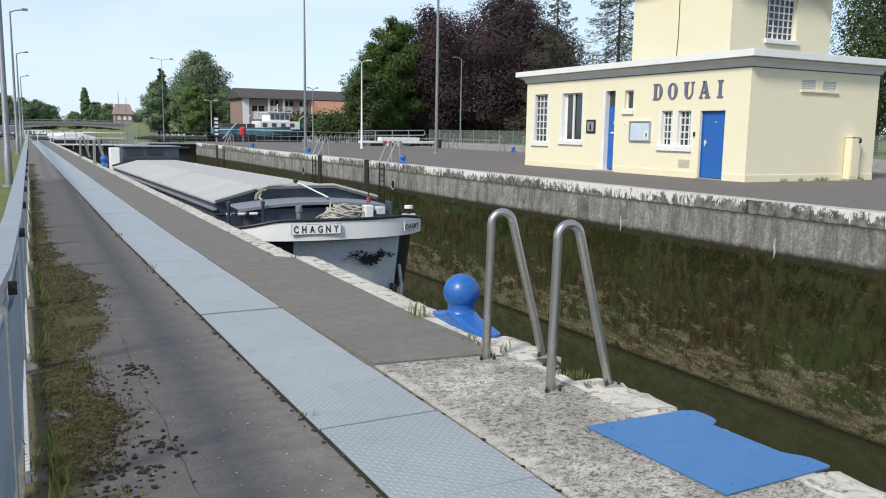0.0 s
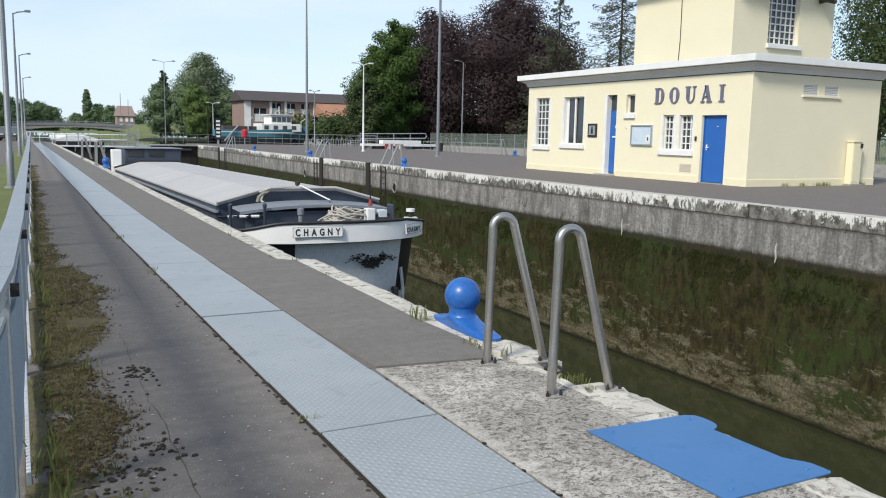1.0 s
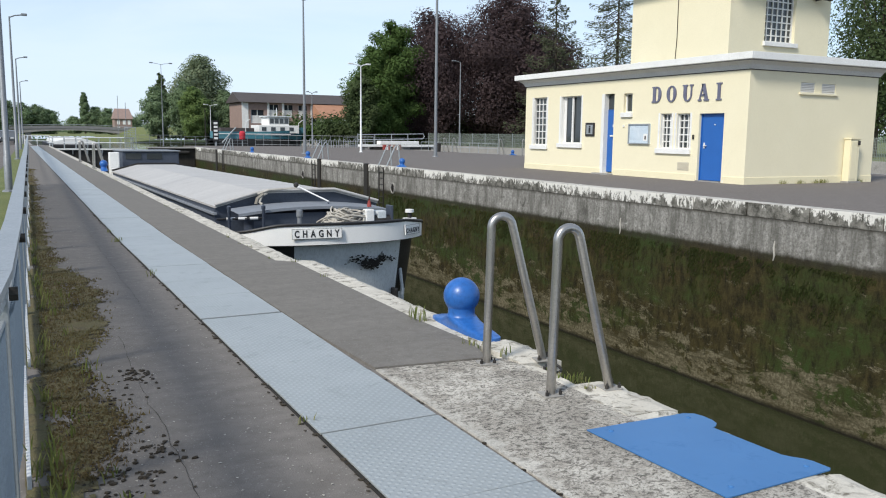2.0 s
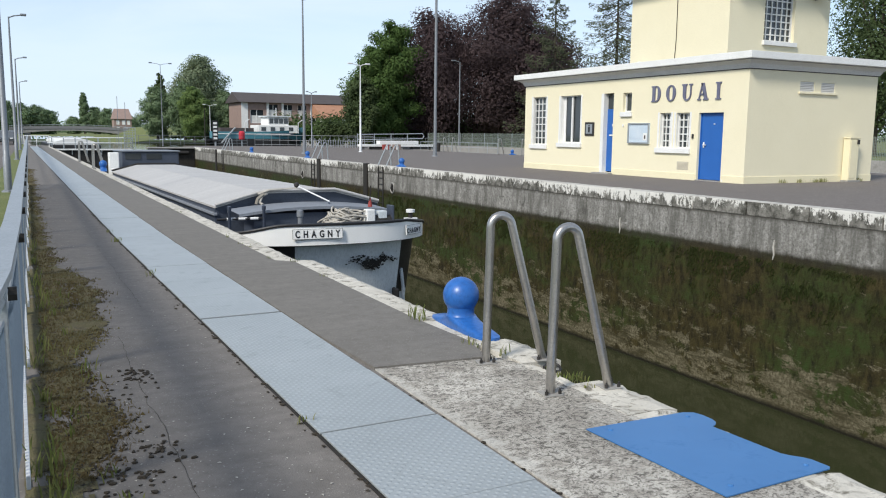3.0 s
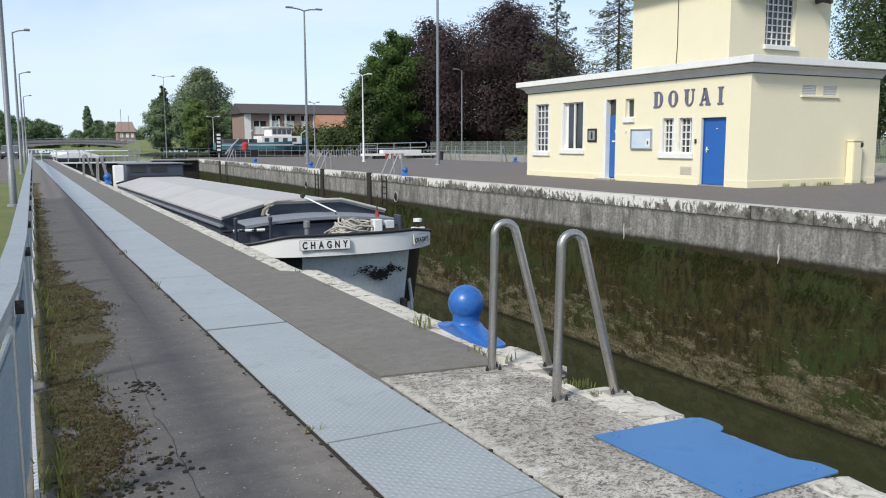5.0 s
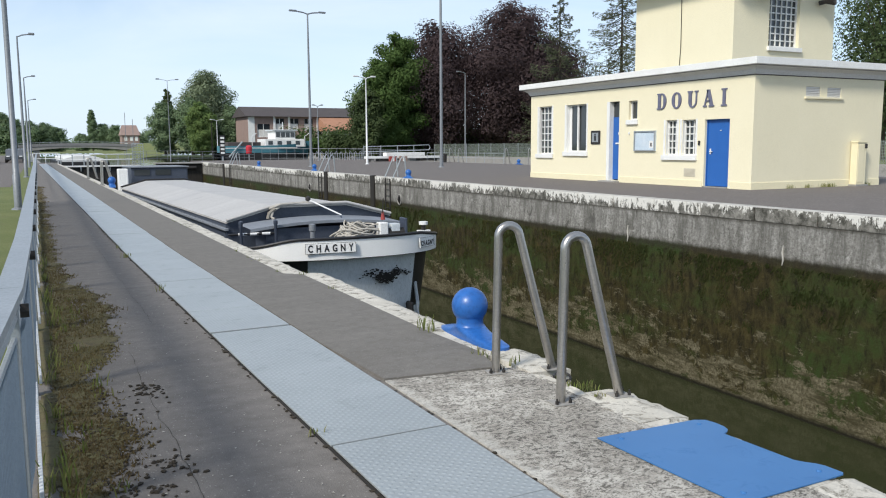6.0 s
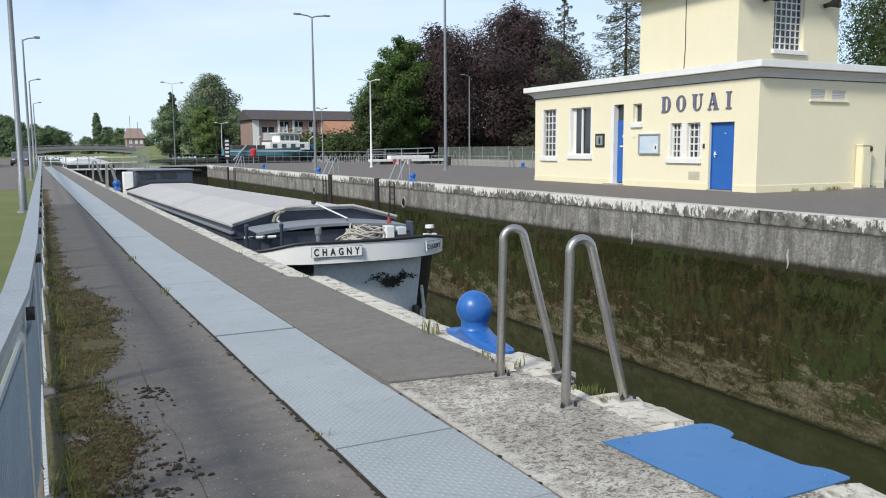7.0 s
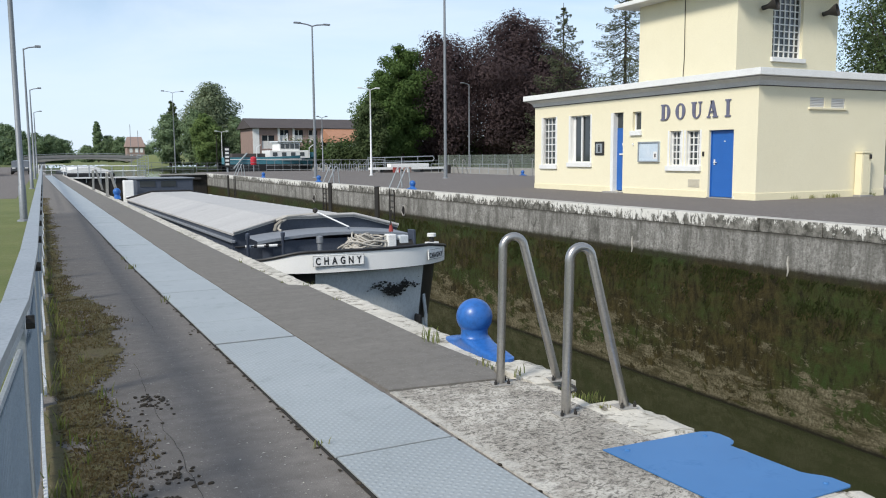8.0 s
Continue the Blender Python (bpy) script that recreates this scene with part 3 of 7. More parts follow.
    return wall


wall_far = build_ground()

# ---- the lock keeper's office ----
BX, BY, BX2, BY2 = 21.76, 19.85, 28.35, 33.35     # front and near faces, and the opposite ones
WALL_TOP = 3.87


def grid_window(parent, to3, u0, u1, v0, v1, cols, rows, name="window", label="white-barred window with small dark panes", glass_in=0.16):
    """Frame, glazing bars and panes set back in an opening."""
    def slab(bm, a, b, c, d, w0, w1):
        p = [to3(u, v, w) for u in (a, b) for v in (c, d) for w in (w0, w1)]
        lo, hi = [min(q[i] for q in p) for i in range(3)], [max(q[i] for q in p) for i in range(3)]
        box(bm, lo[0], hi[0], lo[1], hi[1], lo[2], hi[2])
    win = part(name, one(slab, u0, u1, v0, v1, glass_in + 0.03, glass_in + 0.05), "glass", parent, label)
    bm = bmesh.new()
    t = 0.045
    for a, b, c, d in ((u0, u0 + t, v0, v1), (u1 - t, u1, v0, v1), (u0 + t, u1 - t, v0, v0 + t), (u0 + t, u1 - t, v1 - t, v1)):
        slab(bm, a, b, c, d, glass_in - 0.03, glass_in + 0.04)
    part("frame", bm, "white", win, "white window frame")
    for i in range(1, cols):
        u = u0 + (u1 - u0) * i / cols
        part("glazing_bar", one(slab, u - 0.021, u + 0.021, v0 + t, v1 - t, glass_in - 0.012, glass_in + 0.026), "white", win)
    for j in range(1, rows):
        v = v0 + (v1 - v0) * j / rows
        part("glazing_bar", one(slab, u0 + t, u1 - t, v - 0.019, v + 0.019, glass_in - 0.014, glass_in + 0.024), "white", win)
    return win


def serif_letter(bm, ch, w, h, t):
    """A bold slab-serif capital in the plane x right, z up, thickness towards -y. w, h: size; t: thickness."""
    s, k = w * 0.30, h * 0.085

    def bar(x0, x1, z0, z1):
        box(bm, x0, x1, -t, 0, z0, z1)

    def bow(cx, cz, rx, rz, a0, a1, thick):
        n = 20
        rows = []
        for i in range(n + 1):
            a = radians(a0 + (a1 - a0) * i / n)
            f = thick(a)
            o = (cx + rx * math.cos(a), cz + rz * math.sin(a))
            q = (cx + (rx - f) * math.cos(a), cz + (rz - k) * math.sin(a))
            rows.append([bm.verts.new((p[0], y, p[1])) for p in (o, q) for y in (-t, 0)])
        for a, b in zip(rows, rows[1:]):
            for i, j in ((0, 2), (2, 3), (3, 1), (1, 0)):
                bm.faces.new((a[i], a[j], b[j], b[i]))

    if ch == "D":
        bar(w * 0.10, w * 0.10 + s, k, h - k)
        bar(0, w * 0.55, 0, k)
        bar(0, w * 0.55, h - k, h)
        bow(w * 0.5, h / 2, w * 0.5, h / 2, -90, 90, lambda a: k + (s - k) * abs(math.cos(a)))
    elif ch == "O":
        bow(w * 0.5, h / 2, w * 0.5, h / 2, 0, 360, lambda a: k + (s - k) * abs(math.cos(a)))
    elif ch == "U":
        bar(w * 0.08, w * 0.08 + s, h * 0.35, h - k)
        bar(w * 0.80, w * 0.80 + k * 1.1, h * 0.35, h - k)
        bar(-w * 0.02, w * 0.48, h - k, h)
        bar(w * 0.68, w * 1.02, h - k, h)
        bow(w * 0.49, h * 0.37, w * 0.41, h * 0.37, 180, 360, lambda a: k + (s - k) * (0.5 - 0.5 * math.cos(a)))
    elif ch == "I":
        bar(w * 0.35, w * 0.35 + s, k, h - k)
        bar(w * 0.2, w * 0.8, 0, k)
        bar(w * 0.2, w * 0.8, h - k, h)
    elif ch == "A":
        for a, b, th in (((w * 0.16, 0), (w * 0.46, h), k * 1.1), ((w * 0.80, 0), (w * 0.46, h), s)):
            o = [(a[0] - th / 2, k), (a[0] + th / 2, k), (b[0] + th / 2, h), (b[0] - th / 2, h)]
            f = [bm.verts.new((x, -t, z)) for x, z in o]
            r = [bm.verts.new((x, 0, z)) for x, z in o]
            bm.faces.new(f)
            for i in range(4):
                bm.faces.new((f[i], r[i], r[(i + 1) % 4], f[(i + 1) % 4]))
        bar(0, w * 0.34, 0, k)
        bar(w * 0.56, w * 1.04, 0, k)
        bar(w * 0.26, w * 0.66, h * 0.30, h * 0.30 + k)
    bmesh.ops.recalc_face_normals(bm, faces=bm.faces)


def build_office():
    office = thing("lock_office", "cream rendered lock keeper's office with a square tower", "building", (0, 0, 0))
    front = lambda u, v, w: (BX + w, u, v)                 # u along y
    side = lambda u, v, w: (u, BY + w, v)                  # u along x
    # openings: along, along, low, high
    w1, w2 = (31.55, 32.72, 1.13, 3.31), (28.98, 30.50, 1.24, 3.29)
    d1, w3 = (26.80, 27.52, 0.06, 3.29), (25.70, 26.22, 2.52, 3.27)
    w4, w5, d2 = (23.45, 24.05, 1.14, 2.44), (22.50, 23.18, 1.14, 2.43), (20.88, 22.04, 0.03, 2.41)
    bm = bmesh.new()
    pierced(bm, front, BY, BY2, -0.05, WALL_TOP, [w1, w2, d1, w3, w4, w5, d2], 0.34)
    wall = part("wall", bm, "cream", office, "cream rendered front wall")
    bm = bmesh.new()
    pierced(bm, side, BX + 0.34, BX2, -0.05, WALL_TOP, [(24.22, 24.95, 3.16, 3.50), (25.30, 26.02, 3.15, 3.49)], 0.34)
    wall_s = part("wall", bm, "cream", office, "cream rendered end wall")
    part("wall", boxes((BX2 - 0.3, BX2, BY + 0.34, BY2 - 0.3, -0.05, WALL_TOP)), "cream", office)
    part("wall", boxes((BX + 0.34, BX2, BY2 - 0.3, BY2, -0.05, WALL_TOP)), "cream", office)
    # raised plinth band between the doors
    for a, b in ((BY - 0.02, d2[0] - 0.06), (d2[1] + 0.06, d1[0] - 0.05), (d1[1] + 0.05, BY2)):
        part("plinth", boxes((BX - 0.025, BX + 0.05, a, b, -0.05, 0.24), bevel=0.008), "cream_plinth", wall)
    part("plinth", boxes((BX - 0.02, BX2 + 0.01, BY - 0.025, BY + 0.05, -0.05, 0.24), bevel=0.008), "cream_plinth", wall_s)
    for win, cols, rows in ((w1, 4, 7), (w4, 3, 5), (w5, 3, 5)):
        grid_window(wall, front, *win, cols, rows)
    grid_window(wall, front, *w3, 1, 1, label="small white-framed window")
    big = grid_window(wall, front, *w2, 1, 1, label="tall window, one sash slid open over dark glass")
    mid = (w2[0] + w2[1]) / 2
    part("sash", boxes((BX + 0.10, BX + 0.16, mid - 0.04, mid + 0.05, w2[2], w2[3]), (BX + 0.10, BX + 0.16, w2[0], w2[0] + 0.07, w2[2], w2[3])), "white", big)
    part("blind", boxes((BX + 0.172, BX + 0.185, w2[1] - 0.22, w2[1] - 0.05, w2[2] + 0.05, w2[3] - 0.05)), "white", big, "narrow white blind behind the sash")
    for y0, y1, z in ((31.45, 32.85, 1.13), (28.85, 30.65, 1.24), (25.63, 26.30, 2.52), (22.38, 24.20, 1.14)):
        part("sill", boxes((BX - 0.09, BX + 0.12, y0, y1, z - 0.19, z - 0.002), bevel=0.01), "white", wall, "thick white window sill")
    for u0, u1, z0, z1 in ((w4[0] - 0.1, w4[1] + 0.1, w4[2], w4[3] + 0.02), (w5[0] - 0.1, w5[1] + 0.1, w5[2], w5[3] + 0.02), (w1[0] - 0.06, w1[1] + 0.06, w1[2], w1[3] + 0.02), (w2[0] - 0.08, w2[1] + 0.08, w2[2], w2[3] + 0.02)):
        for a in (u0, u1 - 0.09):
            part("surround", boxes((BX - 0.012, BX + 0.02, a, a + 0.09, z0, z1)), "white", wall, "white painted window surround")
        part("reveal", boxes((BX + 0.02, BX + 0.13, u1 - 0.115, u1 - 0.09, z0, z1 - 0.02)), "white", wall, "white painted window reveal")
    part("jamb", boxes((BX - 0.012, BX + 0.3, d1[1] - 0.11, d1[1] + 0.07, 0.0, d1[3])), "white", wall, "white door jamb")
    # doors
    door = part("door", boxes((BX + 0.14, BX + 0.19, d2[0] + 0.03, d2[1] - 0.03, 0.05, d2[3] - 0.03), bevel=0.005), "door_blue", office, "blue painted steel door, closed")
    part("frame", boxes((BX + 0.10, BX + 0.21, d2[0], d2[0] + 0.03, 0.03, d2[3]), (BX + 0.10, BX + 0.21, d2[1] - 0.03, d2[1], 0.03, d2[3]), (BX + 0.10, BX + 0.21, d2[0] + 0.03, d2[1] - 0.03, d2[3] - 0.03, d2[3])), "door_blue", door)
    plate = part("handle_plate", boxes((BX + 0.11, BX + 0.14, d2[1] - 0.20, d2[1] - 0.15, 1.18, 1.38), bevel=0.004), "white", door, "pale door handle plate")
    part("handle", boxes((BX + 0.07, BX + 0.109, d2[1] - 0.30, d2[1] - 0.16, 1.26, 1.29), bevel=0.004), "white", plate)
    part("knob", one(lathe, [(0.0, 0), (0.03, 0.0), (0.03, 0.03), (0.0, 0.03)], (BX + 0.125, 21.4, 2.0), 10), "white", door)
    part("vent_tab", boxes((BX - 0.03, BX, 20.76, 20.80, 0.02, 0.10)), "white", door)
    part("threshold", boxes((BX - 0.06, BX + 0.2, d2[0], d2[1], -0.02, 0.035)), "concrete", door)
    door = part("door", boxes((BX + 0.20, BX + 0.25, d1[0] + 0.02, d1[1] - 0.02, 0.10, 2.62), bevel=0.005), "door_blue", office, "narrow blue door with a dark fanlight")
    part("fanlight", boxes((BX + 0.22, BX + 0.24, d1[0] + 0.02, d1[1] - 0.02, 2.66, d1[3] - 0.03)), "glass", door, "dark fanlight pane")
    part("door_rail", boxes((BX + 0.19, BX + 0.26, d1[0] + 0.02, d1[1] - 0.02, 2.62, 2.66)), "door_blue", door)
    part("handle", boxes((BX + 0.15, BX + 0.20, 26.9, 27.2, 1.56, 1.62)), "white", door, "white pull handle")
    part("lock_plate", boxes((BX + 0.17, BX + 0.20, 26.98, 27.06, 1.95, 2.05)), "white", door, "white lock plate")
    part("step", boxes((BX - 0.30, BX + 0.2, d1[0] - 0.1, d1[1] + 0.25, -0.03, 0.055), bevel=0.01), "concrete", door, "low concrete door step")
    # cornice: sloping soffit and white fascia round the roof
    bm = bmesh.new()
    ring = lambda o, z: [(BX - o, BY - o, z), (BX2 + o, BY - o, z), (BX2 + o, BY2 + o, z), (BX - o, BY2 + o, z)]
    rows = [[bm.verts.new(p) for p in ring(o, z)] for o, z in ((0.0, 3.845), (0.045, 3.845), (0.06, 3.88), (0.12, 3.99), (0.24, 4.075), (0.37, 4.125), (0.385, 4.138))]
    for a, b in zip(rows, rows[1:]):
        for i in range(4):
            bm.faces.new((a[i], a[(i + 1) % 4], b[(i + 1) % 4], b[i]))
    bmesh.ops.recalc_face_normals(bm, faces=bm.faces)
    roof = part("roof", boxes((BX - 0.35, BX2 + 0.35, BY - 0.35, BY2 + 0.35, 4.10, 4.285)), "roofing", office, "flat felt roof")
    part("cornice", bm, "cornice", roof, "grey coved cornice under the roof edge")
    # dark strip laid on the wall to draw the shadow gap below the cornice
    part("shadow_strip", boxes((BX - 0.02, BX, BY - 0.02, BY2 + 0.02, 3.815, 3.842), (BX, BX2 + 0.02, BY - 0.02, BY, 3.815, 3.842)), "slate", roof, "thin dark strip drawn as the shadow gap under the cornice")
    o, i, z0, z1 = 0.42, 0.351, 4.135, 4.365
    for r in ((BX - o, BX - i, BY - o, BY2 + o), (BX2 + i, BX2 + o, BY - o, BY2 + o), (BX - i, BX2 + i, BY - o, BY - i), (BX - i, BX2 + i, BY2 + i, BY2 + o)):
        part("fascia", boxes((*r, z0, z1), bevel=0.008), "white", roof, "white roof edge")
    # tower
    TX, TY, TX2, TY2, TZ = 22.35, 21.45, 27.50, 26.60, 7.45
    tower = part("tower", one(pierced, lambda u, v, w: (u, TY + w, v), TX, TX2, 4.25, TZ, [(24.08, 25.64, 5.02, 7.20)], 0.3), "cream", office, "cream square tower on the flat roof")
    for r in ((TX, TX + 0.3, TY + 0.3, TY2), (TX2 - 0.3, TX2, TY + 0.3, TY2), (TX + 0.3, TX2 - 0.3, TY2 - 0.3, TY2)):
        part("tower_wall", boxes((*r, 4.25, TZ)), "cream", tower)
    grid_window(tower, lambda u, v, w: (u, TY + w, v), 24.08, 25.64, 5.02, 7.20, 6, 9)
    part("sill", boxes((24.01, 25.74, TY - 0.10, TY + 0.1, 4.86, 5.018), bevel=0.01), "white", tower)
    part("tower_roof", boxes((TX - 0.75, TX2 + 0.75, TY - 0.75, TY2 + 0.75, TZ, TZ + 0.16), bevel=0.02), "white", tower, "thin white overhanging tower roof")
    part("flashing", boxes((TX - 0.03, TX, TY - 0.03, TY2, 4.28, 4.44), (TX, TX2, TY - 0.03, TY, 4.28, 4.44)), "soffit", tower)
    part("cable", one(tube, [(TX - 0.02, 24.05, 4.4), (TX - 0.02, 24.0, 5.2), (TX - 0.02, 24.02, 7.4)], 0.014, 6), "timber", tower, "thin brown cable down the tower")
    for u in (23.55, 26.65):
        horn = part("horn_speaker", one(lathe, [(0.08, -0.34), (0.09, -0.12), (0.15, 0.0), (0.22, 0.12), (0.235, 0.20), (0.22, 0.20), (0.12, 0.02), (0.0, -0.05)], (0, 0, 0), 20), "dark", tower, "black horn loudspeaker on the tower wall", smooth=True)
        horn.matrix_basis = pose(u, TY - 0.40, 6.74, 78, 0, 22)
        part("bracket", boxes((u - 0.03, u + 0.03, TY - 0.30, TY + 0.01, 6.68, 6.78)), "dark", tower)
    part("cap", one(lathe, [(0.14, 0), (0.16, 0.1), (0.10, 0.17), (0, 0.2)], (TX - 0.25, 25.75, 4.29), 14), "white", office, "small white roof vent cap", smooth=True)
    part("cap", one(lathe, [(0.05, 0), (0.06, 0.1), (0, 0.14)], (TX - 0.25, 25.45, 4.29), 10), "white", office)
    # end wall vents
    for u0, u1, z0, z1 in ((24.22, 24.95, 3.16, 3.50), (25.30, 26.02, 3.15, 3.49)):
        vent = part("vent", boxes((u0, u1, BY + 0.12, BY + 0.14, z0, z1)), "soffit", wall_s, "grey louvred vent")
        for k in range(6):
            z = z0 + (z1 - z0) * (k + 0.5) / 6
            part("slat", boxes((u0, u1, BY + 0.02, BY + 0.12, z - 0.023, z + 0.021)), "soffit", vent)
    part("ledge", boxes((24.15, 26.10, BY - 0.07, BY + 0.05, 3.08, 3.145), bevel=0.006), "cream", wall_s)
    grille = part("air_grille", boxes((BX - 0.012, BX + 0.02, 22.44, 23.02, 0.36, 0.66), bevel=0.004), "grille", wall, "beige air grille low in the wall")
    for k in range(6):
        part("slat", boxes((BX - 0.022, BX - 0.011, 22.47, 22.99, 0.39 + 0.043 * k, 0.41 + 0.043 * k)), "grille", grille)
    part("bell_box", boxes((BX - 0.05, BX, 22.24, 22.31, 1.50, 1.66), bevel=0.006), "dark", wall, "small dark bell push")
    part("lamp_box", boxes((BX - 0.05, BX, 26.10, 26.16, 1.94, 2.03)), "white", wall)

    # the name in slab-serif capitals
    for ch, y in zip("DOUAI", (24.54, 23.74, 22.91, 22.14, 21.37)):
        w = 0.50 if ch != "I" else 0.42
        ob = part("letter", one(serif_letter, ch, w, 0.60, 0.04), "slate_ink", wall, "slate-blue slab-serif capital " + ch)
        ob.matrix_basis = pose(BX - 0.004, y, 2.855, 0, 0, -90)

    # notice case, telephone sign, meter box: things of their own on or by the wall
    case = thing("notice_case", "glazed aluminium notice case with pale notices on the wall", "notice board", (BX, 24.56, 1.28))
    part("backing", boxes((-0.05, -0.002, 0, 1.22, 0, 0.79)), "paper", case, "pale blue notices")
    part("frame", boxes((-0.09, -0.05, 0, 0.05, 0, 0.79), (-0.09, -0.05, 1.17, 1.22, 0, 0.79), (-0.09, -0.05, 0.05, 1.17, 0, 0.05), (-0.09, -0.05, 0.05, 1.17, 0.74, 0.79)), "galv", case, "grey metal frame")
    part("notice", boxes((-0.058, -0.051, 0.12, 0.34, 0.12, 0.40)), "white", case, "white paper notice")
    part("notice", boxes((-0.062, -0.058, 0.19, 0.27, 0.18, 0.32)), "slate", case)
    part("notice", boxes((-0.058, -0.051, 0.50, 1.08, 0.2, 0.68)), "paper", case)
    sign = thing("wall_sign", "small dark framed sign with a white panel and black emblem", "sign", (BX, 28.0, 1.56))
    part("board", boxes((-0.05, -0.002, 0, 0.62, 0, 0.57), bevel=0.02), "dark", sign)
    part("panel", boxes((-0.058, -0.05, 0.10, 0.52, 0.09, 0.48)), "galv", sign, "pale panel")
    part("emblem", boxes((-0.064, -0.058, 0.24, 0.36, 0.14, 0.37), (-0.064, -0.058, 0.25, 0.35, 0.39, 0.44)), "ink", sign, "black upright emblem")
    meter = thing("meter_box", "tall narrow cream meter cabinet on a concrete foot", "cabinet", (26.95, BY - 0.18, 0))
    part("foot", boxes((-0.32, 0.38, -0.16, 0.15, -0.05, 0.06), bevel=0.01), "concrete", meter, "concrete foot")
    part("body", boxes((-0.27, 0.22, -0.12, 0.148, 0.06, 1.56), bevel=0.012), "cream_plinth", meter)
    part("lid", boxes((-0.30, 0.26, -0.15, 0.15, 1.56, 1.62), bevel=0.01), "cream_plinth", meter)
    part("door", boxes((-0.23, 0.08, -0.135, -0.12, 0.14, 1.50), bevel=0.006), "cream_plinth", meter)
    part("lock", boxes((0.11, 0.22, -0.16, -0.12, 1.36, 1.52), bevel=0.01), "dark", meter, "dark lock plate")
    return office


build_office()

# ---- the barge ----
BARGE_ROWS = [(0.0, -0.05), (0.5, -0.045), (1.0, -0.02), (1.5, 0.0), (3.0, 0.09), (3.5, 0.145), (4.0, 0.17), (4.5, 0.21), (6.0, 0.38), (6.5, 0.43), (7.0, 0.48), (7.5, 0.53), (8.0, 0.585)]
BARGE_X, BARGE_Y = 5.78, 15.40      # the stem at 1.5 s
BEAM, LONG = 2.42, 38.5             # half beam, length
BARGE_TRIM = -0.56                  # degrees down by the stern


def barge_outline(half, nose, y_off=0.0, n=40, power=2.6):
    """The bow's plan from the port shoulder round the stem to starboard."""
    pts = []
    for i in range(n + 1):
        a = math.pi - math.pi * i / n
        c, s = math.cos(a), math.sin(a)
        x = half * math.copysign(abs(c) ** (2 / power), c)
        y = y_off + nose - nose * abs(s) ** (2 / power)
        pts.append((x, y))
    return pts


def ribbon(bm, rows, closed=False):
    vr = [[bm.verts.new(p) for p in r] for r in rows]
    for a, b in zip(vr, vr[1:]):
        for k in range(len(a) - 1):
            bm.faces.new((a[k], a[k + 1], b[k + 1], b[k]))
    return vr


def build_barge():
    b = thing("barge", "grey and white steel canal barge with aluminium hatch covers, under way", "barge", (BARGE_X, BARGE_Y, 0))
    nose = 2.2

    def level(half, ns, off, z, lift=0.0):
        pts = barge_outline(half, ns, off)
        out = [(-half, LONG - 2, z)]
        for x, y in pts:
            dip = max(0.0, min(1.0, (-x - 1.15) / 1.0)) if z > -0.9 else 0.0
            out.append((x, y, z + lift * max(0.0, 1 - max(0.0, y - 0.8) / 2.2) - 0.17 * dip * dip * (3 - 2 * dip) - (0.13 * max(0.0, min(1.0, (x - 1.5) / 0.9)) if z > -0.9 else 0.0)))
        out.append((half, LONG - 2, z))
        return out

    top, mid = -0.62, -1.00
    # hull plating below the white strake, drawn in towards the forefoot
    bm = bmesh.new()
    ribbon(bm, [level(2.40, 2.15, 0.10, mid, 0.35), level(2.28, 2.1, 0.30, mid - 0.05, 0.34), level(2.20, 2.1, 0.50, -1.9), level(2.16, 2.1, 0.8, -3.2), level(2.12, 2.0, 1.2, -4.6), level(2.05, 1.8, 1.6, -6.0)])
    bmesh.ops.recalc_face_normals(bm, faces=bm.faces)
    flank = bm.copy()
    bmesh.ops.delete(bm, geom=[f for f in bm.faces if not -0.92 < f.calc_center_median().x < 1.50], context="FACES")
    bmesh.ops.delete(flank, geom=[f for f in flank.faces if -0.92 < f.calc_center_median().x < 1.50], context="FACES")
    hull = part("hull", bm, "hull_grey", b, "grey painted bow plating with dark scrapes", smooth=True)
    lee = flank.copy()
    bmesh.ops.delete(flank, geom=[f for f in flank.faces if f.calc_center_median().x > 0], context="FACES")
    bmesh.ops.delete(lee, geom=[f for f in lee.faces if f.calc_center_median().x < 0], context="FACES")
    part("bow_flank", flank, "hull_black", hull, "black tarred bow flank", smooth=True)
    # upper faces past the stem are blackened to stand in for the strake's shade
    shade = lee.copy()
    bmesh.ops.delete(shade, geom=[f for f in shade.faces if f.calc_center_median().z < -2.2], context="FACES")
    bmesh.ops.delete(lee, geom=[f for f in lee.faces if f.calc_center_median().z > -2.2], context="FACES")
    part("bow_flank", shade, "hull_black", hull, "black band drawn as strake shade past the stem", smooth=True)
    part("bow_flank", lee, "hull_grey", hull, "grey bow flank past the stem", smooth=True)
    bm = bmesh.new()
    ribbon(bm, [level(BEAM, nose, 0.0, top, 0.37), level(2.41, 2.20, 0.0, mid, 0.35)])
    bmesh.ops.recalc_face_normals(bm, faces=bm.faces)
    part("bow_strake", bm, "hull_white", hull, "white painted bow band", smooth=True)
    bm = bmesh.new()
    tube(bm, [(x, y, z + 0.005) for x, y, z in level(BEAM, nose, 0.0, top, 0.37)], 0.032, 8)
    part("rubbing_rail", bm, "hull_black", hull, "black gunwale rail")
    bm = bmesh.new()
    tube(bm, [(x, y, z) for x, y, z in level(2.41, 2.16, 0.07, mid, 0.35)], 0.022, 6)
    part("lower_rail", bm, "hull_black", hull)
    # inner bulwark
    bm = bmesh.new()
    ribbon(bm, [level(BEAM - 0.03, nose - 0.03, 0.04, top, 0.37), level(2.12, 2.0, 0.50, -1.0, 0.0)])
    bmesh.ops.recalc_face_normals(bm, faces=bm.faces)
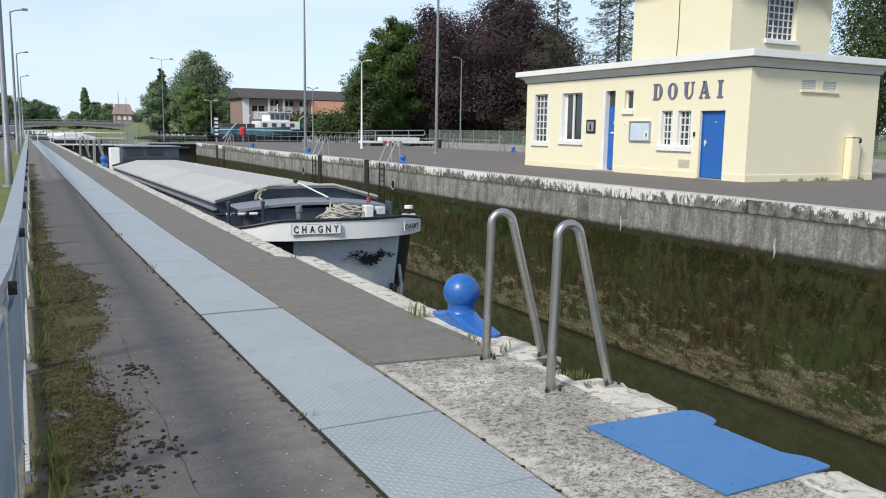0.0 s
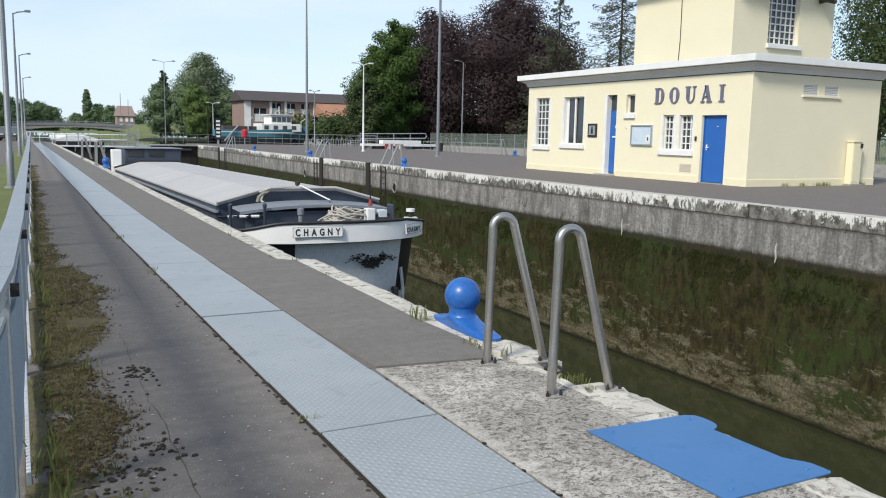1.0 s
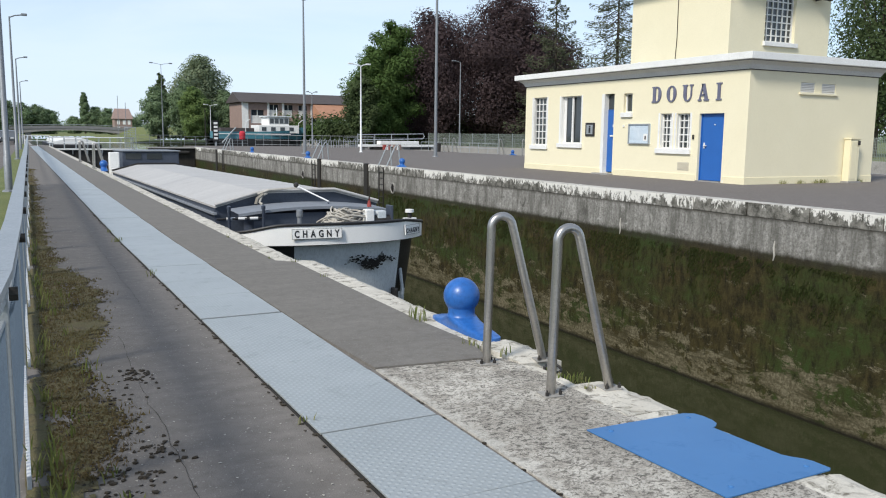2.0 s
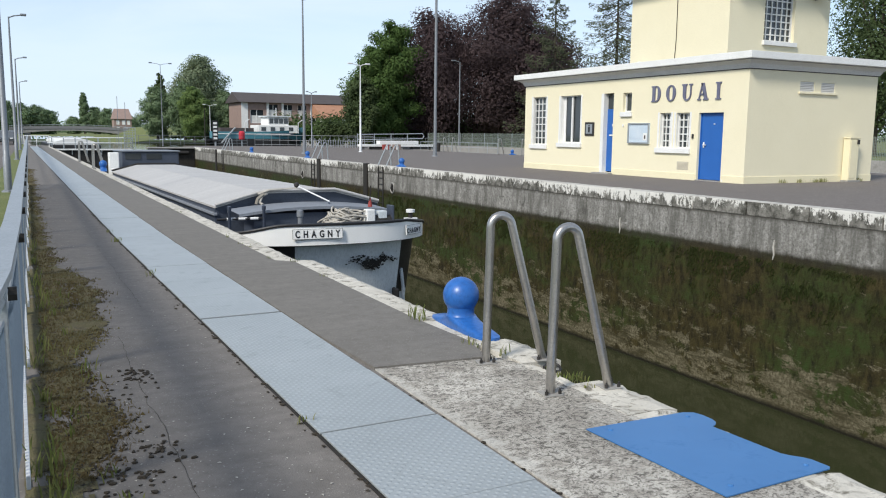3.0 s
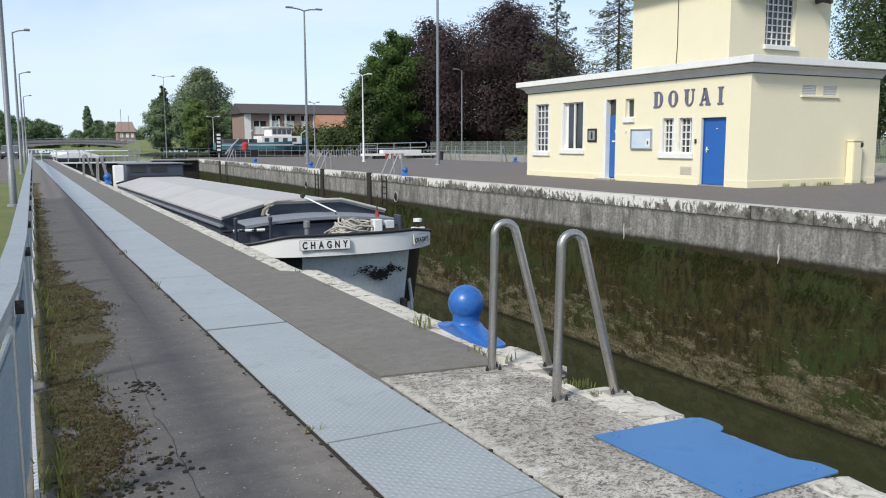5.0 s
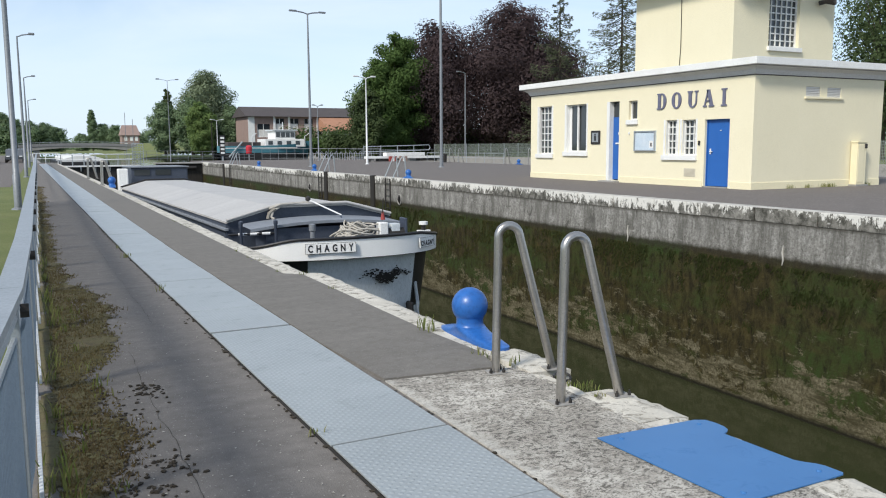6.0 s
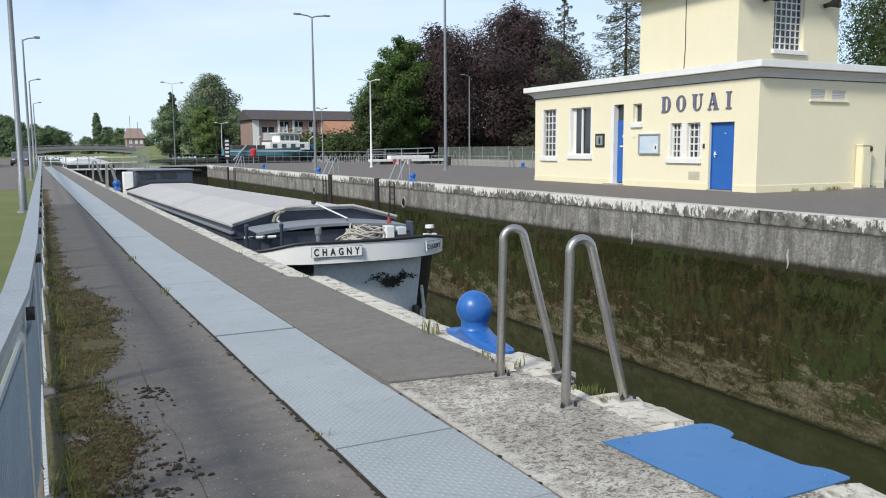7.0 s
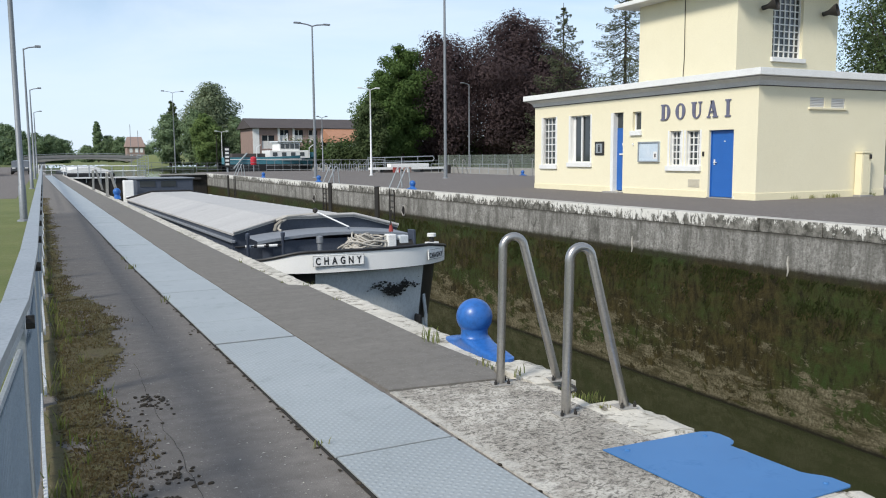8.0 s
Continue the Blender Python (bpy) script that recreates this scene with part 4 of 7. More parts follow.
    bmesh.ops.reverse_faces(bm, faces=bm.faces)
    part("bulwark", bm, "navy", hull, "navy inner bulwark")
    bm = bmesh.new()
    pts = level(2.14, 2.02, 0.48, -1.0, 0.0)
    bm.faces.new([bm.verts.new((x, y, -0.98)) for x, y, z in pts])
    bmesh.ops.recalc_face_normals(bm, faces=bm.faces)
    part("deck", bm, "navy", b, "navy painted foredeck")
    # stem bar and hull scrapes
    part("anchor", boxes((1.34, 1.42, 0.50, 0.85, -2.4, -1.75), (1.20, 1.56, 0.50, 0.7, -2.5, -2.3), bevel=0.03), "hull_black", hull, "stowed black anchor")
    part("anchor", one(tube, [(1.44, 0.72, -1.34), (1.36, 0.76, -1.75), (1.34, 0.8, -2.4)], 0.04, 8), "hull_grey", hull, "pale anchor arm")
    part("anchor_arm", one(tube, [(1.58, 0.78, -1.36), (1.66, 0.84, -1.8), (1.68, 0.9, -2.4)], 0.04, 8), "hull_grey", hull, "pale anchor arm")
    # dark scrape marks on the bow plating, following its curve
    rnd = random.Random(5)
    bm = bmesh.new()
    for k in range(330):
        x = max(-0.3, min(1.35, rnd.gauss(0.74, 0.22)))
        z = -1.06 + rnd.gauss(0, 0.06) - (0.08 if 0.5 < x < 0.9 else 0)
        half, ns = 2.27, 2.1
        y = 0.315 + ns - ns * (1 - min(1, abs(x) / half) ** 2.6) ** (1 / 2.6)
        w, h = rnd.uniform(0.02, 0.08), rnd.uniform(0.005, 0.018)
        y2 = 0.315 + ns - ns * (1 - min(1, abs(x + w) / half) ** 2.6) ** (1 / 2.6)
        q = [(x, y - 0.012, z - h), (x + w, y2 - 0.012, z - h), (x + w, y2 - 0.016, z + h), (x, y - 0.016, z + h)]
        bm.faces.new([bm.verts.new(p) for p in q])
    tagged(part("scrape", bm, "hull_black", hull), "black scrape marks", "", "", "stuff")

    # forepeak coaming, hold coaming and hatch covers
    y0, y1 = 2.90, 24.6
    hx, edge, crown = 1.94, -0.05, 0.25

    def arc(y, dz=0.0, half=hx, n=14):
        return [(-half + 2 * half * i / n, y, edge + dz + (crown - edge) * min(1.0, (1 - abs(2 * i / n - 1)) * 1.75 + 0.02 * math.sin(math.pi * i / n))) for i in range(n + 1)]
    covers = 18
    for k in range(covers):
        a, c = y0 + (y1 - y0) * k / covers, y0 + (y1 - y0) * (k + 1) / covers
        dz = 0.0
        bm = bmesh.new()
        ribbon(bm, [arc(a, dz - 0.04), arc(a + 0.004, dz), arc(c - 0.002, dz), arc(c - 0.001, dz - 0.02)])
        for s in (0, 1):
            x = -hx if s == 0 else hx
            q = [(x, a, edge + dz - 0.045), (x, a, edge + dz), (x, c, edge + dz), (x, c, edge + dz - 0.045)]
            bm.faces.new([bm.verts.new(p) for p in q])
        bmesh.ops.recalc_face_normals(bm, faces=bm.faces)
        part("hatch_cover", bm, "hatch", b, "dull aluminium hatch cover")
    bm = boxes((-1.90, -1.84, y0 + 0.05, y1, -1.0, edge - 0.03), (1.84, 1.90, y0 + 0.05, y1, -1.0, edge - 0.03))
    part("hold_coaming", bm, "navy", b, "navy hold coaming")
    bm = bmesh.new()
    rows = [[(x, y0 + 0.06, z - 0.02) for x, _, z in arc(y0)], [(x, y0 + 0.06, -1.0) for x, _, z in arc(y0)]]
    ribbon(bm, rows)
    part("front_coaming", bm, "navy", b, "navy end wall of the hold")
    part("coaming_rail", boxes((-1.99, -1.90, y0 - 0.05, y1, edge - 0.20, edge - 0.14), (1.90, 1.99, y0 - 0.05, y1, edge - 0.20, edge - 0.14), bevel=0.01), "cuddy_top", b, "grey rail along the coaming")
    part("side_deck", boxes((-2.44, -1.86, 3.0, LONG - 3, -0.98, -0.90), (1.86, 2.44, 3.0, LONG - 3, -0.98, -0.90)), "navy", b)
    part("gunwale", boxes((-2.50, -2.40, 2.6, LONG - 3, -1.1, -0.60), (2.40, 2.50, 2.6, LONG - 3, -1.1, -0.60), bevel=0.02), "hull_black", b, "black gunwale")
    part("hull_side", boxes((-2.46, -2.40, 2.6, LONG - 3, -6.0, -1.1), (2.40, 2.46, 2.6, LONG - 3, -6.0, -1.1)), "hull_black", b, "black hull side")
    part("cable", one(tube, [(x, y1 + 0.02, z + 0.05) for x, _, z in arc(y1)], 0.035, 6), "hull_black", b, "black cable across the aft hatch edge", smooth=True)
    # front bar over the hatch edge, and stowed poles
    part("edge_bar", one(tube, [(x, y0 - 0.03, z + 0.03) for x, _, z in arc(y0)], 0.034, 8), "hatch", b, "grey bar along the front hatch edge", smooth=True)
    # raised cuddy in front of the hold
    bm = bmesh.new()
    prism(bm, [(-1.35, 1.84), (1.70, 1.84), (1.70, 2.75), (-1.35, 2.75)], -1.0, -0.16)
    cuddy = part("cuddy", bm, "navy", b, "low navy forepeak cabin")
    bm = bmesh.new()
    n = 10
    ribbon(bm, [[(-1.70 + 3.46 * i / n, y, -0.14 + 0.12 * (1 - (2 * i / n - 1) ** 2) + dz) for i in range(n + 1)] for y, dz in ((1.74, -0.06), (1.74, 0), (2.78, 0.03), (2.78, -0.05))])
    part("cuddy_roof", bm, "cuddy_top", cuddy, "grey cambered cabin top")
    # deck gear
    part("vent_pipe", one(lathe, [(0.05, 0), (0.05, 0.78), (0.07, 0.80), (0.07, 0.93), (0, 0.95)], (-0.55, 1.2, -0.98), 14), "pole", b, "grey vent pipe", smooth=True)
    for x, y in ((-1.19, 1.66), (-1.90, 1.72)):
        part("bollard", one(lathe, [(0.034, 0), (0.032, 0.92), (0.045, 0.94), (0.045, 1.01), (0, 1.03)], (x, y, -0.98), 14), "navy", b, "navy mooring post", smooth=True)
    part("rail_bar", one(tube, [(-2.15, 1.78, -0.235), (-1.17, 1.70, -0.235)], 0.026, 8), "hull_black", b)
    for t in (0.25, 0.5, 0.75):
        x, y = -2.10 + 0.96 * t, 1.78 - 0.08 * t
        part("white_band", one(tube, [(x - 0.09, y + 0.006, -0.235), (x + 0.09, y - 0.006, -0.235)], 0.03, 8), "white", b, "white band on the rail")
    part("hatch_pole", one(tube, [(-0.07, 2.86, 0.36), (0.46, 2.2, 0.04)], 0.017, 8), "white_pole", b, "pale pole lying over the hatch")
    part("pole_knob", one(lathe, [(0, -0.07), (0.06, -0.03), (0.06, 0.03), (0, 0.07)], (-0.09, 2.88, 0.39), 12), "dark", b, smooth=True)
    part("pole_strut", one(tube, [(0.44, 2.2, 0.03), (0.46, 1.70, -0.6)], 0.02, 6), "navy", b)
    # white winch post with a red pennant stick
    post = part("winch_box", boxes((0.76, 0.95, 0.70, 0.92, -0.98, -0.04), bevel=0.02), "white", b, "white painted winch box")
    part("winch_drum", one(tube, [(0.95, 0.85, -0.3), (1.38, 0.85, -0.3)], 0.13, 14), "dark", post, "dark winch drum")
    part("winch_cover", boxes((1.04, 1.24, 0.74, 0.98, -0.98, -0.08), bevel=0.015), "hull_grey", post)
    part("winch_cheek", boxes((1.34, 1.40, 0.72, 1.02, -0.98, 0.03), bevel=0.015), "navy", post)
    part("pennant_stick", one(tube, [(0.86, 0.82, 0.0), (0.89, 0.82, 0.46)], 0.014, 6), "timber", post)
    bm = bmesh.new()
    lathe(bm, [(0.05, 0.0), (0.045, 0.06), (0.025, 0.14), (0.012, 0.20), (0.0, 0.22)], (0.88, 0.83, 0.01), 9)
    part("pennant", bm, "red", post, "furled faded red pennant", smooth=True)
    # starboard white cap
    part("fairlead", one(lathe, [(0.10, 0), (0.10, 0.07), (0.0, 0.08)], (2.12, 1.45, -0.20), 14), "white", b, "white capped fairlead")
    part("fairlead", one(lathe, [(0.05, 0), (0.05, 0.30)], (2.12, 1.45, -0.50), 12), "dark", b)
    part("fairlead", boxes((1.98, 2.28, 1.4, 1.52, -0.36, -0.32), bevel=0.01), "white", b)
    # heap of rope on a canvas cover
    bm = bmesh.new()
    rnd = random.Random(11)
    bmesh.ops.create_icosphere(bm, subdivisions=3, radius=1.0)
    for v in bm.verts:
        p = v.co
        k = 1 + 0.16 * noise.noise(p * 2.3)
        v.co = Vector((0.36 + p.x * 0.50 * k, 1.05 + p.y * 0.42 * k, -0.98 + max(0, p.z) * 0.92 * k))
    part("canvas_heap", bm, "tarp", b, "dirty canvas heap", smooth=True)
    for k in range(18):
        pts = []
        r0, h = rnd.uniform(0.14, 0.44), rnd.uniform(0.74, 1.0)
        ph, cx = rnd.uniform(0, 6.28), rnd.uniform(0.26, 0.56)
        for i in range(40):
            a = ph + i * 0.32
            rr = r0 * (1 + 0.12 * math.sin(3 * a + k))
            pts.append((cx + rr * math.cos(a) * 1.1, 1.05 + rr * math.sin(a) * 0.8, -0.98 + h * (1.10 - 0.75 * rr) + 0.05 * math.sin(2 * a + k)))
        part("rope", one(tube, pts, 0.017, 6), "rope", b, "loose coil of pale rope", smooth=True)
    part("rope", one(tube, [(-0.78, 2.84, 0.22), (-0.92, 2.80, 0.16), (-0.98, 2.76, 0.02), (-0.93, 2.7, -0.02)], 0.03, 6), "rope", b)
    part("rope", one(tube, [(-1.0, 2.84, 0.20), (-0.75, 2.8, 0.29), (-0.4, 2.86, 0.30), (-0.1, 2.88, 0.31)], 0.03, 6), "rope", b)
    part("rope", one(tube, [(-0.88, 2.8, 0.20), (-1.02, 2.78, 0.1), (-1.06, 2.76, -0.02)], 0.04, 6), "tarp", b)
    part("rope", one(tube, [(0.3, 0.9, -0.02), (0.55, 0.85, -0.12), (0.8, 0.8, -0.06)], 0.02, 6), "rope", b)

    # stern: low cabin and tiller deck
    stern = part("stern_cabin", boxes((-1.30, 1.3, 26.2, 30.0, -1.0, 0.82), bevel=0.05), "navy", b, "dark low stern cabin")
    part("stern_roof", boxes((-1.36, 1.36, 26.1, 30.1, 0.82, 0.88), bevel=0.02), "cuddy_top", stern, "grey cabin roof")
    for x in (-1.15, -0.2):
        part("window", boxes((x, x + 0.7, 26.17, 26.20, 0.46, 0.74)), "glass", stern, "dark cabin window")
    part("wheelhouse", boxes((-1.95, -1.52, 25.3, 25.9, -1.0, 0.80), bevel=0.04), "white", b, "small white stern locker")
    part("aft_hatch", boxes((-1.9, 1.9, 24.75, 25.2, -0.6, 0.08), bevel=0.03), "hull_white", b, "white aft hatch step")
    part("stern_rail", one(tube, [(-1.9, 24.7, -0.02), (-0.6, 24.7, 0.30), (0.6, 24.7, 0.30), (1.9, 24.7, -0.02)], 0.035, 6), "dark", b)
    part("aft_deck", boxes((-2.3, 2.3, 31.2, LONG - 2, -1.2, -0.7), bevel=0.1), "navy", b)
    part("rudder_post", one(tube, [(0, LONG - 2.3, -1), (0, LONG - 2.2, 0.35)], 0.06, 8), "dark", b)

    # name plates: a framed white panel with black capitals on each bow
    def plate(cx, w, text, skip):
        s = 1 if cx > 0 else -1
        yy = lambda x: nose + 0.0 - (nose) * (1 - min(1, abs(x) / 2.43) ** 2.6) ** (1 / 2.6)
        ya, yb = yy(cx - w / 2), yy(cx + w / 2)
        turn = math.degrees(math.atan2(yb - ya, w))
        ln = math.hypot(w, yb - ya)
        pl = part("name_plate", boxes((-ln / 2, ln / 2, -0.025, 0.0, -0.10, 0.10), bevel=0.004), "white", hull, "white name plate with black capitals")
        pl.matrix_basis = pose(cx, (ya + yb) / 2 - 0.035, -0.42 if cx < 0 else -0.455, -4, 0, turn)
        part("border", boxes((-ln / 2, ln / 2, -0.028, -0.026, 0.095, 0.10), (-ln / 2, ln / 2, -0.028, -0.026, -0.10, -0.095), (ln / 2 - 0.008, ln / 2, -0.028, -0.026, -0.095, 0.095), (-ln / 2, -ln / 2 + 0.006, -0.028, -0.026, -0.095, 0.095)), "ink", pl)
        n = len(text)
        for i, ch in enumerate(text):
            cu = bpy.data.curves.new("letter", "FONT")
            cu.body, cu.size, cu.extrude, cu.align_x, cu.offset = ch, min(0.19, ln * 0.24), 0.002, "CENTER", 0.006
            tmp = new("letter", cu)
            me = bpy.data.meshes.new_from_object(tmp)
            bpy.data.objects.remove(tmp)
            me.transform(Matrix.Diagonal((0.72, 1, 1, 1)))
            me.materials.append(M["ink"])
            o = new("letter", me)
            o.parent = pl
            o.matrix_basis = pose(-ln / 2 + ln * (i + 0.62) / (n + 0.25), -0.029, -0.066, 90, 0, 0)
    plate(-0.57, 1.0, "CHAGNY", 0)
    plate(1.66, 0.48, "CHAGNY", 0)
    return b


barge = build_barge()

# ---- on the near quay ----


def build_hoop(at):
    h = thing("ladder_hoop", "bent galvanised steel grab hoop at the ladder head", "handrail", at, group="grab hoops at the ladder")
    r, reach, c, rad, spring = 0.0285, 0.412, 0.091, 0.074, 0.932
    pts = [(0, 0, 0.0), (0.006, 0, 0.30), (0.012, 0, 0.62), (c - rad, 0, spring - 0.02)]
    for i in range(13):
        a = radians(180 - 166 * i / 12)
        pts.append((c + rad * math.cos(a), 0, spring + rad * math.sin(a)))
    pts += [(0.172, 0, 0.915), (0.252, 0, 0.61), (0.332, 0, 0.305), (reach, 0, 0.0)]
    part("bar", one(tube, pts, r, 16), "steel", h, smooth=True)
    for x in (0.0, reach):
        foot = part("foot_plate", boxes((x - 0.062, x + 0.062, -0.058, 0.058, 0.0, 0.010), bevel=0.003), "concrete", h, "rusty foot plate")
        for dx, dy in ((-0.045, -0.04), (0.045, 0.04), (0.045, -0.04)):
            part("bolt", one(lathe, [(0.012, 0.0), (0.012, 0.018), (0.006, 0.018), (0.006, 0.032), (0, 0.032)], (x + dx, dy, 0.012), 6), "dark", foot)
    return h


def build_near():
    first = build_hoop((2.772, 4.655, 0.01))
    first.matrix_basis = pose(2.772, 4.655, 0.01, 0, 0, -13)
    second = copy_thing(first, pose(2.775, 3.90, 0.01, 0, 0, -6))
    # ladder in its recess
    lad = thing("wall_ladder", "dark iron ladder set in the chamber wall", "ladder", (3.08, 4.22, 0))
    for dy in (-0.2, 0.2):
        part("stringer", boxes((0.09, 0.13, dy - 0.03, dy + 0.03, -5.3, -0.1)), "dark", lad)
    for k in range(16):
        part("rung", one(tube, [(0.11, -0.2, -0.32 - 0.3 * k), (0.11, 0.2, -0.32 - 0.3 * k)], 0.015, 6), "dark", lad)
    ring = thing("mooring_ring", "rusty iron mooring ring at the coping", "ring", (3.12, 4.36, 0.0))
    part("ring", one(tube, [(0.05 * math.cos(a), 0.05 * math.sin(a), 0.012 + 0.015 * math.sin(a)) for a in (2 * math.pi * i / 20 for i in range(21))], 0.009, 6), "dark", ring, smooth=True)
    part("eye", one(tube, [(-0.07, 0, -0.03), (-0.07, 0, 0.03)], 0.014, 6), "dark", ring)

    # ball bollard on its plate
    bol = thing("ball_bollard", "glossy blue ball-headed mooring bollard on a blue plate", "bollard", (3.115, 5.64, 0.0))
    prof = [(0.124, 0.0), (0.113, 0.012), (0.108, 0.03), (0.107, 0.055), (0.112, 0.08), (0.115, 0.09)]
    part("pedestal", one(lathe, prof, (0, 0, 0.105), 36), "blue", bol, smooth=True)
    ball = [(0.0, -0.145)] + [(0.145 * math.cos(radians(a)), 0.145 * math.sin(radians(a))) for a in range(-80, 90, 8)] + [(0.0, 0.145)]
    part("ball", one(lathe, ball, (0, 0, 0.275), 36), "blue", bol, smooth=True)
    # a low saddle casting that rises from a long plate to the neck
    bm = bmesh.new()
    rows = []
    for t, z in ((0.0, 0.008), (0.0, 0.034), (0.18, 0.048), (0.45, 0.062), (0.72, 0.080), (0.9, 0.098), (1.0, 0.112)):
        row = []
        for k in range(40):
            a = 2 * math.pi * k / 40
            c, q = math.cos(a), math.sin(a)
            out = (0.012 + 0.112 * math.copysign(abs(c) ** 0.55, c), -0.04 + 0.47 * math.copysign(abs(q) ** 0.8, q))
            ring = (0.122 * c, 0.122 * q)
            row.append(bm.verts.new((out[0] + (ring[0] - out[0]) * t, out[1] + (ring[1] - out[1]) * t, z)))
        rows.append(row)
    for p, q in zip(rows, rows[1:]):
        for k in range(40):
            bm.faces.new((p[k], p[(k + 1) % 40], q[(k + 1) % 40], q[k]))
    bm.faces.new(rows[-1])
    part("base_plate", bm, "blue", bol, "blue sloping base casting", smooth=True)
    # blue tread plate hanging over the edge
    cover = thing("blue_cover_plate", "bright blue tread plate covering a recess at the lock edge", "cover plate", (0, 0, 0))
    out = [(2.595, 3.31), (2.64, 2.385), (3.305, 2.39), (3.325, 2.405), (3.322, 2.50), (3.305, 2.54), (3.272, 2.58), (3.25, 2.62), (3.228, 3.045), (3.262, 3.058), (3.295, 3.085), (3.312, 3.13), (3.314, 3.20), (3.30, 3.255), (3.245, 3.285)]
    bm = bmesh.new()
    prism(bm, out, 0.014, 0.020)
    bmesh.ops.recalc_face_normals(bm, faces=bm.faces)
    part("sheet", bm, "tread_blue", cover)
    for x, y in ((2.70, 3.24), (2.74, 2.46), (3.22, 3.22), (3.24, 2.47)):
        part("screw", one(lathe, [(0.014, 0), (0.012, 0.006), (0, 0.008)], (x, y, 0.020), 8), "tread_blue", cover)

    # hand rail with guard panels on the field side
    rail = thing("guard_rail", "blue-grey galvanised guard rail with barred panels", "railing", (0, 0, 0))
    line = lambda y: -0.05 + 0.014 * (y - 4.0) - 0.05 * max(0.0, 4.0 - y)
    y, step = 1.6, 2.0
    while y < 84:
        x = line(y)
        part("post", boxes((x - 0.03, x + 0.02, y - 0.03, y + 0.03, 0, 0.93), bevel=0.004), "galv", rail)
        if y < 24:
            part("bracket", one(tube, [(x + 0.02, y + 0.25, 0.86), (x + 0.055, y + 0.25, 0.86)], 0.03, 10), "dark", rail, "dark tube end")
            u, v = line(y + 0.05), line(y + step - 0.05)
            pan = part("panel_frame", one(tube, [(u, y + 0.05, 0.09), (u, y + 0.05, 0.80), (v, y + step - 0.05, 0.80), (v, y + step - 0.05, 0.09), (u, y + 0.05, 0.09)], 0.012, 6), "galv", rail)
            bm = bmesh.new()
            n = 44
            for i in range(1, n):
                yy = y + 0.05 + (step - 0.1) * i / n
                xx = line(yy)
                box(bm, xx - 0.010, xx + 0.010, yy - 0.004, yy + 0.004, 0.10, 0.80)
            part("bar_grille", bm, "mesh_blue", pan, "close blue-grey upright bars")["kind"] = "stuff"
            part("kick_strip", boxes((line(y + 1) + 0.012, line(y + 1) + 0.030, y + 0.08, y + step - 0.08, 0.05, 0.11), bevel=0.003), "white_pole", pan, "pale bottom flange")
        else:
            part("panel_rail", one(tube, [(x, y, 0.5), (line(y + step), y + step, 0.5)], 0.015, 6), "mesh_blue", rail)
        part("hand_rail", one(prism, [(line(y) - 0.055, y + 0.003), (line(y) + 0.04, y + 0.003), (line(y + step) + 0.04, y + step - 0.003), (line(y + step) - 0.055, y + step - 0.003)], 0.965, 1.0), "galv", rail, "flat pale grey top rail")
        part("upper_rail", one(tube, [(line(y) - 0.005, y, 0.88), (line(y + step) - 0.005, y + step, 0.88)], 0.022, 8), "galv", rail)
        y += step

    # second pair of hoops and bollard further along
    for y, x in ((35.5, 2.78), (43.5, 2.78)):
        copy_thing(first, pose(x, y, 0.01))
        copy_thing(first, pose(x, y + 0.75, 0.01))
    copy_thing(bol, pose(2.98, 34.0, 0))
    return first, bol


hoop, bollard = build_near()


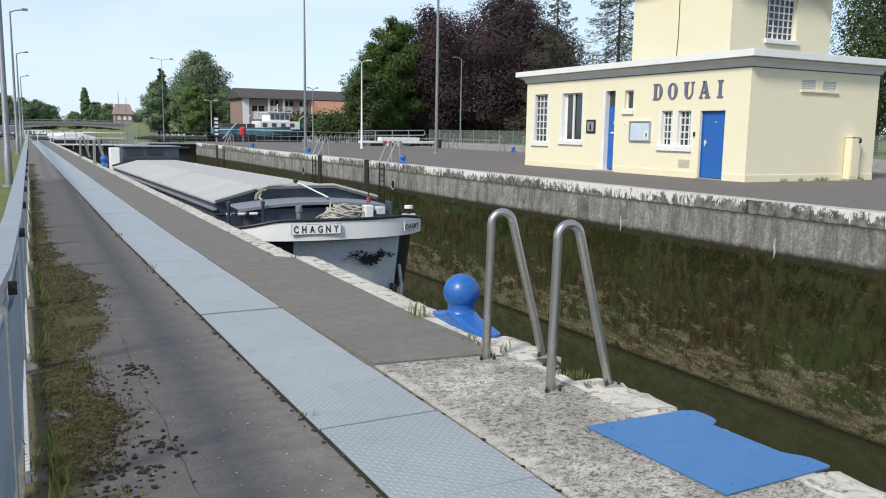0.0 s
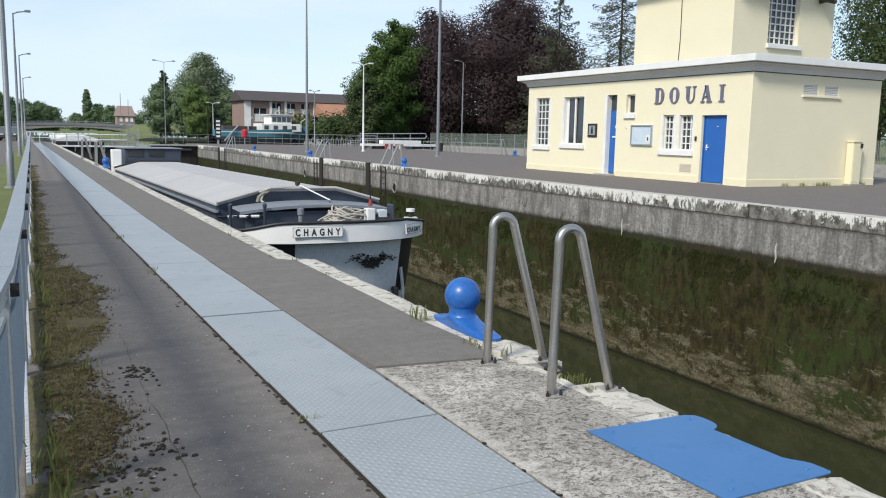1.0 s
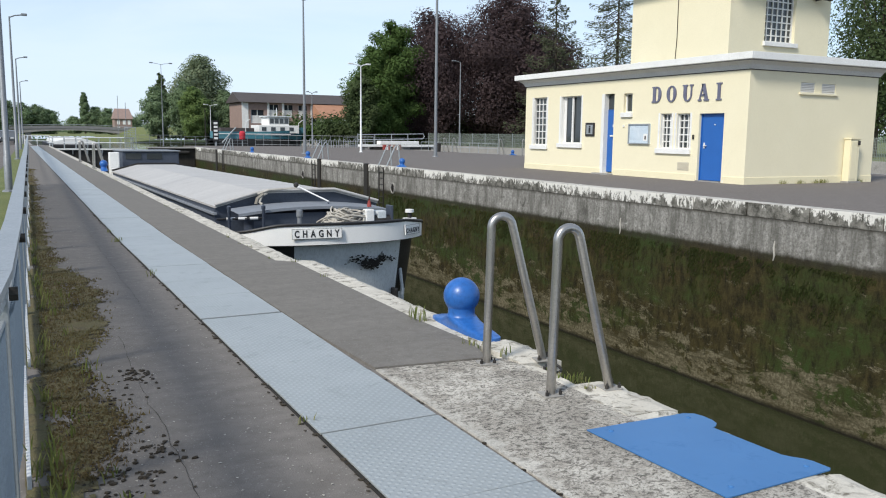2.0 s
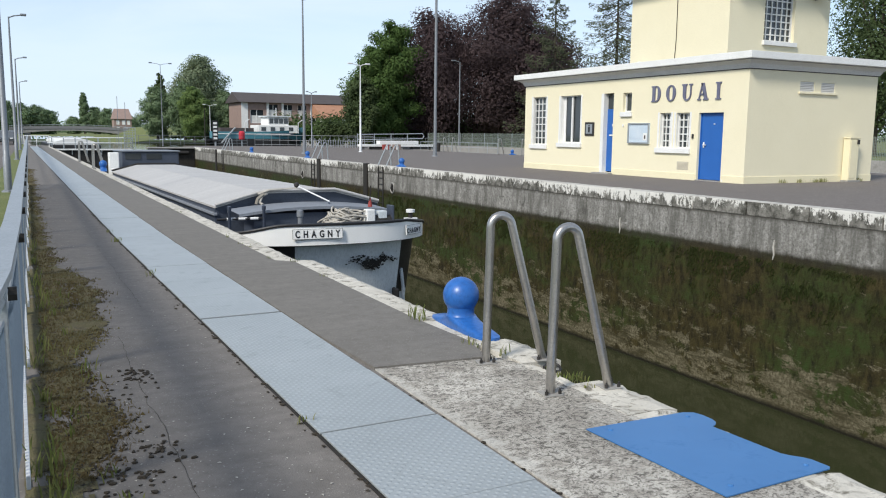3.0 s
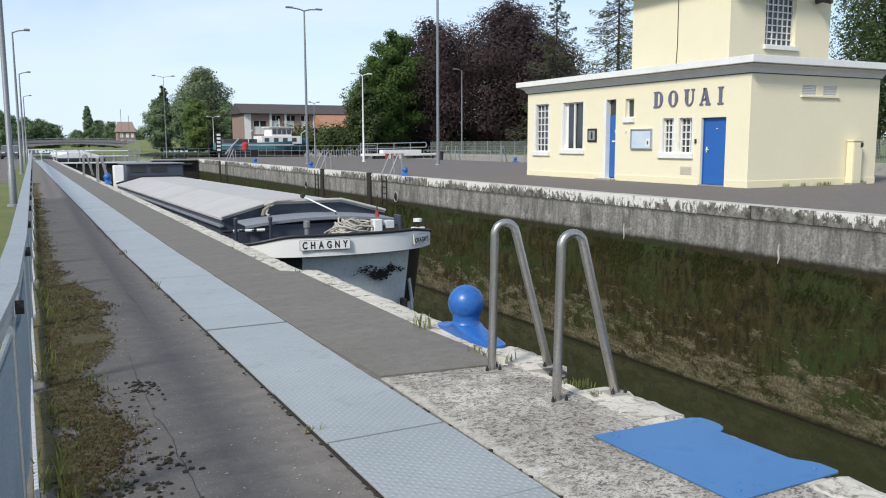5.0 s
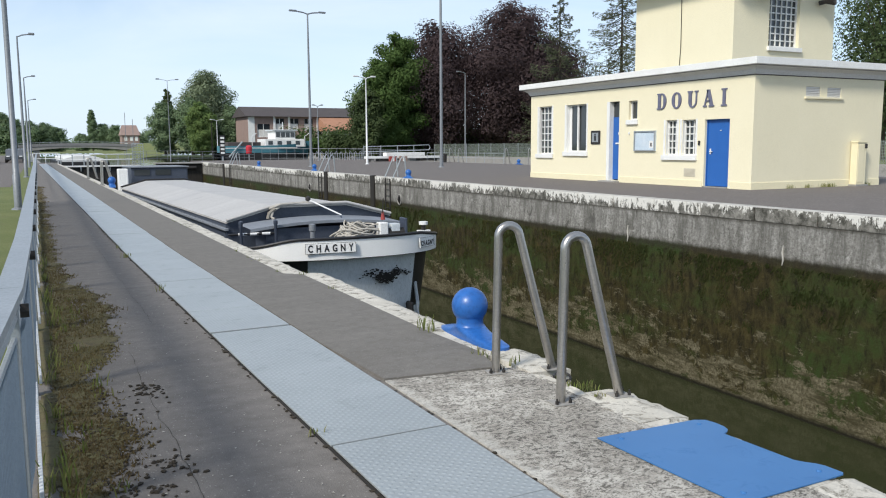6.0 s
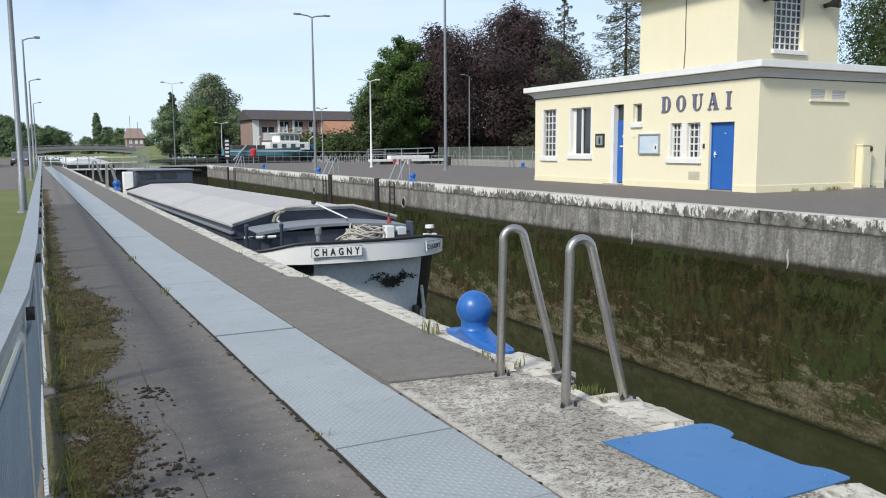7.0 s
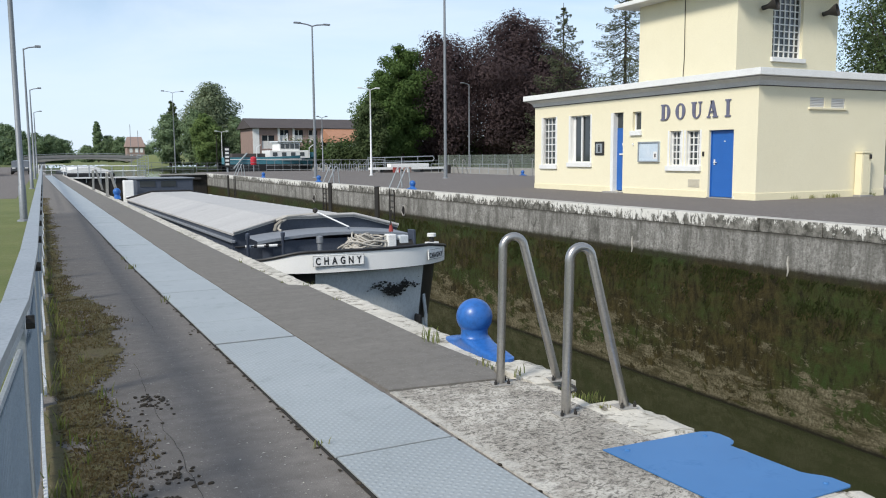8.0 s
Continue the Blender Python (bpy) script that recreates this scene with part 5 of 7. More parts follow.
def scatter():
    """Moss, weeds, crumbs and litter on the towpath."""
    rnd = random.Random(3)

    def edge(y):
        return 0.16 + 0.42 * max(0.0, min(1.0, math.exp(-((y - 8.2) / 2.0) ** 2) + 0.55 * math.exp(-((y - 4.6) / 0.6) ** 2) + 0.5 * noise.noise((0.0, y * 0.55, 2.0)))) + 0.12 * noise.noise((3.0, y * 2.1, 0))
    # thin ragged mat that the tufts grow from
    vs, fs, made = [], [], {}

    def corner(i, j):
        if (i, j) not in made:
            x, y = 0.022 * i - 0.075, 2.5 + 0.045 * j
            made[i, j] = len(vs)
            vs.append((x + 0.010 * y + 0.008 * noise.noise((x * 30, y * 30, 1)), y + 0.012 * noise.noise((x * 30, y * 30, 5)), 0.003 + 0.007 * max(0.0, 0.5 + noise.noise((x * 22, y * 22, 8)))))
        return made[i, j]
    for j in range(620):
        for i in range(44):
            x, y = 0.022 * i - 0.075, 2.5 + 0.045 * j
            ragged = 0.10 * noise.noise((x * 9, y * 9, 0)) + 0.06 * noise.noise((x * 25, y * 25, 3)) - 0.03
            if x < edge(y) + ragged and noise.noise((x * 5, y * 2.2, 6)) > -0.42:
                fs.append((corner(i, j), corner(i + 1, j), corner(i + 1, j + 1), corner(i, j + 1)))
    me = bpy.data.meshes.new("moss_mat")
    me.from_pydata(vs, [], fs)
    me.materials.append(M["moss_mat"])
    me.polygons.foreach_set("use_smooth", [True] * len(me.polygons))
    tagged(new("moss_mat", me), "flat brown and olive moss mat beside the guard rail", "moss", "", "stuff")
    bm = bmesh.new()
    for k in range(80000):
        y = 2.6 + 34 * rnd.random() ** 2.2
        x = 0.02 + 0.01 * y + rnd.random() * 0.95
        if x - 0.01 * y > edge(y) + 0.10 * rnd.gauss(0, 0.6) or noise.noise((x * 4, y * 1.8, 0)) < -0.48 + 0.25 * rnd.random():
            continue
        s = rnd.uniform(0.006, 0.017)
        h = rnd.uniform(0.004, 0.020)
        a = rnd.uniform(0, 6.28)
        if k % 5 > 1:
            for _ in range(2):
                a, l = rnd.uniform(0, 6.28), rnd.uniform(0.010, 0.034)
                dx, dy = math.cos(a), math.sin(a)
                px, py = x + rnd.gauss(0, 0.012), y + rnd.gauss(0, 0.012)
                bm.faces.new([bm.verts.new(q) for q in ((px - dy * 0.0035, py + dx * 0.0035, 0.001), (px + dy * 0.0035, py - dx * 0.0035, 0.001), (px + dx * l * 0.7, py + dy * l * 0.7, l))])
            continue
        vs = [bm.verts.new((x + s * math.cos(a + i * 2.09), y + s * math.sin(a + i * 2.09), 0.002)) for i in range(3)]
        t = bm.verts.new((x + rnd.gauss(0, 0.008), y + rnd.gauss(0, 0.008), h))
        for i in range(3):
            bm.faces.new((vs[i], vs[(i + 1) % 3], t))
    tagged(part("moss", bm, "moss"), "brown-green dry moss creeping over the asphalt edge", "moss", "", "stuff")
    bm = bmesh.new()

    def tuft(x, y, n, h, spread):
        for _ in range(n):
            a, l = rnd.uniform(0, 6.28), h * rnd.uniform(0.5, 1.1)
            bx, by = x + rnd.gauss(0, spread), y + rnd.gauss(0, spread)
            d = Vector((math.cos(a), math.sin(a), 0))
            w = Vector((-d.y, d.x, 0)) * 0.004
            p0, p1, p2 = Vector((bx, by, 0)), Vector((bx, by, l * 0.6)) + d * l * 0.15, Vector((bx, by, l)) + d * l * 0.45
            q = [bm.verts.new(p) for p in (p0 - w, p0 + w, p1 + w, p1 - w, p2)]
            bm.faces.new(q[:4])
            bm.faces.new((q[3], q[2], q[4]))
    for _ in range(46):
        y = 3.2 + 22 * rnd.random() ** 1.5
        tuft(rnd.uniform(0.03, 0.16), y, 10, rnd.uniform(0.06, 0.20), 0.03)
    for _ in range(26):
        tuft(rnd.uniform(0.05, 0.35), rnd.uniform(3.4, 9), 6, rnd.uniform(0.04, 0.12), 0.03)
    for y in (5.95, 6.02, 6.1, 5.15, 5.05, 9.4, 12.0):
        tuft(coping_x(y)[0] + 0.02 + rnd.uniform(-0.03, 0.03), y, 7, 0.17 if 5.9 < y < 6.2 else 0.08, 0.03)
    tuft(3.0, 4.78, 8, 0.10, 0.03)
    for _ in range(5):
        tuft(rnd.uniform(3.06, 3.14), rnd.uniform(4.02, 4.2), 8, 0.055, 0.03)
    for y in (3.9, 4.05, 4.2, 4.3):
        tuft(3.06, y, 6, 0.05, 0.02)
    for y, n in ((9.3, 10), (12.2, 24), (9.15, 6), (4.1, 5), (13.4, 8)):
        tuft(duct_x(y) - 0.36, y, n, 0.07, 0.03)
    for _ in range(40):
        tuft(rnd.choice((23.6, 24.4, 25.2, 25.6, 27.6)) + rnd.gauss(0, 0.15), BY - 0.08, 6, 0.16, 0.05)
    for _ in range(26):
        y = rnd.uniform(4.9, 40)
        tuft(coping_x(y)[0] + 0.01, y, 5, 0.06, 0.03)
    tagged(part("weeds", bm, "weed"), "straggly grass tufts in the joints of the quay", "weeds", "", "stuff")
    bm = bmesh.new()
    for k in range(420):
        if rnd.random() < 0.75:
            x, y = 0.30 + rnd.gauss(0, 0.15), (4.7 if k % 2 else 3.9) + rnd.gauss(0, 0.45)
        else:
            x, y = rnd.choice(((0.62, 5.45), (0.62, 5.3), (0.55, 4.05), (0.42, 3.75), (1.27, 7.4)))
            x, y = x + rnd.gauss(0, 0.05), y + rnd.gauss(0, 0.05)
        if x < 0.03 or x > 1.3:
            continue
        s = rnd.uniform(0.005, 0.016)
        bmesh.ops.create_icosphere(bm, subdivisions=1, radius=s, matrix=pose(x, y, s * 0.35, 0, 0, rnd.uniform(0, 90)) @ Matrix.Diagonal((1.0, rnd.uniform(0.6, 1.3), 0.55, 1)))
    for k in range(300):
        y = 1.2 + 16 * rnd.random() ** 1.6
        x = duct_x(y) + rnd.choice((-0.356, -0.356, 0.358)) + rnd.gauss(0, 0.010)
        s = rnd.uniform(0.004, 0.012)
        bmesh.ops.create_icosphere(bm, subdivisions=1, radius=s, matrix=pose(x, y, 0.004 + s * 0.3, 0, 0, rnd.uniform(0, 90)) @ Matrix.Diagonal((1.0, rnd.uniform(0.8, 2.4), 0.6, 1)))
    for v in bm.verts:
        v.co += Vector((rnd.uniform(-1, 1), rnd.uniform(-1, 1), 0)) * 0.0055
    crack = bmesh.new()
    for x0, y0, y1, w in ((0.62, 3.0, 6.6, 0.0014), (0.92, 7.5, 14.0, 0.0010)):
        y, x, prev = y0, x0, None
        while y < y1:
            ww = w * rnd.uniform(0.4, 1.3)
            cur = [crack.verts.new((x - ww, y, 0.003)), crack.verts.new((x + ww, y, 0.003))]
            if prev:
                crack.faces.new((prev[0], prev[1], cur[1], cur[0]))
            prev = cur
            y += rnd.uniform(0.05, 0.14)
            x += rnd.gauss(0, 0.006) + (x0 - x) * 0.3
    tagged(part("cracks", crack, "crumb"), "thin dark cracks along the asphalt", "cracks", "", "stuff")
    tagged(part("moss_crumbs", bm, "crumb"), "dark crumbs of fallen moss on the asphalt", "crumbs", "", "stuff")
    bm = bmesh.new()
    for k in range(260):
        x, y = rnd.uniform(0.35, 1.24), 3.0 + 14 * rnd.random() ** 1.3
        s, a = rnd.uniform(0.004, 0.011), rnd.uniform(0, 6.28)
        q = [bm.verts.new((x + s * r * math.cos(a + i * 1.57), y + s * r * math.sin(a + i * 1.57), 0.004 + 0.003 * (i % 2))) for i, r in enumerate((1, 0.7, 1.2, 0.6))]
        bm.faces.new(q)
    tagged(part("fallen_petals", bm, "litter"), "small pale fallen petals on the asphalt", "litter", "", "stuff")


scatter()


def wall_weeds():
    """Wet weed hanging on the far wall below the upper water level."""
    rnd = random.Random(17)
    me = bpy.data.meshes.new("wall_weed")
    vs, fs = [], []
    for _ in range(60000):
        y = 5.5 + 32 * rnd.random() ** 1.5
        z = -1.32 - 2.75 * rnd.random() ** 1.25
        d = 0.6 * noise.noise((y * 0.55, z * 0.9, 4.0)) + 0.7 * noise.noise((y * 2.6, z * 2.2, 1.0)) + 0.4 * noise.noise((y * 7.0, z * 5.0, 2.0)) - 0.28 * (-z - 1.6)
        if d < -0.10 + 0.30 * rnd.random():
            continue
        l, w = rnd.uniform(0.03, 0.13), rnd.uniform(0.004, 0.012)
        o = rnd.uniform(0.005, 0.045)
        a = rnd.gauss(0, 0.03)
        n = len(vs)
        vs += [(FAR - 0.002, y - w, z), (FAR - 0.002, y + w, z), (FAR - o, y + a + w, z - l * 0.6), (FAR - o * 0.8, y + a * 1.4, z - l)]
        fs.append((n, n + 1, n + 2, n + 3))
    me.from_pydata(vs, [], fs)
    me.materials.append(M["wall_weed"])
    tagged(new("wall_weed", me), "dark green and brown wet weed clinging to the lock wall", "weed", "", "stuff")


wall_weeds()

# ---- trees ----


def leaf_cloud(bm, rnd, blobs, count, size, droop=0.0):
    """Small leaf faces scattered through overlapping uneven blobs, denser at their skins."""
    vol = [b[3] * b[4] * b[5] for b in blobs]
    total = sum(v ** 0.72 for v in vol)
    for (cx, cy, cz, rx, ry, rz), v in zip(blobs, vol):
        for _ in range(int(count * v ** 0.72 / total)):
            d = Vector((rnd.gauss(0, 1), rnd.gauss(0, 1), rnd.gauss(0, 1))).normalized()
            r = rnd.random() ** 0.36
            k = 1 + 0.28 * noise.noise(d * 2.2 + Vector((cx, cy, cz)))
            p = Vector((cx + d.x * rx * r * k, cy + d.y * ry * r * k, cz + d.z * rz * r * k - droop * r * r))
            s = size * rnd.uniform(0.6, 1.35)
            n = (d * 1.4 + Vector((rnd.gauss(0, 0.38), rnd.gauss(0, 0.38), rnd.gauss(0.5, 0.38)))).normalized()
            u = n.orthogonal().normalized()
            w = n.cross(u)
            a = rnd.uniform(0, 6.28)
            u, w = u * math.cos(a) + w * math.sin(a), w * math.cos(a) - u * math.sin(a)
            q = [bm.verts.new(p + u * s * 0.9), bm.verts.new(p + w * s * 0.45 + n * s * 0.12), bm.verts.new(p - u * s * 0.9), bm.verts.new(p - w * s * 0.45 + n * s * 0.12)]
            bm.faces.new(q)


def tree(name, label, at, height, width, leaf, seed, count=9000, size=0.34, base=0.12, shape=1.0, blobs=26, trunk=0.35, bare=0.0):
    rnd = random.Random(seed)
    t = thing(name, label, "tree", at)
    bm = bmesh.new()
    tube(bm, [(0, 0, -0.1), (0.06 * width * rnd.uniform(-0.3, 0.3), 0, height * 0.3), (0.1, 0.1, height * 0.62), (0, 0, height * 0.93)], [trunk, trunk * 0.75, trunk * 0.45, 0.04], 9)
    rows = []
    for k in range(blobs):
        f = (k + 0.5) / blobs
        z = height * (base + (0.97 - base) * f)
        env = width / 2 * min(1.0, (math.sin(math.pi * min(1, (0.10 + 0.86 * f) ** shape)) ** 0.6))
        a = k * 2.4 + rnd.uniform(-0.5, 0.5)
        rr = env * rnd.uniform(0.42, 0.78)
        s = env * rnd.uniform(0.32, 0.50) + width * 0.05
        x, y = rr * math.cos(a), rr * math.sin(a)
        rows.append((x, y, z, s * 1.1, s * 1.1, s * rnd.uniform(0.6, 0.9)))
        tube(bm, [(0, 0, z * 0.55), (x * 0.5, y * 0.5, z * 0.82), (x * 1.05, y * 1.05, z + s * 0.3)], [trunk * 0.3, trunk * 0.16, 0.03], 5)
    part("trunk", bm, "bark", t, "dark trunk and limbs")
    bm = bmesh.new()
    leaf_cloud(bm, rnd, rows, int(count * 0.85), size)
    core = [(x * 0.45, y * 0.45, z, a * 0.9, b * 0.9, c) for x, y, z, a, b, c in rows]
    leaf_cloud(bm, rnd, core, int(count * 0.15), size * 1.9)
    part("crown", bm, leaf, t, "uneven leafy crown")
    return t


def spruce(at, height, width, leaf, seed, tiers=20, name="spruce"):
    rnd = random.Random(seed)
    t = thing(name, "dark spruce with drooping ragged branches", "tree", at)
    bm = bmesh.new()
    tube(bm, [(0, 0, -0.1), (0.1, 0, height * 0.5), (0, 0, height)], [0.30, 0.18, 0.03], 8)
    lv = bmesh.new()
    for k in range(tiers * 5):
        f = (k + rnd.random()) / (tiers * 5)
        z = height * (0.08 + 0.90 * f)
        l = (width / 2 * (1 - f) ** 0.75 + 0.25) * rnd.uniform(0.45, 1.15)
        a = k * 2.39996 + rnd.uniform(-0.4, 0.4)
        d = Vector((math.cos(a), math.sin(a), 0))
        side = Vector((-d.y, d.x, 0))
        dip = rnd.uniform(0.12, 0.34)
        path = lambda u: d * l * u + Vector((0, 0, z - dip * l * math.sin(u * 2.2) + 0.10 * l * u * u))
        tube(bm, [path(0), path(0.5), path(1.0)], [0.05, 0.03, 0.01], 5)
        for i in range(int(26 + 30 * l)):
            u = rnd.random() ** 0.6
            p = path(u) + side * rnd.gauss(0, 0.08 + 0.12 * l * (1.05 - u)) + Vector((0, 0, -rnd.random() ** 1.5 * (0.15 + 0.16 * l)))
            s = rnd.uniform(0.09, 0.24)
            n = (d * 0.6 + Vector((rnd.gauss(0, 0.6), rnd.gauss(0, 0.6), rnd.gauss(-0.5, 0.5)))).normalized()
            w = n.orthogonal().normalized()
            q = [lv.verts.new(p + n * s), lv.verts.new(p + w * s * 0.4), lv.verts.new(p - n * s * 0.8), lv.verts.new(p - w * s * 0.4)]
            lv.faces.new(q)
    part("trunk", bm, "bark", t, "straight trunk with thin boughs")
    part("crown", lv, leaf, t, "drooping needle sprays")
    return t


def build_trees():
    tree("lime_tree", "broad bright green lime tree", (44.8, 101, 0), 16.4, 8.0, "leaf_green", 1, 26000, 0.19, 0.12)
    tree("lime_tree", "lower green lime tree at the edge of the park", (41.8, 100, 0), 12.8, 7.0, "leaf_green", 51, 20000, 0.19, 0.12)
    tree("hornbeam", "dark green tree at the edge of the park", (39.3, 98, 0), 9.0, 4.6, "leaf_dark", 2, 9000, 0.19, 0.16)
    tree("copper_beech", "large dark purple copper beech", (52.0, 104, 0), 18.0, 14.5, "leaf_copper", 3, 44000, 0.19, 0.10)
    tree("copper_beech", "tall dark purple copper beech with an uneven top", (61.5, 100, 0), 21.2, 17.0, "leaf_copper", 4, 64000, 0.19, 0.08, blobs=34)
    tree("copper_beech", "dark purple copper beech behind the office", (69.5, 101, 0), 17.0, 13.0, "leaf_copper", 5, 32000, 0.20, 0.08)
    spruce((60.2, 86, 0), 20.3, 14.0, "leaf_blue", 6)
    spruce((65.0, 80, 0), 22.5, 19.0, "leaf_blue", 7, 26)
    tree("ash_tree", "open-crowned green tree beyond the office", (71.5, 50, 0), 18.5, 11.0, "leaf_dark", 8, 19000, 0.16, 0.14, blobs=40)
    tree("ash_tree", "tall open-crowned green tree beyond the office", (80.5, 52, 0), 19.0, 12.0, "leaf_dark", 9, 19000, 0.16, 0.10, blobs=40)
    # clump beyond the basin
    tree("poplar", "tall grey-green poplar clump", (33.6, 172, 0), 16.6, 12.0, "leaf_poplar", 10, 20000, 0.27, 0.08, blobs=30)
    tree("maple", "dark round tree in a clump", (25.2, 170, 0), 10.2, 7.0, "leaf_haze_tint", 11, 11000, 0.25, 0.08)
    tree("maple", "dark green tree in a clump", (37.8, 168, 0), 10.0, 6.5, "leaf_haze_tint", 12, 9000, 0.25, 0.05)
    tree("maple", "dark green tree beside poplars", (29.5, 165, 0), 11.0, 6.5, "leaf_haze_tint", 13, 9000, 0.25, 0.05)
    tree("willow", "pale green young tree", (28.4, 150, 0), 9.4, 5.6, "leaf_pale", 14, 11000, 0.2, 0.06)
    tree("lombardy_poplar", "narrow dark poplar spire", (26.8, 176, 0), 13.4, 2.6, "leaf_dark", 15, 6000, 0.24, 0.08, blobs=44)
    tree("lombardy_poplar", "narrow dark poplar spire", (28.1, 400, 0), 18.5, 4.6, "leaf_haze_tint", 16, 7000, 0.42, 0.05, blobs=44)
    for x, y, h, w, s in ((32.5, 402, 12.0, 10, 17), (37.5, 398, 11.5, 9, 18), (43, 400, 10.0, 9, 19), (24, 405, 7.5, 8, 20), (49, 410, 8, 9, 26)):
        tree("far_tree", "green tree beyond the bridge, paled for haze", (x, y, 0), h, w, "leaf_haze_tint", s, 5000, 0.42, 0.04)
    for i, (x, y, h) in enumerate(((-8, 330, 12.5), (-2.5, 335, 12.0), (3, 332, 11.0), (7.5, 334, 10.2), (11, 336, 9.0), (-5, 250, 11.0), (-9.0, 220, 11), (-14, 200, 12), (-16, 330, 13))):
        tree("far_tree", "dark green tree of a distant wood", (x, y, 0), h, 8.5, "leaf_haze_tint", 30 + i, 6500, 0.36, 0.03)
    # distant woods on the horizon
    rnd = random.Random(44)
    bm = bmesh.new()
    rows = []
    for k in range(150):
        a = radians(-30 + 110 * k / 150)
        r = rnd.uniform(560, 640)
        rows.append((r * math.sin(a), r * math.cos(a), 2.0, 14, 14, rnd.uniform(4, 7.5)))
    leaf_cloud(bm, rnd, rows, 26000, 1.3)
    tagged(part("far_woods", bm, "leaf_haze_tint"), "low line of distant woods on the horizon", "woods", "", "stuff")
    # hedge under the park trees and by the school
    bm = bmesh.new()
    rows = [(38 + k * 1.6, 108 - 0.25 * k, 1.7 + (0.9 if k > 8 else 0), 1.5, 1.3, 1.9 + (0.9 if k > 8 else 0) + rnd.uniform(-0.3, 0.4)) for k in range(38)]
    leaf_cloud(bm, rnd, rows, 40000, 0.22)
    leaf_cloud(bm, rnd, [(36 + k * 2.0, 122 - 0.25 * k, 2.2, 2.0, 1.6, 2.6) for k in range(40)], 16000, 0.34)
    tagged(part("hedge", bm, "leaf_dark"), "dark hedge below the park trees", "hedge", "", "stuff")
    bm = bmesh.new()
    rows = [(33 + k * 0.75, 112, 1.6, 1.3, 1.0, 1.4 + rnd.uniform(-0.4, 0.9)) for k in range(12)]
    leaf_cloud(bm, rnd, rows, 7000, 0.24)
    tagged(part("shrubs", bm, "leaf_green"), "bright green shrubs in front of the brick building", "shrubs", "", "stuff")


build_trees()

# ---- lamps, gates and the far side ----


def mast(name, label, at, height, arms, material="pole", group="", r=0.09, head=0.5, turn=0.0):
    """A tapered pole; arms: lengths of the lamp arms to either side along local x."""
    m = thing(name, label, "street lamp", at, turn, group)
    part("pole", one(tube, [(0, 0, -0.05), (0, 0, 0.9), (0, 0, 0.92), (0, 0, height * 0.6), (0, 0, height)], [r * 1.25, r * 1.2, r, r * 0.8, r * 0.5], 10), material, m, smooth=True)
    part("base", one(lathe, [(r * 2.2, 0.0), (r * 2.1, 0.03), (r * 1.4, 0.06)], (0, 0, 0.0), 12), material, m)
    for a in arms:
        arm = part("arm", one(tube, [(0, 0, height - 0.05), (a * 0.4, 0, height + 0.06), (a, 0, height + 0.12)], r * 0.45, 8), material, m)
        s = 1 if a > 0 else -1
        lo, hi = sorted((a - s * 0.05, a + s * head))
        part("lamp_head", boxes((lo, hi, -0.11, 0.11, height + 0.08, height + 0.20), bevel=0.03), material, arm, "flat lamp head")
    return m


def rail_run(name, label, a, b, height, posts, bars, material="galv", r=0.025, group=""):
    """A plain tube railing between two ground points."""
    A, B = Vector(a), Vector(b)
    t = thing(name, label, "railing", a, 0, group)
    d = B - A
    for i in range(posts + 1):
        p = d * (i / posts)
        part("post", one(tube, [p, p + Vector((0, 0, height))], r, 6), material, t)
    for h in bars:
        part("rail", one(tube, [Vector((0, 0, h)), d + Vector((0, 0, h))], r, 6), material, t)
    return t


def build_lamps():
    mast("street_lamp", "tall grey double-armed lamp on the island", (19.43, 60.1, 0), 11.3, (-0.9, 0.9), r=0.11)
    mast("street_lamp", "very tall grey lamp pole on the island", (26.4, 52.0, 0), 17.4, (-1.2, 1.2), r=0.11)
    mast("street_lamp", "white pole with a flat crossbar lamp", (25.7, 64.4, 0), 7.1, (-0.75, 0.5), "white_pole", r=0.08, head=0.35)
    mast("street_lamp", "grey single-armed lamp by the second lock", (48.75, 89.5, 0), 10.3, (-0.7,), r=0.10)
    mast("street_lamp", "thin grey lamp near the brick building", (28.0, 84.0, 0), 5.7, (0.4, -0.4), r=0.07, head=0.2)
    mast("street_lamp", "grey crossbar lamp by the upper gate", (14.55, 95, -0.05), 8.8, (-0.9, 0.9), r=0.05, head=0.3)
    for y, x, h, r in ((24, -0.18, 9.4, 0.075), (50, 0.10, 7.5, 0.075), (75, 0.42, 7.2, 0.08), (105, 0.85, 6.9, 0.08)):
        mast("street_lamp", "grey street lamp with one arm behind the guard rail", (x - 0.02, y, -0.06), h, (0.6,), group="lamps along the towpath", r=r, head=0.25)
    mast("street_lamp", "white twin-headed low lamp beyond the basin", (27.0, 130, -0.05), 5.6, (-0.7, 0.7), "white_pole", r=0.065, head=0.35)
    mast("street_lamp", "slender brown timber pole on the bank", (29.2, 145, -0.05), 5.8, (0.2,), "timber", r=0.1, head=0.1)


build_lamps()


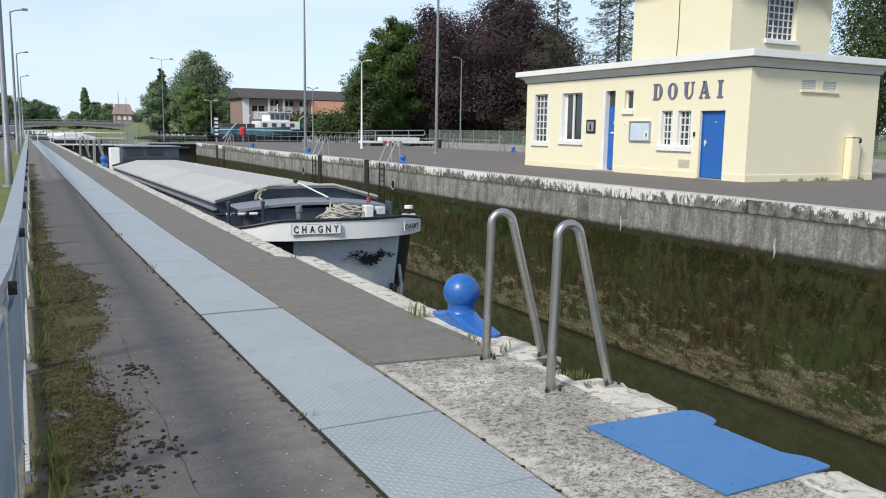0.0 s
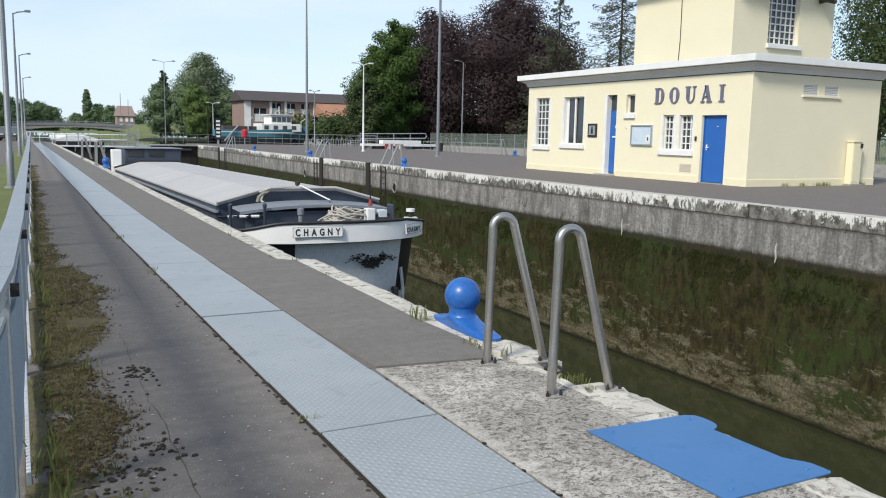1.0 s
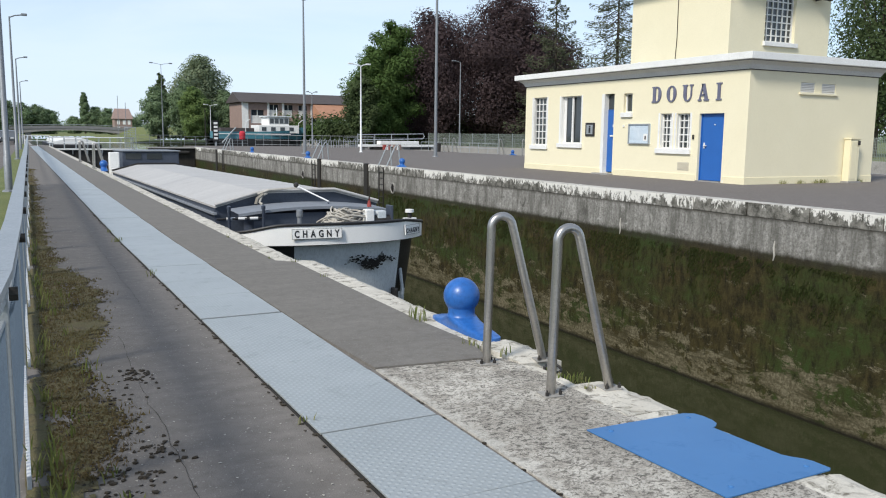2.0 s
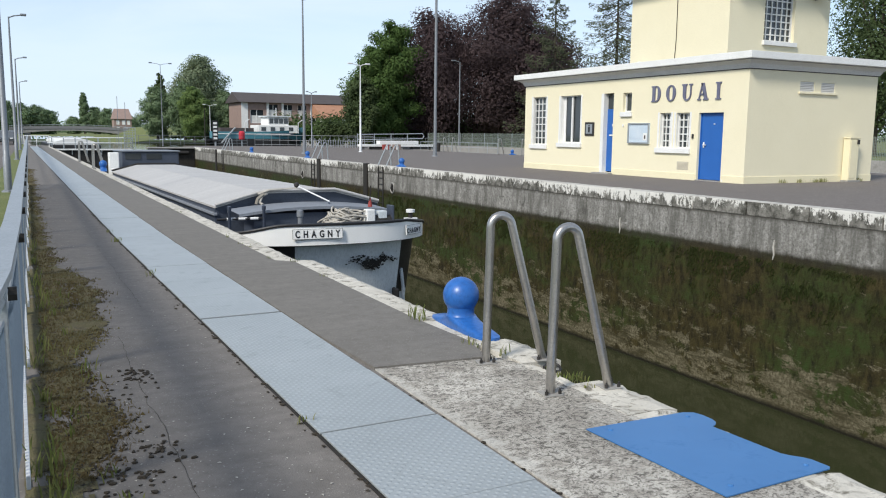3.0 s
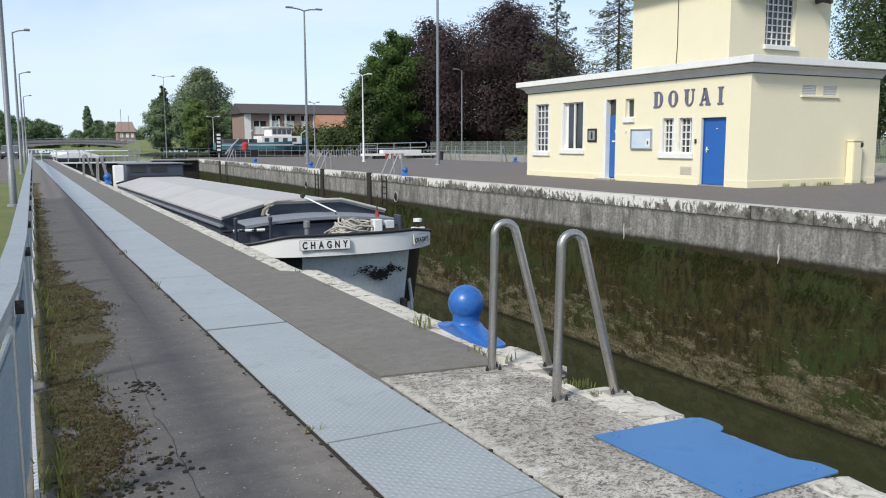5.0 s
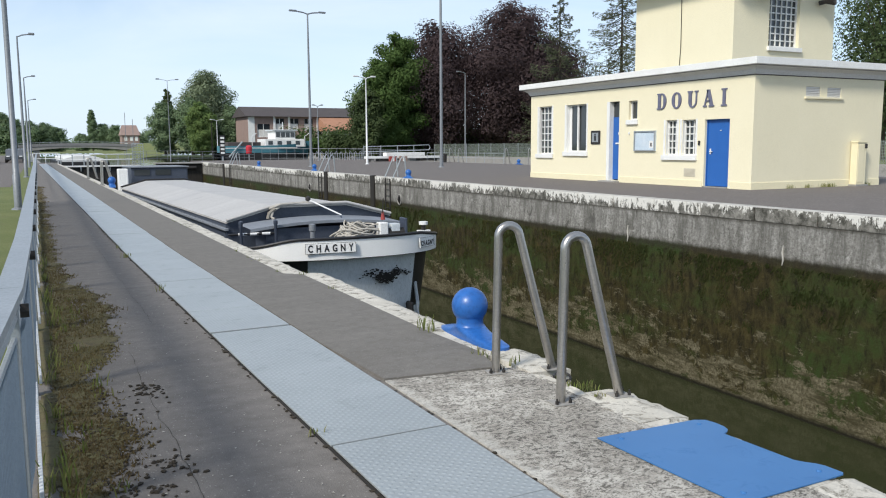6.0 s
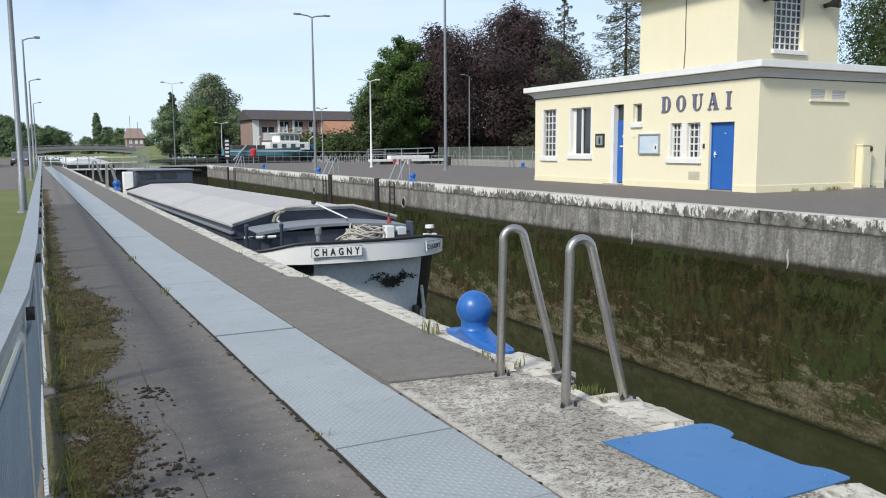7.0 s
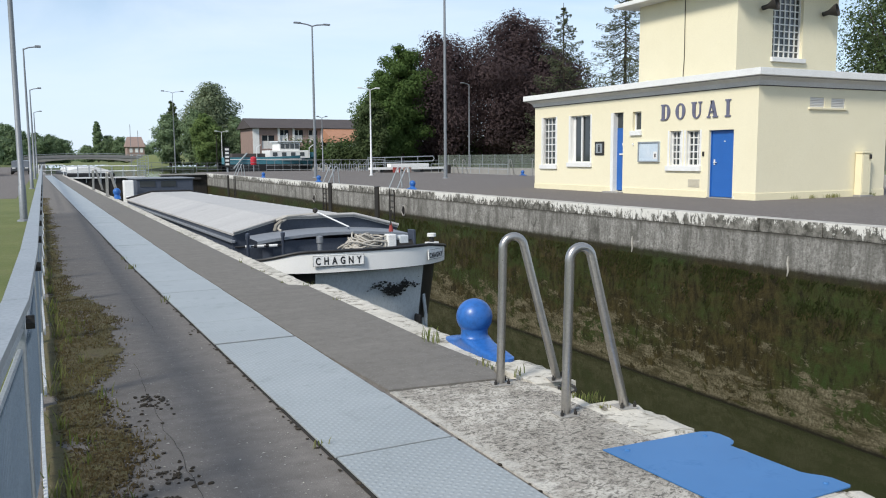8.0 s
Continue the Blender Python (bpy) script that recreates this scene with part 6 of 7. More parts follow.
def far_wall_kit():
    """Ladders, timber fenders, recessed rings and bollards along the far wall."""
    for y in (46.2, 38.9):
        f = thing("timber_fender", "black upright timber fender recessed in the wall", "fender", (FAR, y, 0))
        part("beam", boxes((-0.10, 0.05, -0.24, 0.24, -5.2, 0.02), bevel=0.03), "timber", f)
        part("cap", boxes((-0.11, 0.06, -0.26, 0.26, 0.02, 0.05)), "dark", f)
    f = thing("timber_fender", "black upright timber fender recessed in the wall", "fender", (FAR, 74.0, 0))
    part("beam", boxes((-0.10, 0.05, -0.24, 0.24, -5.2, 0.02), bevel=0.03), "timber", f)
    for y in (47.3, 37.0, 71.5):
        lad = thing("wall_ladder", "dark iron ladder in the far wall with pale tall hoops", "ladder", (FAR, y, 0), group="ladders of the far wall")
        for dy in (-0.28, 0.28):
            part("stringer", boxes((-0.05, 0.02, dy - 0.03, dy + 0.03, -5.0, -0.05)), "dark", lad)
        for k in range(16):
            part("rung", one(tube, [(-0.03, -0.28, -0.3 - 0.3 * k), (-0.03, 0.28, -0.3 - 0.3 * k)], 0.018, 6), "dark", lad)
        for dy in (-0.5, 0.5):
            part("hoop", one(tube, [(0.05, dy, 0), (0.45, dy - 0.05, 0.9), (0.56, dy - 0.06, 1.03), (0.66, dy - 0.05, 0.95), (0.75, dy, 0)], 0.035, 8), "galv", lad, "pale steel grab hoop", smooth=True)
    for y in (49.4, 35.3, 63.0):
        copy_thing(bollard, pose(FAR + 0.32, y, 0.01, 0, 0, 180) @ Matrix.Scale(1.0, 4))
    for y, z in ((49.3, -1.0), (35.6, -1.0)):
        n = thing("mooring_niche", "round dark mooring hook niche with a pale rim", "mooring hook", (FAR, y, z))
        ringpts = [(-0.03, 0.21 * math.cos(a), 0.24 * math.sin(a)) for a in (2 * math.pi * i / 24 for i in range(25))]
        part("rim", one(tube, ringpts, 0.03, 8), "concrete", n, "pale worn rim", smooth=True)
        # the wall is not cut: a flat dark disc gives the hollow its shade
        bm = bmesh.new()
        bm.faces.new([bm.verts.new((-0.012, 0.21 * math.cos(a), 0.24 * math.sin(a))) for a in (2 * math.pi * i / 24 for i in range(24))])
        part("recess", bm, "dark", n, "flat dark disc drawn for the shaded hollow")
        part("hook", one(tube, [(-0.03, 0, 0.2), (-0.10, 0, 0.0), (-0.03, 0, -0.15)], 0.04, 8), "dark", n)
    # drain spouts with white lime runs
    for y, z in ((19.0, -1.05), (13.4, -1.06)):
        s = thing("lime_run", "short white lime drip under a drain hole", "drain", (FAR, y, z))
        part("drip", one(tube, [(-0.012, 0, 0.22), (-0.02, 0.01, 0.05), (-0.02, -0.02, -0.12), (-0.012, 0.015, -0.26)], [0.012, 0.026, 0.024, 0.010], 6), "litter", s, smooth=True)


far_wall_kit()


def build_gates():
    """The closed upper gate with its walkways, and what stands round the lock head."""
    gate = thing("lock_gate", "dark steel upper lock gate with a pale railed walkway", "lock gate", (NEAR, HEAD, 0))
    w = FAR - NEAR
    part("leaf", boxes((0, w / 2 - 0.02, 0, 0.5, -6, -0.35), bevel=0.02), "dark", gate, "dark gate leaf")
    part("leaf", boxes((w / 2 + 0.02, w, 0, 0.5, -6, -0.35), bevel=0.02), "dark", gate, "dark gate leaf")
    for i in range(9):
        x = 0.6 + i * (w - 1.2) / 8
        part("stiffener", boxes((x - 0.09, x + 0.09, -0.14, 0.0, -5.4, -0.4)), "timber", gate)
    part("walkway", boxes((0, w * 0.56, -0.3, 0.9, -0.34, -0.22), bevel=0.01), "white", gate, "pale walkway")
    for i in range(6):
        x = 0.4 + i * 1.3
        part("bracket", one(tube, [(x, -0.26, -0.3), (x, 0.0, -0.75)], 0.05, 6), "white", gate)
    for z in (0.35, 0.85):
        part("rail", one(tube, [(-0.4, -0.25, z), (w * 0.56, -0.25, z)], 0.045, 6), "white_pole", gate, "pale tube rail")
        part("rail", one(tube, [(-0.4, 0.85, z), (w * 0.56, 0.85, z)], 0.045, 6), "white_pole", gate, "pale tube rail")
    for i in range(8):
        x = i * w * 0.56 / 7
        for y in (-0.25, 0.85):
            part("post", one(tube, [(x, y, -0.25), (x, y, 0.87)], 0.025, 6), "galv", gate)
    grid = part("panel", boxes((w * 0.50, w * 0.50 + 0.06, -0.36, -0.30, -0.2, 1.9), (w * 0.585 - 0.06, w * 0.585, -0.36, -0.30, -0.2, 1.9), (w * 0.50 + 0.06, w * 0.585 - 0.06, -0.36, -0.30, 1.84, 1.9)), "galv", gate, "grey grid panel at the gate's middle")
    for i in range(8):
        part("grid_bar", boxes((w * 0.50 + 0.06, w * 0.585 - 0.06, -0.345, -0.315, -0.1 + 0.24 * i, -0.06 + 0.24 * i)), "galv", grid)
    for i in range(3):
        x = w * 0.50 + 0.30 + 0.24 * i
        part("grid_bar", boxes((x, x + 0.03, -0.36, -0.346, -0.2, 1.84)), "galv", grid)
    for i in range(2):
        part("mast", one(tube, [(w * 0.47 + i * 0.7, 0.8, -0.2), (w * 0.47 + i * 0.7, 0.8, 4.9 - i * 0.6)], 0.025, 6), "pole", gate, "thin grey signal mast")
    # second bridge of the gate, and the island's machinery
    block = thing("gate_machinery", "low dark gate machinery under a grey deck", "machinery", (12.6, HEAD - 2.5, 0))
    part("deck", boxes((-1.2, 3.2, 0, 2.0, -0.12, 0.0), bevel=0.02), "concrete", block, "grey concrete deck")
    part("wall", boxes((-1.0, 3.2, 0.3, 1.8, -5.5, -0.13)), "timber", block)
    part("ram", one(tube, [(-0.6, 0.1, -0.5), (2.6, 0.1, -0.5)], 0.16, 10), "dark", block, "dark ram")
    # railings round the head
    rail_run("gate_rail", "white tube railing at the end of the towpath", (0.8, 85.8, 0), (2.9, 85.8, 0), 1.0, 2, (0.5, 1.0), "white", 0.035)
    rail_run("gate_rail", "pale mesh-topped railing on the lock head", (16.2, 91.5, 0), (23.0, 91.5, 0), 1.0, 6, (0.3, 0.65, 1.0), "pole", 0.02)
    rail_run("gate_rail", "pale railing on the lock head", (9.6, 93.2, 0), (16.2, 93.6, 0), 1.1, 6, (0.3, 0.7, 1.1), "pole", 0.02)
    rail_run("island_rail", "grey tube railing along the island end", (24.0, 92.0, 0), (35.0, 84.0, 0), 1.25, 14, (0.2, 0.7, 1.25), "pole", 0.022)
    for k in range(13):
        x, y = 27.6 + 0.48 * k, 85.5 - 0.2 * k
        s = thing("cycle_stand", "bent grey steel stand", "stand", (x, y, 0), group="stands on the island")
        part("bar", one(tube, [(0, 0, 0), (0.02, 0, 0.75), (0.15, 0, 0.95), (0.3, 0, 0.75), (0.32, 0, 0)], 0.03, 6), "galv", s)
    # white gate arm of the second lock, with its railing
    arm = thing("white_walkway", "white painted gate walkway of the second lock", "walkway", (29.8, 75, 0))
    part("deck", boxes((0, 8.2, -0.5, 0.6, 0.28, 0.50), bevel=0.02), "white", arm)
    part("beam", boxes((2.0, 6.2, -0.45, 0.5, 0.52, 0.86), bevel=0.03), "white", arm)
    for z in (1.05, 1.55):
        part("rail", one(tube, [(0, 0.5, z - 0.1), (5.2, 0.5, z), (7.1, 0.5, z + 0.05)], 0.045, 6), "galv", arm)
    part("rail_end", one(tube, [(7.1, 0.5, 1.60), (7.25, 0.5, 1.35), (7.1, 0.5, 1.1)], 0.045, 6), "galv", arm)
    for x in (0, 1.8, 3.6, 5.4):
        part("post", one(tube, [(x, 0.5, 0.3), (x, 0.5, 1.55)], 0.035, 6), "galv", arm)
    for x in (0.4, 4.2, 7.6):
        part("leg", boxes((x, x + 0.3, -0.4, 0.4, -0.02, 0.30)), "concrete", arm)
    for x in (1.2, 5.6):
        part("wheel_box", boxes((x, x + 1.8, -0.42, 0.42, 0.02, 0.27), bevel=0.02), "dark", arm, "dark drive box")
    # second lock's edge: hoops, bollard, bins
    for x, y in ((34.6, 66.5), (35.0, 65.5), (34.4, 56.5), (34.6, 53.4)):
        copy_thing(hoop, pose(x, y, 0.0) @ Matrix.Scale(1.25, 4))
    copy_thing(bollard, pose(35.0, 55.4, 0.0))
    rail_run("edge_rail", "grey railing beside the second lock", (35.0, 72, 0), (35.2, 58, 0), 0.85, 9, (0.45, 0.85), "galv", 0.022)
    binn = thing("litter_bin", "small black litter bin", "bin", (34.2, 66.8, 0))
    part("body", one(lathe, [(0.22, 0), (0.25, 0.7), (0.27, 0.72), (0.2, 0.78), (0, 0.8)], (0, 0, 0), 14), "dark", binn, smooth=True)
    for x, c in ((31.9, "red"), (33.0, "brick")):
        k = thing("barrier_block", "faded red and white barrier block", "barrier", (x, 74.0, 0))
        part("block", boxes((0, 0.8, 0, 0.3, 0, 0.5), bevel=0.03), c, k)
        part("band", boxes((0.3, 0.5, -0.005, 0.305, 0.01, 0.49)), "white", k)
    # mesh fence on the far bank
    fence = thing("mesh_fence", "green wire mesh fence along the park", "fence", (49.2, 0, 0))
    for i in range(24):
        y = 30 + i * 3.0
        part("post", one(tube, [(0, y, -0.05), (0, y, 1.75)], 0.035, 6), "galv", fence)
    for i in range(23):
        y = 30 + i * 3.0
        bm = bmesh.new()
        for k in range(26):
            yy = y + k * 0.115
            box(bm, -0.006, 0.006, yy, yy + 0.030, 0.05, 1.72)
        for k in range(9):
            box(bm, -0.006, 0.006, y, y + 3.0, 0.1 + k * 0.19, 0.125 + k * 0.19)
        part("mesh_panel", bm, "fence_green", fence, "green wire mesh panel")["kind"] = "stuff"
    rail_run("park_rail", "grey railing before the park trees", (36, 96, -0.05), (60, 92, -0.05), 1.1, 16, (0.15, 0.6, 1.1), "pole", 0.02)
    # depth gauge board and red box
    g = thing("signal_board", "black and white upright gauge board on the lock head", "sign", (19.2, 90, 0))
    part("post", boxes((-0.08, 0.08, 0.03, 0.12, 0, 2.75)), "galv", g)
    part("board", boxes((-0.30, 0.30, -0.04, 0.03, 0.5, 2.75), bevel=0.01), "ink", g)
    for k in range(5):
        part("mark", boxes((-0.2, 0.2, -0.05, -0.041, 0.75 + 0.40 * k, 0.97 + 0.40 * k)), "white", g, "white square mark")
    r = thing("lifebuoy_box", "red lifebuoy housing on a post", "lifebuoy box", (22.55, 92, 0))
    part("post", boxes((-0.05, 0.05, 0, 0.1, 0, 0.8)), "galv", r)
    part("housing", one(lathe, [(0.30, 0), (0.34, 0.1), (0.34, 0.75), (0.2, 0.9), (0, 0.93)], (0, 0.05, 0.75), 16), "red_box", r, smooth=True)


build_gates()


def build_moored_ship():
    s = thing("motor_vessel", "moored teal cargo vessel with a white wheelhouse", "ship", (0, 108, UPPER))
    bm = bmesh.new()
    rows = []
    for z, grow in ((-0.3, 0.0), (0.9, 0.1), (1.55, 0.3), (2.35, 0.5)):
        bow = 35.2 + grow
        pts = [(23.4, 0.0), (26, 0.0), (30, 0.0), (33, 0.5), (bow - 0.5, 1.6), (bow, 2.6), (bow - 0.5, 3.6), (33, 4.7), (30, 5.2), (26, 5.2), (23.4, 5.2), (23.4, 0.0)]
        rows.append([(x, y, z + (0.35 * max(0, (x - 29) / 6) if z > 0.5 else 0)) for x, y in pts])
    ribbon(bm, rows)
    bmesh.ops.recalc_face_normals(bm, faces=bm.faces)
    part("hull", bm, "teal", s, "teal upper hull", smooth=True)
    bm = bmesh.new()
    ribbon(bm, [[(x, y - 0.03 if y < 2 else y + 0.03, z) for x, y, z in rows[0]], [(x, y - 0.03 if y < 2 else y + 0.03, 1.45) for x, y, z in rows[1]]])
    part("boot_top", bm, "hull_black", s, "black lower hull")
    part("rail", boxes((23.4, 33, -0.04, 0.02, 2.02, 2.12)), "white", s, "white rubbing strip")
    part("deck", boxes((23.5, 33.5, 0.05, 5.1, 2.0, 2.2)), "navy", s)
    part("hatch", boxes((23.8, 28.2, 0.5, 4.7, 2.2, 2.85), bevel=0.06), "slate", s, "long dark hatch")
    house = part("wheelhouse", boxes((30.2, 33.0, 0.7, 4.4, 2.2, 4.35), bevel=0.05), "white", s, "white wheelhouse")
    part("roof", boxes((29.9, 33.3, 0.5, 4.6, 4.35, 4.50), bevel=0.03), "hull_grey", house)
    for k in range(4):
        part("window", boxes((30.35 + k * 0.66, 30.88 + k * 0.66, 0.66, 0.70, 3.5, 4.15)), "glass", house, "dark wheelhouse window")
    cabin = part("cabin", boxes((28.8, 34.2, 0.5, 4.7, 2.2, 3.25), bevel=0.05), "white", s, "white deck cabin")
    for k in range(4):
        part("window", boxes((29.2 + k * 1.25, 29.8 + k * 1.25, 0.46, 0.5, 2.5, 3.0)), "glass", cabin)
    part("mast", one(tube, [(31.8, 2.5, 4.5), (31.8, 2.5, 5.6)], 0.05, 6), "white_pole", s)
    part("bulwark", boxes((32.6, 35.2, 1.4, 1.5, 2.3, 3.0)), "teal", s)
    for x in (27.0, 34.2):
        part("davit", one(tube, [(x, 0.3, 2.2), (x, 0.3, 3.6), (x + 0.6, 0.3, 4.0)], 0.05, 6), "white_pole", s)
    plank = part("gangway", one(tube, [(23.8, -0.2, 0.9), (25.6, -0.2, 2.9)], 0.10, 6), "galv", s, "grey gangway rail")
    return s


build_moored_ship()


def build_waiting_barge():
    w = thing("waiting_barge", "low barge under pale covers waiting above the gate", "barge", (3.4, 97, UPPER))
    part("hull", boxes((0, 5.0, 0, 34, -0.5, 0.75), bevel=0.12), "hull_black", w, "black hull")
    bm = bmesh.new()
    ribbon(bm, [[(0.5, y, 0.7), (0.5, y, 1.05), (1.6, y, 1.35), (3.4, y, 1.35), (4.5, y, 1.05), (4.5, y, 0.7)] for y in (1.5, 10, 20, 30)])
    ends = [[(0.5, y, 0.7), (0.5, y, 1.05), (1.6, y, 1.35), (3.4, y, 1.35), (4.5, y, 1.05), (4.5, y, 0.7)] for y in (1.5, 30)]
    for e in ends:
        bm.faces.new([bm.verts.new(p) for p in e])
    bmesh.ops.recalc_face_normals(bm, faces=bm.faces)
    part("cover", bm, "white", w, "pale hold cover")
    part("bow_rail", one(tube, [(0.3, 0.4, 0.75), (0.3, 0.4, 1.5), (4.7, 0.4, 1.5), (4.7, 0.4, 0.75)], 0.04, 6), "white_pole", w)


build_waiting_barge()


def build_far_buildings():
    # brick building with a slate roof and an orange wing
    sch = thing("brick_building", "long brick building with dark roof and orange-tiled wing", "building", (36.8, 150, 0))
    front = lambda u, v, w: (u, w, v)
    wins = [(5.0 + i * 2.75, 6.7 + i * 2.75, 4.4, 6.6) for i in range(4)] + [(1.6, 4.0, 3.2, 5.6)]
    part("wall", one(pierced, front, 0, 16.5, 0, 7.0, wins, 0.4), "brick", sch, "brick front wall")
    part("wall", boxes((0.0, 16.5, 9.4, 9.8, 0, 7.0), (0, 0.4, 0.4, 9.4, 0, 7.0), (16.1, 16.5, 0.4, 9.4, 0, 7.0)), "brick", sch)
    part("gable_panel", boxes((-0.05, 1.15, -0.06, 0.0, 0, 6.9)), "white", sch, "white gable panel")
    for x in (4.6, 7.4, 12.9):
        part("pier", boxes((x, x + 0.4, -0.12, 0.0, 0, 7.0)), "white", sch, "white pier between windows")
    for u0, u1, v0, v1 in wins:
        win = part("window", boxes((u0, u1, 0.22, 0.26, v0, v1)), "glass", sch, "dark window band")
        part("infill", boxes((u0 + 0.1, u1 - 0.1, 0.16, 0.215, v0 + 0.1, v0 + (v1 - v0) * 0.58)), "soffit", win, "beige infill panel")
        part("frame", boxes((u0, u0 + 0.1, 0.12, 0.22, v0, v1), ((u0 + u1) / 2 - 0.05, (u0 + u1) / 2 + 0.05, 0.12, 0.22, v0, v1), (u0 + 0.1, u1 - 0.1, 0.12, 0.22, v0, v0 + 0.1)), "white", win)
    bm = bmesh.new()
    o = [(-0.6, -0.8, 6.95), (22.0, -0.8, 6.95), (22.0, 4.9, 8.9), (-0.6, 4.9, 8.9), (22.0, 10.6, 6.95), (-0.6, 10.6, 6.95)]
    v = [bm.verts.new(p) for p in o]
    bm.faces.new(v[0:4])
    bm.faces.new((v[3], v[2], v[4], v[5]))
    bm.faces.new((v[0], v[3], v[5]))
    bm.faces.new((v[1], v[4], v[2]))
    bm.faces.new((v[0], v[5], v[4], v[1]))
    bmesh.ops.recalc_face_normals(bm, faces=bm.faces)
    part("roof", bm, "slate", sch, "dark slate roof")
    wing = part("wing", boxes((13.6, 24.0, -6.0, -0.2, 0, 4.2)), "white", sch, "pale low wing")
    bm = bmesh.new()
    o = [(13.2, -6.6, 4.2), (24.4, -6.6, 4.2), (24.4, -0.2, 7.0), (13.2, -0.2, 7.0)]
    v = [bm.verts.new(p) for p in o] + [bm.verts.new((24.4, -0.2, 4.2)), bm.verts.new((13.2, -0.2, 4.2))]
    bm.faces.new(v[0:4])
    bm.faces.new((v[0], v[3], v[5]))
    bm.faces.new((v[1], v[4], v[2]))
    bm.faces.new((v[0], v[5], v[4], v[1]))
    bmesh.ops.recalc_face_normals(bm, faces=bm.faces)
    part("wing_roof", bm, "tile_orange", wing, "orange tiled lean-to roof")
    for i in range(4):
        part("window", boxes((15.0 + i * 2.2, 16.4 + i * 2.2, -6.04, -6.0, 2.4, 3.8)), "glass", wing)
    # small house by the bridge
    h = thing("brick_house", "small brick house with a tiled roof beyond the bridge", "house", (30.3, 300, 3.0))
    part("wall", boxes((0, 5.6, 0, 7, -3.2, 2.6)), "brick", h)
    bm = bmesh.new()
    o = [(-0.4, -0.5, 2.5), (6.0, -0.5, 2.5), (5.2, 3.5, 6.0), (0.4, 3.5, 6.0), (6.0, 7.5, 2.5), (-0.4, 7.5, 2.5)]
    v = [bm.verts.new(p) for p in o]
    for f in ((0, 1, 2, 3), (3, 2, 4, 5), (0, 3, 5), (1, 4, 2), (0, 5, 4, 1)):
        bm.faces.new([v[i] for i in f])
    bmesh.ops.recalc_face_normals(bm, faces=bm.faces)
    part("roof", bm, "brick", h, "brown tiled roof")
    for x, z in ((0.8, 0.6), (2.6, 0.6), (4.2, 0.6), (0.8, -1.6), (3.4, -1.6)):
        part("window", boxes((x, x + 0.9, -0.05, 0.0, z, z + 1.4)), "white", h, "pale window")
    # low arched bridge
    b = thing("road_bridge", "low arched concrete road bridge over the canal", "bridge", (2.0, 228, 0))
    bm = bmesh.new()
    n, L = 24, 26.0
    pts = []
    for i in range(n + 1):
        x = -3 + (L + 3) * i / n
        pts.append((x, 2.05 - 0.0022 * (x - 11) ** 2, (1.45 - 0.0060 * (x - 11) ** 2)))
    rows = [[(x, y, zt) for x, zt, zb in pts] for y in (0, 7)] + [[(x, y, zb) for x, zt, zb in pts] for y in (7, 0)]
    ribbon(bm, rows + [rows[0]])
    bmesh.ops.recalc_face_normals(bm, faces=bm.faces)
    part("deck", bm, "concrete", b, "arched concrete deck")
    bm = bmesh.new()
    tube(bm, [(x, 0.2, zt + 0.85) for x, zt, zb in pts], 0.06, 6)
    part("parapet_rail", bm, "galv", b)
    for x, zt, zb in pts[::2]:
        part("post", boxes((x - 0.04, x + 0.04, 0.15, 0.25, zt - 0.02, zt + 0.85)), "galv", b)
    bm = bmesh.new()
    ribbon(bm, [[(x, -0.12, zt - 0.15) for x, zt, zb in pts], [(x, -0.12, zt + 0.55) for x, zt, zb in pts], [(x, 0.10, zt + 0.55) for x, zt, zb in pts], [(x, 0.10, zt - 0.15) for x, zt, zb in pts]])
    part("parapet", bm, "roofing", b, "dark grey solid parapet")
    for x in (1.0, 23.5):
        part("pier", boxes((x - 0.7, x + 0.7, 0.3, 6.7, -1.6, 1.6)), "concrete", b, "concrete pier")
    # embankments that carry the road
    bm = bmesh.new()
    rnd = random.Random(9)
    nx, ny = 22, 10
    vs = {}
    for i in range(nx + 1):
        for j in range(ny + 1):
            x, y = 24 + 40 * i / nx, 200 + 60 * j / ny
            z = -0.05 + 2.6 * math.sin(math.pi * j / ny) ** 0.7 * min(1, i / 3 + 0.3) + (0.15 * noise.noise((x * 0.3, y * 0.3, 0)) if 0 < j < ny else 0)
            vs[i, j] = bm.verts.new((x, y, z))
    for i in range(nx):
        for j in range(ny):
            bm.faces.new((vs[i, j], vs[i + 1, j], vs[i + 1, j + 1], vs[i, j + 1]))
    structure(part("embankment", bm, "grass", smooth=True), "grassy road embankment beside the bridge", "embankment")
    bm = bmesh.new()
    vs = {}
    for i in range(13):
        for j in range(9):
            x, y = 8.5 + 39 * i / 12, 170 + 56 * j / 8
            t = max(0.0, (x - 14 + (j - 4) * 0.8) / 26)
            vs[i, j] = bm.verts.new((x, y, -1.0 + 2.2 * min(1, t * 1.5) + 0.2 * noise.noise((x * 0.2, y * 0.2, 0))))
    for i in range(12):
        for j in range(8):
            bm.faces.new((vs[i, j], vs[i + 1, j], vs[i + 1, j + 1], vs[i, j + 1]))
    structure(part("canal_bank", bm, "grass", smooth=True), "sloping green canal bank", "bank")


build_far_buildings()


